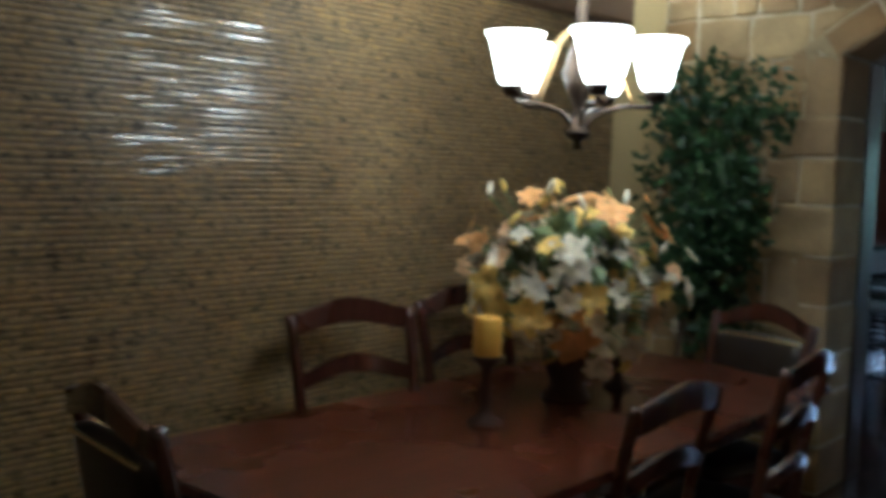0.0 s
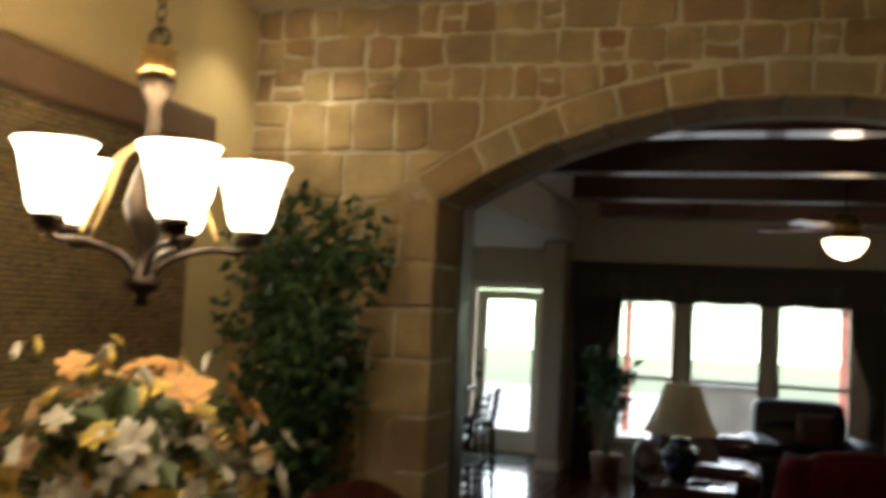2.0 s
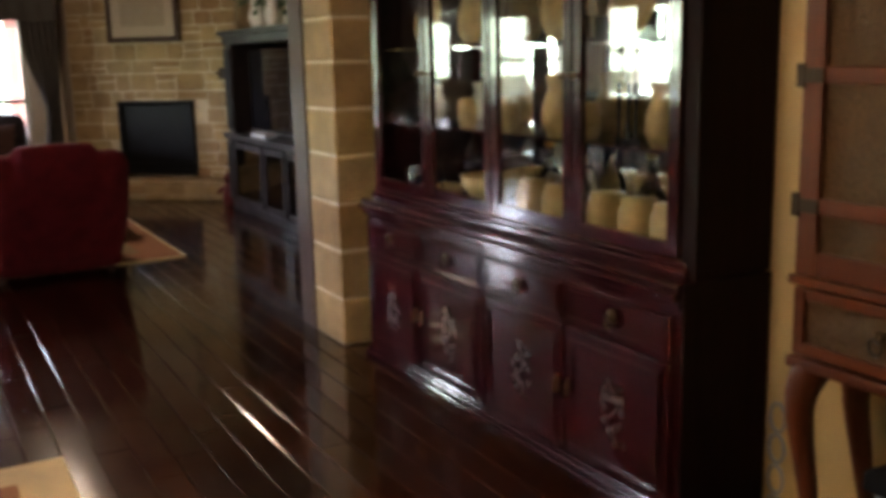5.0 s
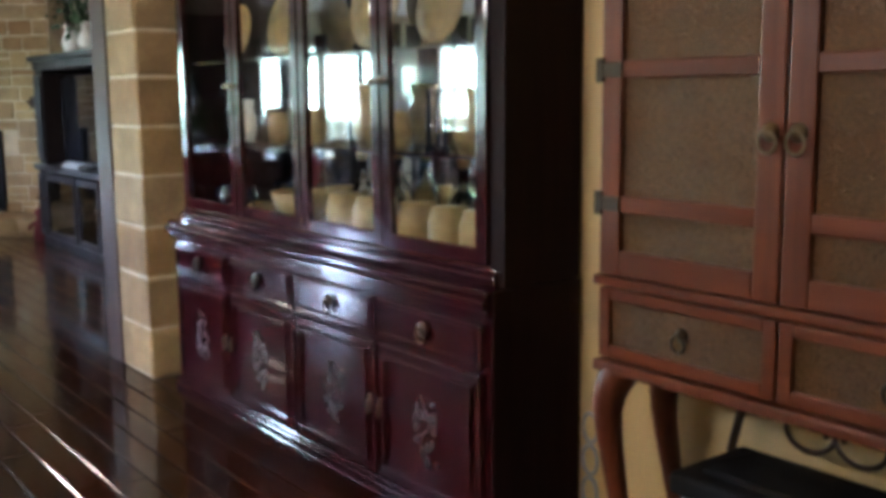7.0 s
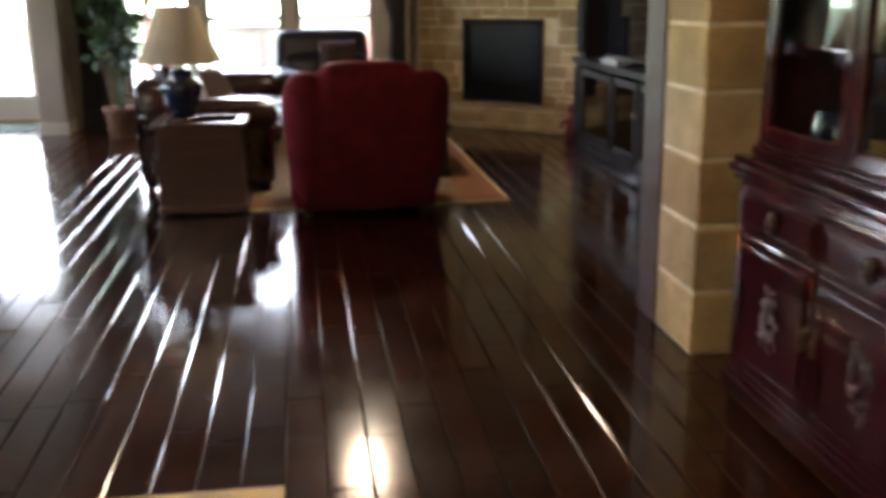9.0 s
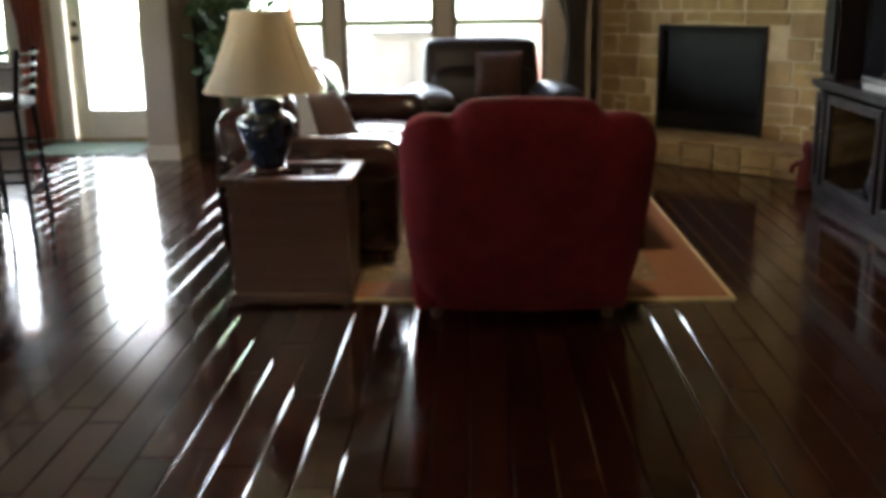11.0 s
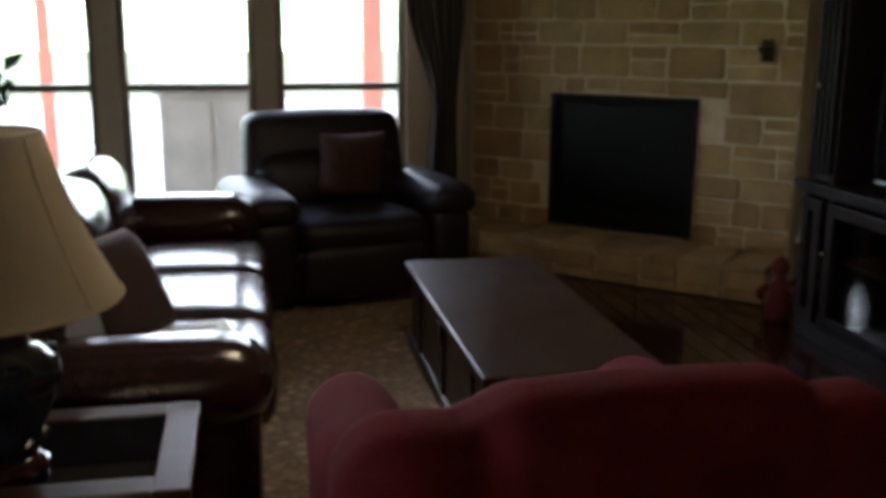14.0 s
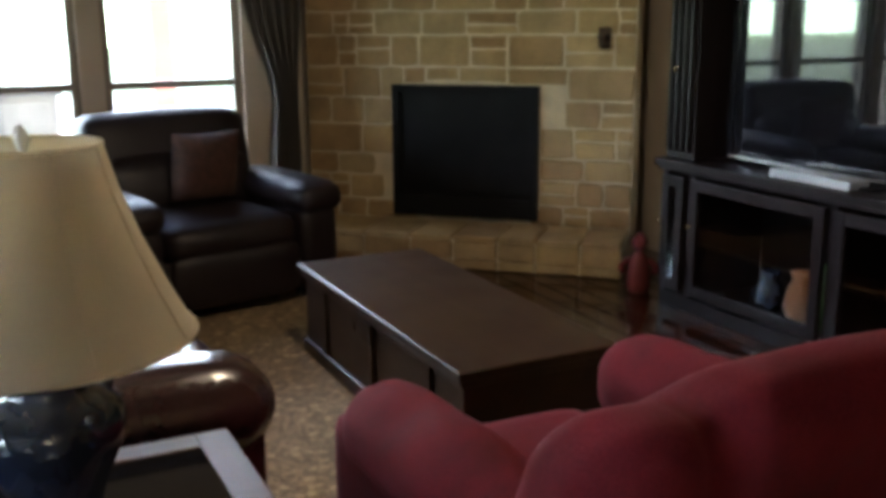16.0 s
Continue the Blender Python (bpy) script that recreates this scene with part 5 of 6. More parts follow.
def recliner(m):
    """Faces -y in its own axes."""
    t = thing("leather_recliner", m, "dark brown leather recliner with padded arms", "armchair")
    part("base", soft_box(-0.4, -0.4, 0.05, 0.4, 0.38, 0.32, 0.03, 0, 4), "leather_dull", t, "", True)
    bm = soft_box(-0.45, 0.14, 0.3, 0.45, 0.4, 0.96, 0.07, 0.02, 12)
    for v in bm.verts:
        v.co.y += 0.2 * (v.co.z - 0.3)
    part("backrest", bm, "leather_dull", t, "", True)
    bm = soft_box(-0.4, 0.06, 0.44, 0.4, 0.22, 0.74, 0.07, 0.03, 10)
    for v in bm.verts:
        v.co.y += 0.2 * (v.co.z - 0.3)
    part("back_cushion", bm, "leather_dull", t, "", True)
    for s in (-1, 1):
        part("armrest", soft_box(min(s * 0.36, s * 0.6), -0.46, 0.05, max(s * 0.36, s * 0.6), 0.4, 0.5, 0.06, 0.01, 8), "leather_dull", t, "", True)
        part("arm_pad", soft_box(min(s * 0.35, s * 0.63), -0.48, 0.46, max(s * 0.35, s * 0.63), 0.38, 0.62, 0.075, 0.02, 10), "leather_dull", t, "", True)
        for y in (-0.36, 0.3):
            part("foot", boxes((s * 0.42 - 0.03, y - 0.03, 0, s * 0.42 + 0.03, y + 0.03, 0.055), bevel=0.006), "black", t)
    part("seat_cushion", soft_box(-0.35, -0.47, 0.3, 0.35, 0.16, 0.48, 0.07, 0.025, 10), "leather_dull", t, "", True)
    part("footrest", soft_box(-0.34, -0.5, 0.08, 0.34, -0.42, 0.34, 0.035, 0.01, 6), "leather_dull", t, "", True)
    return t


recliner(pose(1.98, 7.42, 0, 0, 0, 12))
pillow(pose(2.04, 7.42, 0.7, 12, 0, 12), 0.19, 0.19, "pillow_gold", "dark russet patterned throw pillow on the recliner")

chest = thing("coffee_table_chest", pose(2.46, 5.52, 0.0125), "brown wooden trunk used as a coffee table", "coffee table")
part("body", boxes((-0.27, -0.75, 0.02, 0.27, 0.75, 0.36), bevel=0.006), "trunk_wood", chest)
part("plinth", boxes((-0.285, -0.765, 0.0, 0.285, 0.765, 0.06), bevel=0.008), "trunk_wood", chest)
part("lid", boxes((-0.3, -0.78, 0.365, 0.3, 0.78, 0.4), (-0.29, -0.77, 0.34, 0.29, 0.77, 0.365), bevel=0.007), "trunk_wood", chest)
for y in (-0.5, 0.0, 0.5):
    part("panel_stile", boxes((-0.282, y - 0.03, 0.06, -0.268, y + 0.03, 0.34), bevel=0.003), "trunk_wood", chest)
part("lock_plate", boxes((-0.292, -0.04, 0.26, -0.283, 0.04, 0.34), bevel=0.002), "iron", chest)
# ---------------------------------------------------------------- curtains, window plant, nook
def drape(name, x0, x1, z0, z1, y, mat, label, gather=0.0, folds=6, tie=None, lean=0.0):
    """A hanging cloth with folds; gather pulls it sideways towards lean at the tie height."""
    bm = bmesh.new()
    nx, nz = folds * 8, 24
    for layer, off in ((0, 0.0), (1, 0.012)):
        g = []
        for j in range(nz + 1):
            z = z0 + (z1 - z0) * j / nz
            row = []
            for i in range(nx + 1):
                u = i / nx
                x = x0 + (x1 - x0) * u
                if tie:
                    k = math.exp(-((z - tie) / 0.45) ** 2) if z > tie else 1 - 0.35 * min(1, (tie - z) / 0.8)
                    x = x + (lean - x) * gather * k
                depth = 0.035 * math.sin(u * folds * 2 * math.pi + 0.7 * math.sin(3 * z)) + 0.012 * math.sin(u * folds * 5.3 + z * 2)
                row.append(bm.verts.new((x, y + depth + off, z)))
            g.append(row)
        for j in range(nz):
            for i in range(nx):
                f = (g[j][i], g[j][i + 1], g[j + 1][i + 1], g[j + 1][i])
                bm.faces.new(f if layer == 0 else f[::-1])
    return tagged(obj(name, bm, mat, None, "", True), label, "curtain", "curtains")


drape("curtain", -0.52, 0.04, 0.02, 2.05, WY - 0.09, "curtain", "dark taupe curtain gathered beside the windows", 0.75, 7, 0.95, -0.45)
drape("curtain", 2.42, 2.8, 0.02, 2.05, WY - 0.09, "curtain", "dark taupe curtain gathered beside the windows", 0.6, 6, 0.95, 2.74)
drape("curtain", -2.45, -2.1, 0.02, 2.2, NY - 0.07, "red_curtain", "russet curtain beside the nook window", 0.3, 5, 1.0, -2.2)
val = thing("valance", pose(1.15, WY, 0), "dark brown cloth valance above the windows", "valance")
part("board", boxes((-1.7, -0.15, 2.32, 1.68, -0.002, 2.36)), "casing", val)
bm = bmesh.new()
n = 140
rows_ = []
for z in (1.94, 2.1, 2.34):
    rows_.append([bm.verts.new((-1.68 + 3.34 * i / n, -0.13 + 0.015 * math.sin(i * 0.9) * (2.4 - z) * 2, z - 0.02 * abs(math.sin(i * math.pi / 20)) * (z < 2))) for i in range(n + 1)])
for a, b in zip(rows_, rows_[1:]):
    for i in range(n):
        bm.faces.new((a[i], a[i + 1], b[i + 1], b[i]))
vo = part("cloth", bm, "curtain", val, "", True)
sol = vo.modifiers.new("thickness", "SOLIDIFY")
sol.thickness = 0.008
for a, b in WINDOWS:
    bl = thing("roller_blind", pose((a + b) / 2, WY + 0.03, 0), "grey woven blind rolled up at the window head", "blind", "window blinds")
    w = (b - a) / 2 - 0.01
    part("roll", moved(lathe([(0.028, -w), (0.028, w)], 14), Matrix.Translation((0, 0, 1.975)) @ Matrix.Rotation(radians(90), 4, "Y")), "blind", bl, "", True)
    part("slats", boxes(*[(-w, -0.012, 1.86 + 0.022 * k, w, 0.012, 1.872 + 0.022 * k) for k in range(4)]), "blind", bl)


def house_plant(m, label, height, spread, seed, pot="wicker", mat="leaf", leaf=0.12):
    rnd = random.Random(seed)
    t = thing("house_plant", m, label, "plant")
    part("pot", lathe([(0, 0), (0.13, 0), (0.17, 0.26), (0.18, 0.29), (0.16, 0.28), (0, 0.24)], 22), pot, t, "", True)
    bm = bmesh.new()
    for k in range(9):
        a = rnd.uniform(0, 6.28)
        r = spread * rnd.uniform(0.3, 0.9)
        h = height * rnd.uniform(0.65, 1.0)
        tube(curve_points([(0.03 * math.cos(a), 0.03 * math.sin(a), 0.24), (0.3 * r * math.cos(a), 0.3 * r * math.sin(a), 0.6 * h), (r * math.cos(a), r * math.sin(a), h)], 5), 0.007, 5, bm)
    tagged(part("stem_rest", bm, "leaf", t), kind="stuff")
    part("foliage", leaf_cloud(rnd, (0, 0, height * 0.72), (spread, spread, height * 0.35), 260, leaf), mat, t)
    return t


house_plant(pose(-0.02, 7.5, 0), "green leafy house plant in a wicker pot by the windows", 1.35, 0.33, 31)


def bar_stool(m):
    t = thing("bar_stool", m, "dark metal bar stool with a slatted back", "stool", "stools in the nook")
    for x in (-0.19, 0.19):
        for y in (-0.19, 0.19):
            top = 1.05 if y > 0 else 0.72
            part("leg", tube([(x * 1.12, y * 1.15, 0), (x, y, 0.72), (x * 0.98, y * (1.2 if y > 0 else 1), top)], 0.014, 8), "black", t, "", True)
    part("seat", soft_box(-0.21, -0.21, 0.7, 0.21, 0.21, 0.77, 0.03, 0.01, 6), "leather_pad", t, "black padded seat", True)
    for k in range(4):
        part("back_slat", tube(curve_points([(-0.19, 0.2 + 0.012 * k, 0.82 + 0.065 * k), (0, 0.24 + 0.012 * k, 0.83 + 0.065 * k), (0.19, 0.2 + 0.012 * k, 0.82 + 0.065 * k)], 5), 0.011, 7), "iron", t, "", True)
    for k in range(2):
        part("footrest", joined(tube([(-0.2, -0.2, 0.22 + 0.2 * k), (0.2, -0.2, 0.22 + 0.2 * k)], 0.01, 7), tube([(-0.2, 0.2, 0.22 + 0.2 * k), (0.2, 0.2, 0.22 + 0.2 * k)], 0.01, 7), tube([(-0.2, -0.2, 0.3 + 0.2 * k), (-0.2, 0.2, 0.3 + 0.2 * k)], 0.01, 7), tube([(0.2, -0.2, 0.3 + 0.2 * k), (0.2, 0.2, 0.3 + 0.2 * k)], 0.01, 7)), "black", t, "", True)
    return t


st = bar_stool(pose(-0.76, 3.95, 0, 0, 0, -75))
copy_thing(st, pose(-0.5, 3.05, 0, 0, 0, 168))
copy_thing(st, pose(-0.86, 4.65, 0, 0, 0, -85))
copy_thing(st, pose(-0.95, 5.4, 0, 0, 0, -80))
counter = thing("breakfast_bar", pose(-1.35, 4.7, 0), "tall dark breakfast bar with a stone top", "counter")
part("body", boxes((-0.25, -1.2, 0, 0.15, 1.2, 0.98), bevel=0.005), "casing", counter)
part("worktop", boxes((-0.3, -1.25, 0.98, 0.3, 1.25, 1.02), bevel=0.01), "cobalt", counter)
mat_ = thing("door_mat", pose(-1.55, 8.45, 0), "green woven mat before the patio door", "mat")
part("mat_face", boxes((-0.5, -0.36, 0.001, 0.5, 0.36, 0.012), bevel=0.003), "mat_green", mat_)

# ---------------------------------------------------------------- ceiling fan with its light
fan = thing("ceiling_fan", pose(2.07, 4.75, 2.95), "bronze ceiling fan with a lit alabaster bowl", "fan")
part("canopy", lathe([(0.07, 0), (0.065, -0.04), (0.02, -0.07), (0.012, -0.075), (0.012, -0.39)], 20), "iron", fan, "", True)
hung = lambda profile, steps: lathe([(r, z - 0.09) for r, z in profile], steps)
part("motor", hung([(0.02, -0.29), (0.09, -0.31), (0.13, -0.36), (0.13, -0.41), (0.09, -0.45), (0.05, -0.47)], 24), "brass", fan, "polished bronze motor housing", True)
for k in range(5):
    a = 2 * math.pi * k / 5 + 0.3
    b = part("blade", moved(boxes((0.2, -0.065, -0.005, 0.66, 0.065, 0.003), bevel=0.003), Matrix.Translation((0, 0, -0.49)) @ Matrix.Rotation(a, 4, "Z") @ Matrix.Rotation(radians(9), 4, "X")), "beam", fan)
    part("blade_iron", moved(boxes((0.1, -0.02, -0.012, 0.24, 0.02, -0.005), bevel=0.002), Matrix.Translation((0, 0, -0.49)) @ Matrix.Rotation(a, 4, "Z")), "iron", b)
part("bowl", hung([(0.155, -0.48), (0.15, -0.51), (0.125, -0.56), (0.08, -0.6), (0.02, -0.62), (0, -0.62)], 28), "lit_bowl", fan, "glowing alabaster bowl", True)
part("bowl_rim", hung([(0.05, -0.465), (0.16, -0.47), (0.162, -0.485), (0.05, -0.478)], 28), "brass", fan, "", True)
lamp("fan_light", "POINT", pose(2.07, 4.75, 2.18), 5, WARM, size=0.1)

# ---------------------------------------------------------------- dining room: woven wall blind, table, chairs
blind = thing("woven_reed_blind", pose(LX, 0, 0), "wide woven reed blind covering the dining room wall", "blind")
BLY0, BLY1, BLZ0, BLZ1 = -5.6, 0.5, 0.12, 2.36
part("backing_cloth", boxes((0.002, BLY0, BLZ0, 0.01, BLY1, BLZ1)), "reed_back", blind)
rnd = random.Random(5)
slat_meshes = []
for v in range(6):
    bm = bmesh.new()
    L, n = BLY1 - BLY0, 60
    secs = []
    ph = rnd.uniform(0, 6)
    for i in range(n + 1):
        y = L * i / n
        w = 0.008 + 0.0012 * math.sin(i * 1.7 + ph) + rnd.uniform(-0.0008, 0.0008)
        dx = 0.0015 * math.sin(i * 0.9 + ph) + rnd.uniform(-0.0012, 0.0012)
        tip = rnd.uniform(-0.0006, 0.0006)
        secs.append([bm.verts.new(p) for p in ((0.011, y, -w), (0.019 + dx - tip, y, -0.5 * w), (0.019 + dx + tip, y, 0.5 * w), (0.011, y, w))])
    for a, b in zip(secs, secs[1:]):
        for k in range(3):
            bm.faces.new((a[k], b[k], b[k + 1], a[k + 1]))
    bmesh.ops.recalc_face_normals(bm, faces=bm.faces[:])
    me = bpy.data.meshes.new("slat")
    bm.to_mesh(me)
    bm.free()
    me.materials.append(M["reed"])
    slat_meshes.append(me)
z = BLZ0 + 0.01
while z < BLZ1 - 0.01:
    s = new("slat", rnd.choice(slat_meshes))
    s.parent = blind
    s.location = (0, BLY0, z)
    z += 0.0205
part("valance_board", boxes((0.002, BLY0 - 0.02, 2.32, 0.11, BLY1 + 0.02, 2.47), bevel=0.02), "brown_fabric", blind, "brown cloth-covered valance")

dining_table = thing("dining_table", pose(-0.12, -1.14, 0), "cherry wood dining table with rounded corners", "table")
tx, ty = 0.55, 1.32
r = 0.12
outline = []
for cx_, cy_, a0 in ((tx - r, ty - r, 0), (-tx + r, ty - r, 90), (-tx + r, -ty + r, 180), (tx - r, -ty + r, 270)):
    for k in range(7):
        a = radians(a0 + 15 * k)
        outline.append((cx_ + r * math.cos(a), cy_ + r * math.sin(a)))
part("tabletop", prism(outline, 0.032, "z", 0.006, 0.73), "table", dining_table)
part("apron", boxes((-tx + 0.1, -ty + 0.12, 0.64, tx - 0.1, -ty + 0.145, 0.73), (-tx + 0.1, ty - 0.145, 0.64, tx - 0.1, ty - 0.12, 0.73), (-tx + 0.1, -ty + 0.145, 0.64, -tx + 0.125, ty - 0.145, 0.73), (tx - 0.125, -ty + 0.145, 0.64, tx - 0.1, ty - 0.145, 0.73)), "chairwood", dining_table)
for a in (-1, 1):
    for b in (-1, 1):
        part("leg", moved(lathe([(0.025, 0), (0.03, 0.03), (0.022, 0.08), (0.028, 0.3), (0.045, 0.45), (0.03, 0.52), (0.045, 0.56), (0.045, 0.73)], 14), Matrix.Translation((a * (tx - 0.13), b * (ty - 0.15), 0))), "chairwood", dining_table, "turned leg", True)


def bowed(x0, x1, z, rise, h, y, depth=0.022, n=12):
    """A back rail with an arched upper edge, curved backwards."""
    top = [(x0 + (x1 - x0) * i / n, z + h + rise * math.sin(math.pi * i / n) ** 1.5) for i in range(n + 1)]
    low = [(x0 + (x1 - x0) * i / n, z + 0.75 * rise * math.sin(math.pi * i / n) ** 1.5) for i in range(n + 1)]
    bm = bmesh.new()
    cols = []
    for (xa, za), (xb, zb) in zip(low, top):
        bow = 0.03 * math.sin(math.pi * (xa - x0) / (x1 - x0))
        cols.append([bm.verts.new(p) for p in ((xa, y + bow, za), (xb, y + bow, zb), (xb, y + bow + depth, zb), (xa, y + bow + depth, za))])
    for a, b in zip(cols, cols[1:]):
        for k in range(4):
            bm.faces.new((a[k], a[(k + 1) % 4], b[(k + 1) % 4], b[k]))
    bm.faces.new(cols[0][::-1])
    bm.faces.new(cols[-1])
    bmesh.ops.recalc_face_normals(bm, faces=bm.faces[:])
    bmesh.ops.bevel(bm, geom=[e for e in bm.edges if e.calc_face_angle(0) > 0.7], offset=0.005, segments=2, affect="EDGES")
    return bm


def dining_chair(m):
    """Faces -y in its own axes; the back is at +y."""
    t = thing("dining_chair", m, "dark cherry ladder-back dining chair", "chair", "chairs round the table")
    part("seat", soft_box(-0.22, -0.22, 0.43, 0.22, 0.2, 0.475, 0.02, 0.006, 6), "leather_pad", t, "dark padded seat", True)
    part("seat_frame", boxes((-0.225, -0.225, 0.385, 0.225, 0.205, 0.432), bevel=0.006), "chairwood", t)
    for s in (-1, 1):
        part("leg", tube([(s * 0.2, -0.2, 0), (s * 0.2, -0.2, 0.39)], 0.02, 8, None, [0.015, 0.023]), "chairwood", t, "", True)
        part("back_post", tube(curve_points([(s * 0.2, 0.24, 0), (s * 0.2, 0.2, 0.42), (s * 0.21, 0.235, 0.75), (s * 0.22, 0.29, 1.0)], 5), 0.019, 8), "chairwood", t, "", True)
        part("stretcher", tube([(s * 0.2, -0.2, 0.18), (s * 0.2, 0.22, 0.18)], 0.011, 7), "chairwood", t, "", True)
    part("top_rail", bowed(-0.225, 0.225, 0.93, 0.045, 0.07, 0.275), "chairwood", t, "arched top rail")
    part("back_slat", bowed(-0.21, 0.21, 0.76, 0.05, 0.05, 0.235), "chairwood", t, "arched back slat")
    part("back_slat", bowed(-0.205, 0.205, 0.6, 0.045, 0.045, 0.215), "chairwood", t, "arched back slat")
    return t


def end_chair(m):
    t = thing("upholstered_dining_chair", m, "dining chair with a black nail-studded leather back", "chair", "chairs at the table ends")
    part("seat", soft_box(-0.24, -0.24, 0.42, 0.24, 0.2, 0.49, 0.03, 0.01, 6), "leather_pad", t, "", True)
    part("seat_frame", boxes((-0.245, -0.245, 0.37, 0.245, 0.205, 0.425), bevel=0.006), "chairwood", t)
    for s in (-1, 1):
        part("leg", tube([(s * 0.21, -0.21, 0), (s * 0.21, -0.21, 0.38)], 0.02, 8, None, [0.016, 0.026]), "chairwood", t, "", True)
        part("back_post", tube(curve_points([(s * 0.22, 0.26, 0), (s * 0.22, 0.2, 0.42), (s * 0.235, 0.24, 0.75), (s * 0.25, 0.3, 0.99)], 5), 0.022, 8), "chairwood", t, "", True)
    bp = part("back_pad", moved(soft_box(-0.215, -0.03, 0.0, 0.215, 0.03, 0.36, 0.025, 0.012, 8), Matrix.Translation((0, 0.232, 0.56)) @ Matrix.Rotation(radians(-10), 4, "X")), "leather_pad", t, "black leather back", True)
    head = bmesh.new()
    bmesh.ops.create_uvsphere(head, u_segments=8, v_segments=5, radius=0.0085)
    first = part("nail_head", head, "nail", bp, "bright brass nail head", True)
    tilt = Matrix.Translation((0, 0.232, 0.56)) @ Matrix.Rotation(radians(-10), 4, "X")
    for k in range(15):
        for yy in (-0.03, 0.03):
            o = first
            if k or yy > 0:
                o = new("nail_head", first.data)
                o.parent = bp
            o.location = tilt @ Vector((-0.2 + 0.4 * k / 14, yy, 0.345))
    part("crest_rail", bowed(-0.255, 0.255, 0.92, 0.07, 0.06, 0.285, 0.03), "chairwood", t, "red-brown arched crest rail")
    return t


BIG = Matrix.Diagonal((1.1, 1.1, 1.06, 1))
ch = dining_chair(pose(0.32, -1.52, 0, 0, 0, -90))
copy_thing(ch, pose(-0.42, -1.53, 0, 0, 0, 76) @ BIG)
copy_thing(ch, pose(-0.44, -0.84, 0, 0, 0, 84) @ BIG)
copy_thing(ch, pose(0.36, -0.75, 0, 0, 0, -86))
ec = end_chair(pose(0.02, -0.12, 0, 0, 0, -14))
copy_thing(ec, pose(-0.24, -2.36, 0, 0, 0, 172))

drug = thing("dining_rug", pose(0.35, -1.7, 0), "red patterned dining room rug with a tan border", "rug")
part("field", boxes((-1.0, -1.78, 0.001, 1.07, 1.74, 0.01)), "rug_border", drug)
part("border", boxes((-1.18, -1.96, 0.001, -1.0, 1.92, 0.011), (1.07, -1.96, 0.001, 1.25, 1.92, 0.011), (-1.0, -1.96, 0.001, 1.07, -1.78, 0.011), (-1.0, 1.74, 0.001, 1.07, 1.92, 0.011)), "rug_edge", drug, "tan woven border")

# candles and flowers on the table
TOP = 0.762


def candlestick(m):
    t = thing("candlestick", m, "dark turned candlestick with a yellow pillar candle", "candle", "candlesticks on the table")
    part("stick", lathe([(0, 0), (0.055, 0), (0.055, 0.012), (0.025, 0.03), (0.016, 0.06), (0.024, 0.09), (0.015, 0.12), (0.02, 0.19), (0.05, 0.215), (0.05, 0.225), (0, 0.226)], 20), "casing", t, "", True)
    part("candle", lathe([(0, 0.226), (0.046, 0.226), (0.047, 0.23), (0.047, 0.345), (0.042, 0.352), (0.03, 0.345), (0, 0.34)], 24), "wax", t, "yellow pillar candle", True)
    part("wick", tube([(0, 0, 0.34), (0.002, 0, 0.358)], 0.0015, 5), "black", t)


candlestick(pose(-0.13, -1.42, TOP))
candlestick(pose(-0.14, -0.6, TOP))
bouquet = thing("flower_arrangement", pose(-0.17, -0.9, TOP), "silk lily and rose arrangement in a dark vase", "flowers")
part("vase", lathe([(0, 0), (0.08, 0), (0.085, 0.01), (0.06, 0.05), (0.09, 0.14), (0.1, 0.2), (0.07, 0.25), (0.085, 0.28), (0.075, 0.28), (0, 0.24)], 24), "casing", bouquet, "dark vase", True)
rnd = random.Random(8)
stems, leaves = bmesh.new(), bmesh.new()


def bloom(rnd, centre, outward, size, petals):
    """A flower of curved pointed petals that open along outward."""
    bm = bmesh.new()
    q = Vector((0, 0, 1)).rotation_difference(outward).to_matrix().to_4x4()
    for layer in range(2):
        for k in range(petals):
            a = 2 * math.pi * (k + 0.5 * layer) / petals + rnd.uniform(-0.15, 0.15)
            s = size * (1 - 0.3 * layer) * rnd.uniform(0.85, 1.15)
            lift = 0.35 + 0.35 * layer
            pts = []
            for u, w in ((0.05, 0.08), (0.45, 0.3), (0.8, 0.2), (1.0, 0.0)):
                rad_, up = s * u, s * lift * u * (1.4 - 0.8 * u)
                pts.append((rad_, w * s, up))
            m = Matrix.Translation(centre) @ q @ Matrix.Rotation(a, 4, "Z")
            left = [bm.verts.new(m @ Vector((p[0], p[1], p[2] + 0.15 * p[1]))) for p in pts[:3]]
            mid = [bm.verts.new(m @ Vector((p[0], 0, p[2]))) for p in pts]
            right = [bm.verts.new(m @ Vector((p[0], -p[1], p[2] + 0.15 * p[1]))) for p in pts[:3]]
            for i in range(2):
                bm.faces.new((left[i], mid[i], mid[i + 1], left[i + 1]))
                bm.faces.new((mid[i], right[i], right[i + 1], mid[i + 1]))
            bm.faces.new((left[2], mid[2], mid[3]))
            bm.faces.new((mid[2], right[2], mid[3]))
    return bm


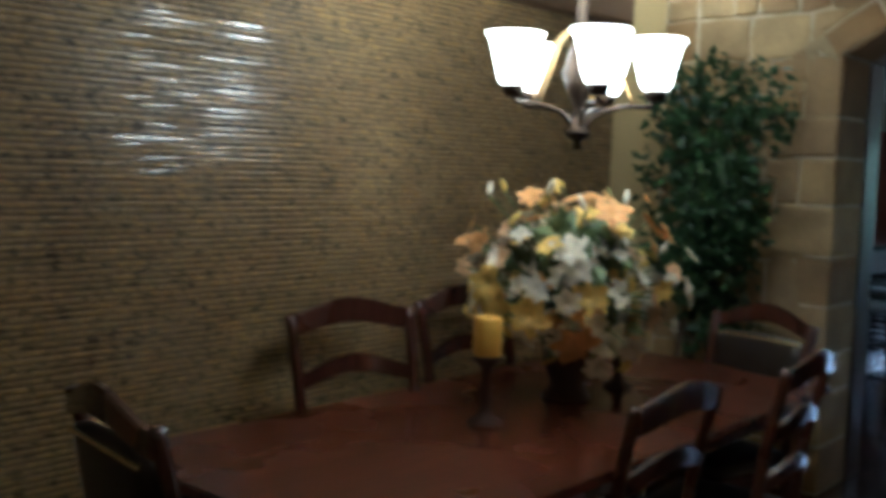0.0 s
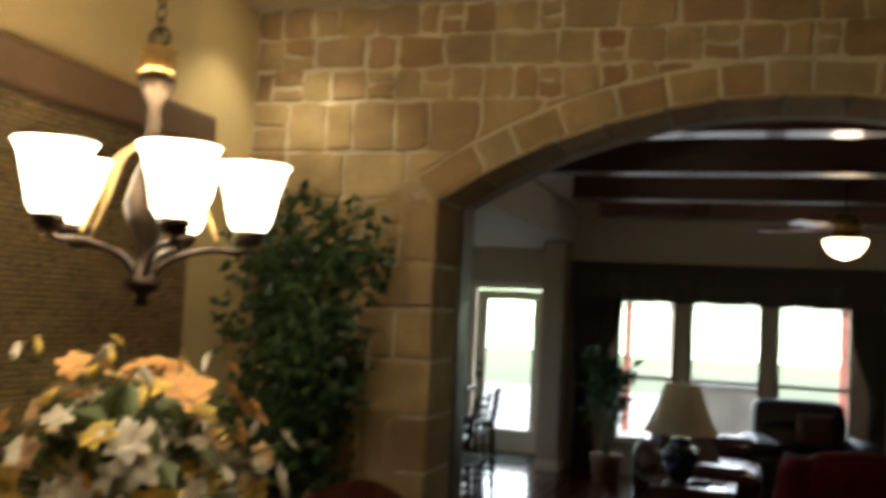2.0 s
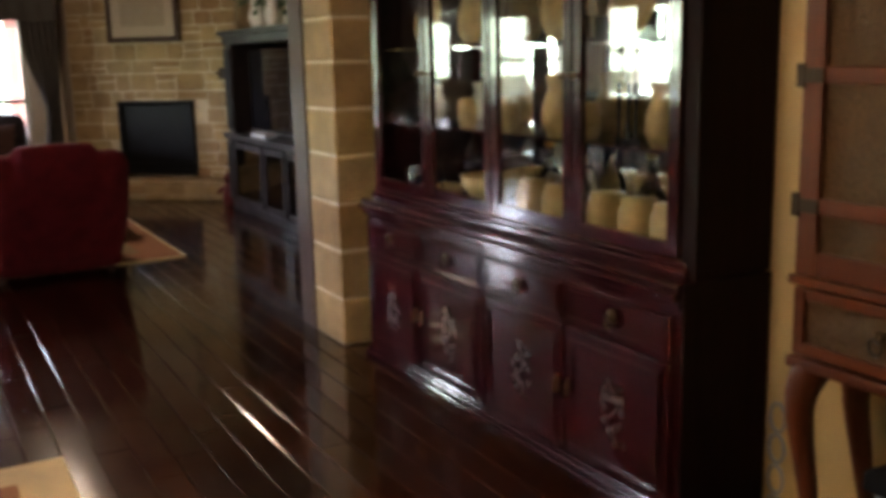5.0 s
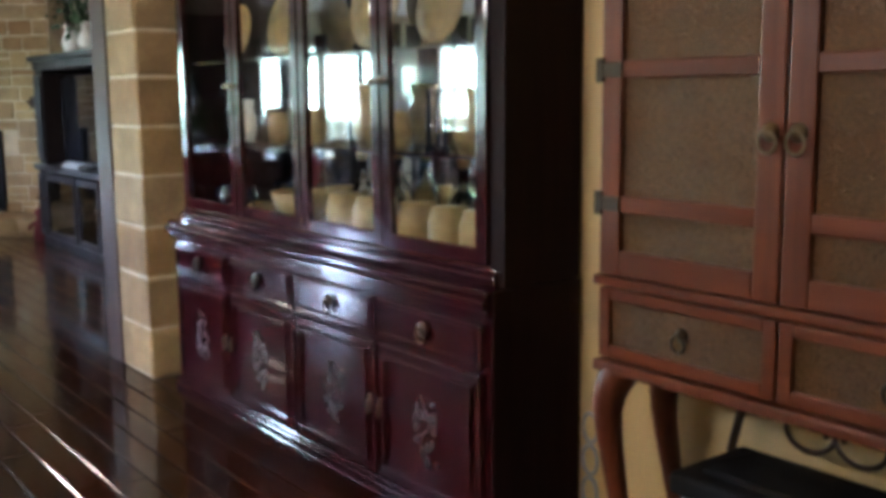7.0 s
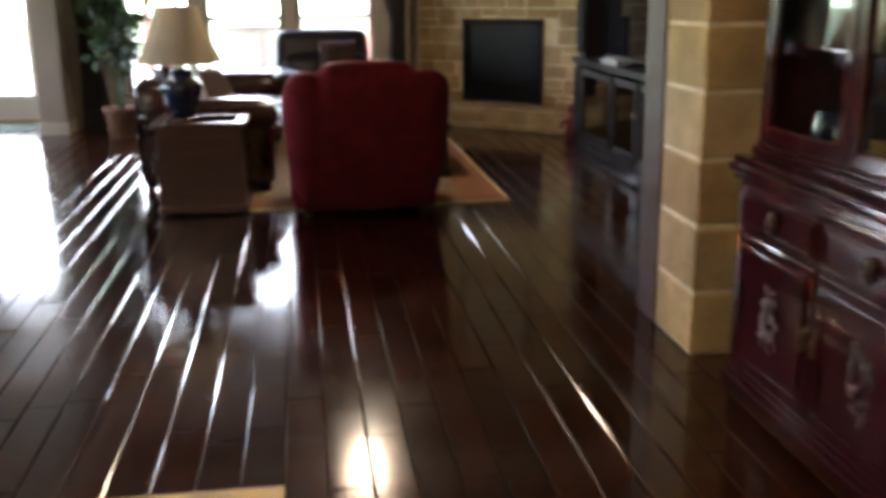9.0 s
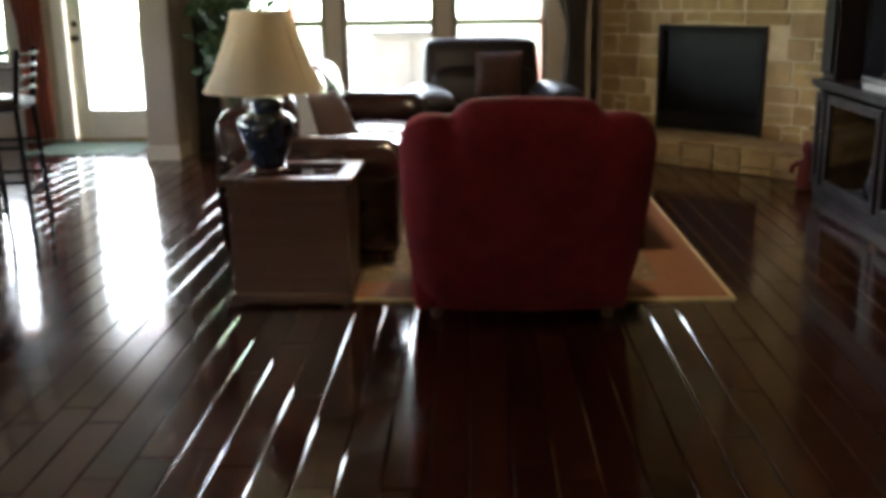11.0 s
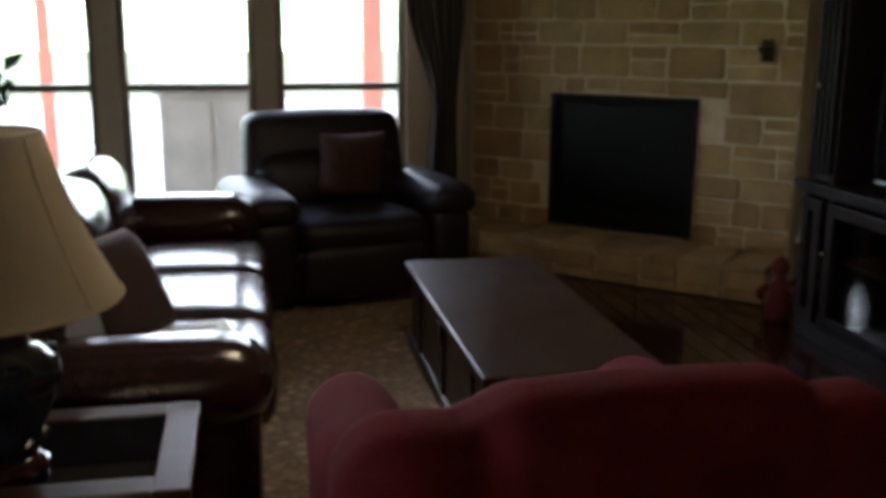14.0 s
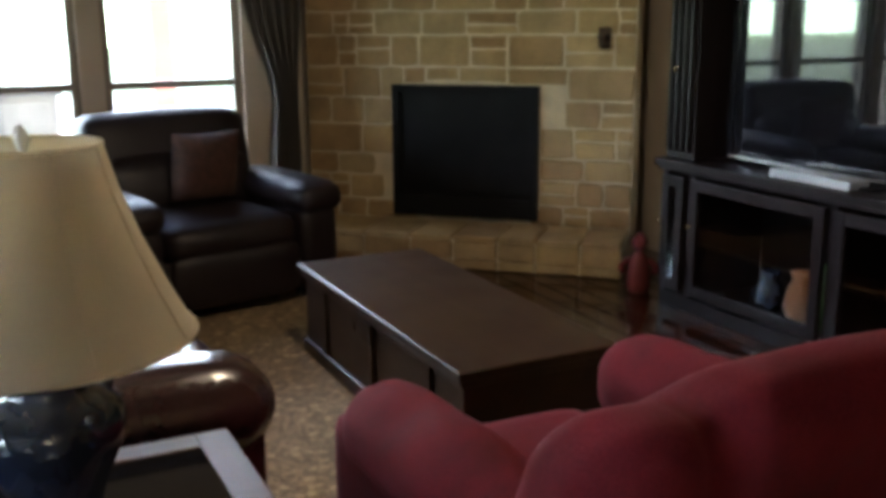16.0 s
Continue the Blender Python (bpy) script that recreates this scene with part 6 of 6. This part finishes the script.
kinds = ["petal_white"] * 11 + ["petal_yellow"] * 6 + ["petal_orange"] * 2 + ["petal_peach"] * 2
for k in range(250):
    a, e = rnd.uniform(0, 2 * math.pi), rnd.uniform(-0.95, 1.45)
    d = Vector((math.cos(a) * math.cos(e), math.sin(a) * math.cos(e), math.sin(e)))
    reach = rnd.uniform(0.5, 0.95) if k % 5 else rnd.uniform(0.95, 1.2)
    p = Vector((d.x * 0.4 * reach, d.y * 0.42 * reach, 0.4 + d.z * (0.32 if d.z > 0 else 0.24) * reach))
    tube(curve_points([(0, 0, 0.24), (p.x * 0.4, p.y * 0.4, 0.3 + 0.4 * (p.z - 0.24)), p], 4), 0.0035, 5, stems)
    mat = "petal_orange" if (p.z > 0.55 and k % 5 == 0) else rnd.choice(kinds)
    part("bloom", bloom(rnd, p, (d + Vector((rnd.uniform(-0.5, 0.5), rnd.uniform(-0.5, 0.5), rnd.uniform(-0.2, 0.5)))).normalized(), rnd.uniform(0.032, 0.06) if k % 6 else rnd.uniform(0.065, 0.085), 6), mat, bouquet, "", True)
for k in range(20):
    a = rnd.uniform(0, 6.28)
    p = Vector((0.3 * math.cos(a) * rnd.uniform(0.5, 1.25), 0.34 * math.sin(a) * rnd.uniform(0.5, 1.25), rnd.uniform(0.5, 0.79)))
    tube(curve_points([(0, 0, 0.24), (p.x * 0.5, p.y * 0.5, 0.55), p], 5), 0.0035, 5, stems)
    part("bud", moved(lathe([(0, 0), (0.008, 0.008), (0.012, 0.026), (0.007, 0.05), (0, 0.062)], 8), Matrix.Translation(p) @ Euler((rnd.uniform(-0.7, 0.7), rnd.uniform(-0.7, 0.7), 0)).to_matrix().to_4x4()), "petal_white" if k % 2 else "petal_yellow", bouquet, "", True)
tagged(part("stem_rest", stems, "leaf_pale", bouquet), kind="stuff")
part("leaves", leaf_cloud(rnd, (0, 0, 0.42), (0.3, 0.34, 0.28), 240, 0.1, 0.28), "leaf_pale", bouquet)

# corner tree
tree = thing("ficus_tree", pose(-0.5, 0.62, 0), "artificial ficus tree in a wicker pot", "plant")
part("pot", lathe([(0, 0), (0.15, 0), (0.19, 0.28), (0.2, 0.31), (0.175, 0.3), (0, 0.27)], 24), "wicker", tree, "woven wicker pot", True)
rnd = random.Random(12)
for k in range(3):
    a = 2.1 * k
    part("trunk", tube(curve_points([(0.03 * math.cos(a), 0.03 * math.sin(a), 0.26), (0.04 * math.cos(a + 2), 0.04 * math.sin(a + 2), 0.7), (0.03 * math.cos(a + 4), 0.03 * math.sin(a + 4), 1.15), (0.12 * math.cos(a + 5), 0.12 * math.sin(a + 5), 1.7)], 6), 0.015, 8, None, list(np.linspace(0.019, 0.007, 19))), "bark", tree, "", True)
bm = bmesh.new()
for k in range(26):
    a, zz = rnd.uniform(0, 6.28), rnd.uniform(1.0, 1.7)
    rr = rnd.uniform(0.2, 0.34)
    tube(curve_points([(0, 0, zz - 0.12), (0.5 * rr * math.cos(a), 0.5 * rr * math.sin(a), zz + 0.06), (rr * math.cos(a), rr * math.sin(a), zz + rnd.uniform(0.0, 0.25))], 4), 0.005, 5, bm)
part("branches", bm, "bark", tree)
inside = lambda p: p.x > -0.36 and p.y < 0.36
part("crown", leaf_cloud(rnd, (0.06, -0.05, 1.62), (0.42, 0.42, 0.55), 3600, 0.06, 0.32, None, inside), "leaf", tree)
part("crown", leaf_cloud(rnd, (0.08, -0.05, 1.05), (0.32, 0.34, 0.4), 1700, 0.06, 0.32, None, inside), "leaf", tree)

# chandelier
CHX, CHY, CHZ, CHS = 0.11, -1.315, 0.247, 0.845
TOPZ = (HD - CHZ) / CHS
chan = thing("chandelier", pose(CHX, CHY, CHZ) @ Matrix.Scale(CHS, 4), "bronze five-light chandelier with lit frosted bell shades", "chandelier")
part("column", lathe([(0.0, 1.66), (0.02, 1.665), (0.012, 1.69), (0.045, 1.71), (0.05, 1.725), (0.025, 1.75), (0.022, 1.82), (0.045, 1.87), (0.062, 1.93), (0.045, 2.0), (0.022, 2.06), (0.018, 2.2), (0.035, 2.23), (0.05, 2.26), (0.05, 2.275), (0.02, 2.285), (0.006, 2.29)], 24), "iron", chan, "", True)
part("collar", lathe([(0.045, 2.285), (0.052, 2.29), (0.052, 2.32), (0.04, 2.33), (0.055, 2.345), (0.05, 2.355), (0, 2.36)], 20), "brass", chan, "polished bronze collar", True)
bm = bmesh.new()
zc = 2.37
k = 0
while zc < TOPZ - 0.06:
    ax = k % 2
    tube([(0.013 * math.cos(t) * (1 - ax), 0.013 * math.cos(t) * ax, zc + 0.024 * math.sin(t) + 0.012) for t in np.linspace(0, 2 * math.pi, 13)], 0.0035, 5, bm)
    zc += 0.036
    k += 1
part("chain", bm, "iron", chan, "", True)
part("loop", tube([(0.03 * math.cos(t), 0, 2.385 + 0.03 * math.sin(t)) for t in np.linspace(0, 2 * math.pi, 17)], 0.005, 6), "iron", chan, "", True)
part("ceiling_canopy", lathe([(0.0, TOPZ - 0.07), (0.02, TOPZ - 0.065), (0.06, TOPZ - 0.03), (0.065, TOPZ)], 20), "iron", chan, "", True)
for k in range(5):
    a = radians(-42 + 72 * k)
    ca, sa = math.cos(a), math.sin(a)
    R = 0.27
    arm = part("arm", tube(curve_points([(0.02 * ca, 0.02 * sa, 1.735), (0.07 * ca, 0.07 * sa, 1.79), (0.17 * ca, 0.17 * sa, 1.82), (0.25 * ca, 0.25 * sa, 1.82), (R * ca, R * sa, 1.845)], 6), 0.009, 8), "iron", chan, "curved bronze arm", True)
    part("arm_scroll", tube(curve_points([(0.03 * ca, 0.03 * sa, 2.1), (0.1 * ca, 0.1 * sa, 2.05), (0.14 * ca, 0.14 * sa, 1.95), (0.19 * ca, 0.19 * sa, 1.83)], 6), 0.006, 7), "brass", arm, "", True)
    part("socket", lathe([(0.0, 1.835), (0.028, 1.84), (0.04, 1.862), (0.04, 1.884), (0.0, 1.888)], 16, (R * ca, R * sa)), "iron", arm, "", True)
    part("shade", lathe([(0.042, 1.88), (0.055, 1.9), (0.068, 1.96), (0.086, 2.03), (0.102, 2.058), (0.098, 2.058), (0.082, 2.03), (0.064, 1.96), (0.05, 1.905), (0.0, 1.893)], 28, (R * ca, R * sa)), "lit_shade", arm, "glowing frosted bell shade", True)
    lamp("chandelier_bulb", "POINT", pose(CHX + CHS * R * ca, CHY + CHS * R * sa, CHZ + CHS * 2.085), 3.4, WARM, size=0.05)

can = thing("recessed_light", pose(-0.58, 0.68, HD), "lit recessed ceiling light with a pale ring", "light")
part("trim_ring", lathe([(0.06, -0.004), (0.085, -0.008), (0.09, 0.0), (0.06, 0.0)], 28), "white_paint", can, "", True)
part("bulb", lathe([(0.0, -0.012), (0.04, -0.008), (0.06, -0.003), (0.0, -0.002)], 24), "lit_can", can, "", True)
lamp("recessed_bulb", "SPOT", look((-0.58, 0.68, HD - 0.03), (-0.58, 0.68, 0)), 14, WARM, size=0.05, cone=radians(110))

# ---------------------------------------------------------------- stones, boards: the small pieces
def stone_bm(poly, back, front, rnd, axis_map):
    """One dressed stone: an uneven outline, pushed out, with a worn rounded face."""
    cx_ = sum(p[0] for p in poly) / len(poly)
    cz_ = sum(p[1] for p in poly) / len(poly)
    verts, faces = [], []
    n = len(poly)
    for k, (shrink, d) in enumerate(((0.0, back), (0.0, back + (front - back) * 0.5), (0.008, front))):
        for x, z_ in poly:
            v = Vector((x - cx_, z_ - cz_))
            L = max(v.length, 1e-4)
            v *= max(0.2, (L - shrink) / L)
            verts.append(axis_map(cx_ + v.x, cz_ + v.y, d + (rnd.uniform(-0.003, 0.003) if k == 2 else 0)))
    for k in range(2):
        for i in range(n):
            j = (i + 1) % n
            faces.append((k * n + i, k * n + j, (k + 1) * n + j, (k + 1) * n + i))
    faces.append(tuple(2 * n + i for i in range(n)))
    return verts, faces


def outline_of(x0, x1, z0, z1, rnd, j=0.016, gap=0.008):
    x0, x1, z0, z1 = x0 + gap, x1 - gap, z0 + gap, z1 - gap
    c = min(0.012, (x1 - x0) * 0.1, (z1 - z0) * 0.1)
    pts = [(x0 + c, z0), ((x0 + x1) / 2, z0), (x1 - c, z0), (x1, z0 + c), (x1, (z0 + z1) / 2), (x1, z1 - c), (x1 - c, z1), ((x0 + x1) / 2, z1), (x0 + c, z1), (x0, z1 - c), (x0, (z0 + z1) / 2), (x0, z0 + c)]
    return [(x + rnd.uniform(-j, j) * 0.6, z_ + rnd.uniform(-j, j) * 0.6) for x, z_ in pts]


def courses(x0, x1, z0, z1, rnd, hmin, hmax, wmin, wmax):
    """Rubble courses: tall bands, some stones split in two or three."""
    out, z_ = [], z0
    while z_ < z1 - 0.02:
        h = min(rnd.uniform(hmin, hmax), z1 - z_)
        if z1 - (z_ + h) < hmin * 0.5:
            h = z1 - z_
        x = x0 + 0.0
        while x < x1 - 0.01:
            w = min(rnd.uniform(wmin, wmax), x1 - x)
            if x1 - (x + w) < wmin * 0.5:
                w = x1 - x
            kind = rnd.random()
            if h > hmin * 1.15 and kind < 0.28:
                m = h * rnd.uniform(0.38, 0.62)
                out += [(x, x + w, z_, z_ + m), (x, x + w, z_ + m, z_ + h)]
            elif w > wmin * 1.7 and kind < 0.5:
                m, q = w * rnd.uniform(0.35, 0.65), h * rnd.uniform(0.4, 0.6)
                out += [(x, x + m, z_, z_ + h), (x + m, x + w, z_, z_ + q), (x + m, x + w, z_ + q, z_ + h)]
            else:
                out.append((x, x + w, z_, z_ + h))
            x += w
        z_ += h
    return out


def add_stones(parent, shapes, material, limit=300, first=lambda s: 0):
    """The first ones become parts, the others one joined part."""
    shapes = sorted(shapes, key=first)
    rest_v, rest_f = [], []
    for k, (verts, faces) in enumerate(shapes):
        if k < limit:
            me = bpy.data.meshes.new("stone")
            me.from_pydata(verts, [], faces)
            me.materials.append(M[material])
            o = new("stone", me)
            o.parent = parent
        else:
            b = len(rest_v)
            rest_v += verts
            rest_f += [tuple(b + i for i in f) for f in faces]
    if rest_v:
        me = bpy.data.meshes.new("stone_rest")
        me.from_pydata(rest_v, [], rest_f)
        me.materials.append(M[material])
        o = new("stone_rest", me)
        o.parent = parent
        tagged(o, kind="stuff")


rnd = random.Random(77)
RING = 0.14
shapes = []
face_map = lambda x, z_, d: (x, AY - d, z_)
wall_rects = courses(LX, RX, 0.0, HD, rnd, 0.15, 0.26, 0.12, 0.34)
for x0, x1, z0, z1 in wall_rects:
    poly = outline_of(x0, x1, z0, z1, rnd)
    inside_n, pts = 0, []
    for x, z_ in poly:
        d = math.hypot(x - CX, z_ - CZ)
        if OX0 - 0.005 < x < OX1 + 0.005 and z_ < SPRING:
            inside_n += 1
            x = OX0 - 0.006 if x < CX else OX1 + 0.006
        elif d < RAD + RING and z_ > SPRING - 0.25 and OX0 - 0.12 < x < OX1 + 0.12:
            inside_n += 1
            k = (RAD + RING + 0.008) / d
            x, z_ = CX + (x - CX) * k, CZ + (z_ - CZ) * k
        pts.append((x, z_))
    if inside_n >= len(poly) - 2:
        continue
    xs, zs = [p[0] for p in pts], [p[1] for p in pts]
    if max(xs) - min(xs) < 0.04 or max(zs) - min(zs) < 0.04:
        continue
    if min(xs) > OX1 - 0.02 and max(zs) < SPRING or max(xs) < OX0 + 0.02 and max(zs) < SPRING and min(xs) > OX0 - 0.3:
        continue
    shapes.append(stone_bm(pts, -0.002, rnd.uniform(0.006, 0.012), rnd, face_map))
# ring of stones over the arch, through the depth of the wall
amax = math.asin(half / RAD)
a = -amax - 0.01
while a < amax:
    b = min(a + rnd.uniform(0.045, 0.11), amax + 0.01)
    g = 0.0035
    q = []
    for t, rr in ((a + g, RAD + 0.004), ((a + b) / 2, RAD + 0.004), (b - g, RAD + 0.004), (b - g, RAD + RING - 0.008), ((a + b) / 2, RAD + RING - rnd.uniform(0, 0.02)), (a + g, RAD + RING - 0.008)):
        q.append((CX + rr * math.sin(t), CZ + rr * math.cos(t)))
    shapes.append(stone_bm(q, -0.002, rnd.uniform(0.006, 0.012), rnd, face_map))
    a = b
# soffit stones under the arch
a = -amax + 0.004
while a < amax - 0.01:
    b = min(a + rnd.uniform(0.06, 0.1), amax - 0.004)
    sof = lambda u, v, d: (CX + (RAD - d) * math.sin(u), v, CZ + (RAD - d) * math.cos(u))
    q = [(a + 0.003, AY + 0.004), (b - 0.003, AY + 0.004), (b - 0.003, AY2 - 0.004), (a + 0.003, AY2 - 0.004)]
    verts, faces = [], []
    for dd in (-0.002, 0.012):
        verts += [sof(u, v, dd) for u, v in q]
    faces = [(4, 5, 6, 7)] + [(i, (i + 1) % 4, 4 + (i + 1) % 4, 4 + i) for i in range(4)]
    shapes.append((verts, faces))
    a = b
add_stones(wall_arch, shapes, "stone", 300, lambda s: abs(s[0][0][0] - 1.6))

# corner blocks of the two jambs, proud of both faces
for jx, s in ((OX0, -1), (OX1, 1)):
    z_ = 0.0
    k = 0
    while z_ < SPRING - 0.05:
        h = min(rnd.uniform(0.19, 0.27), SPRING - z_)
        if SPRING - z_ - h < 0.1:
            h = SPRING - z_
        w = 0.3 if s < 0 else RX - OX1 - 0.002
        splits = [0, w] if k % 2 else [0, w * 0.58, w]
        for u, v in zip(splits, splits[1:]):
            x0, x1 = sorted((jx + s * (u + 0.006 if u else -0.008), jx + s * (v - 0.006)))
            bm = boxes((x0, AY - rnd.uniform(0.008, 0.014), z_ + 0.007, x1, AY2 - 0.004 if not u else AY + 0.1, z_ + h - 0.007), bevel=0.012, segments=2)
            for vert in bm.verts:
                vert.co += Vector((rnd.uniform(-0.002, 0.002), rnd.uniform(-0.002, 0.002), rnd.uniform(-0.003, 0.003)))
            part("stone", bm, "stone", wall_arch)
        z_ += h
        k += 1
    x0, x1 = sorted((jx - s * 0.012, jx + s * 0.01))
    structure("trim", boxes((x0, AY2 + 0.004, 0, x1, AY3 + 0.02, SPRING), bevel=0.003), "casing", "dark wooden casing on the living side of the arch", "trim")

# chimney and hearth stones
rnd = random.Random(91)
shapes = []
cm = lambda x, z_, d: tuple(CHM @ Vector((x, 0.03 - d, z_)))
for x0, x1, z0, z1 in courses(0, CLEN, 0.19, HL, rnd, 0.12, 0.2, 0.16, 0.38):
    poly = outline_of(x0, x1, z0, z1, rnd, 0.008)
    cut = []
    for x, z_ in poly:
        if F0 - 0.012 < x < F1 + 0.012 and FZ0 - 0.012 < z_ < FZ1 + 0.012:
            opts = [(x - F0 + 0.012, (F0 - 0.012, z_)), (F1 + 0.012 - x, (F1 + 0.012, z_)), (z_ - FZ0 + 0.012, (x, FZ0 - 0.012)), (FZ1 + 0.012 - z_, (x, FZ1 + 0.012))]
            mx, mz = (x0 + x1) / 2, (z0 + z1) / 2
            if F0 < mx < F1 and FZ0 < mz < FZ1:
                cut = None
                break
            x, z_ = min(opts)[1]
        cut.append((x, z_))
    if not cut:
        continue
    shapes.append(stone_bm(cut, -0.002, rnd.uniform(0.008, 0.016), rnd, cm))
add_stones(chimney, shapes, "stone", 300, lambda s: s[0][0][2])
x = 0.1
while x < CLEN - 0.05:
    w = min(rnd.uniform(0.17, 0.3), CLEN - x)
    for y0, y1, z0, z1 in ((-0.425, -0.36, 0.0, 0.06), (-0.425, -0.36, 0.06, 0.165), (-0.43, 0.0, 0.165, 0.205)):
        part("stone", moved(boxes((x + 0.005, y0, z0 + 0.003, x + w - 0.005, y1, z1 - 0.002), bevel=0.007, segments=1), CHM.inverted() @ CHM), "stone", hearth)
    x += w

# floor boards
rnd = random.Random(55)
floor = thing("floor", pose(0, 0, 0), "dark glossy hand-scraped hardwood floor", "floor", "", "structure")
boards = []
W = 0.125
x = NX
while x < TX:
    y0, y1 = (BY, NY) if LX - 0.1 < x < RX + 0.1 else (AY3 - 0.2, NY)
    y = y0 - rnd.uniform(0, 1.0)
    while y < y1:
        L = rnd.uniform(0.5, 1.5)
        a, b = max(y, y0), min(y + L, y1)
        if b - a > 0.05:
            boards.append((x, a, b))
        y += L
    x += W
cache = {}


def board_data(L):
    """A board with eased edges and a faintly hollowed face, in a few shared lengths."""
    key = round(L, 2)
    if key not in cache:
        w, e, g = W / 2, 0.0052, 0.001
        L2 = key / 2 - g
        w -= g
        verts = [(-w, -L2, -0.012), (w, -L2, -0.012), (w, L2, -0.012), (-w, L2, -0.012)]
        verts += [(-w, -L2, -0.0022), (w, -L2, -0.0022), (w, L2, -0.0022), (-w, L2, -0.0022)]
        verts += [(-w + e, -L2 + e, 0), (0, -L2 + e, -0.0001), (w - e, -L2 + e, 0), (w - e, L2 - e, 0), (0, L2 - e, -0.0001), (-w + e, L2 - e, 0)]
        faces = [(0, 1, 5, 4), (1, 2, 6, 5), (2, 3, 7, 6), (3, 0, 4, 7), (4, 5, 10, 9, 8), (5, 6, 11, 10), (6, 7, 13, 12, 11), (7, 4, 8, 13), (8, 9, 12, 13), (9, 10, 11, 12)]
        me = bpy.data.meshes.new("board")
        me.from_pydata(verts, [], faces)
        me.materials.append(M["floor"])
        cache[key] = (me, verts, faces)
    return cache[key]


near = [b for b in boards if 0.2 < b[0] < 2.7 and -1.5 < (b[1] + b[2]) / 2 < 4.2 or -1.6 < b[0] <= 0.2 and 1.5 < (b[1] + b[2]) / 2 < 6.5][:300]
chosen = set(near)
rv, rf = [], []
for b in boards:
    me, verts, faces = board_data(b[2] - b[1])
    c = (b[0] + W / 2, (b[1] + b[2]) / 2, rnd.uniform(-0.0006, 0.0006))
    if b in chosen:
        o = new("board", me)
        o.parent = floor
        o.location = c
        o.rotation_euler = (rnd.uniform(-0.0006, 0.0006), rnd.uniform(-0.0022, 0.0022), 0)
    else:
        k = len(rv)
        t = rnd.uniform(-0.0022, 0.0022)
        rv += [(p[0] + c[0], p[1] + c[1], p[2] + c[2] + p[0] * t) for p in verts]
        rf += [tuple(k + i for i in f) for f in faces]
me = bpy.data.meshes.new("board_rest")
me.from_pydata(rv, [], rf)
me.materials.append(M["floor"])
o = new("board_rest", me)
o.parent = floor
tagged(o, kind="stuff")
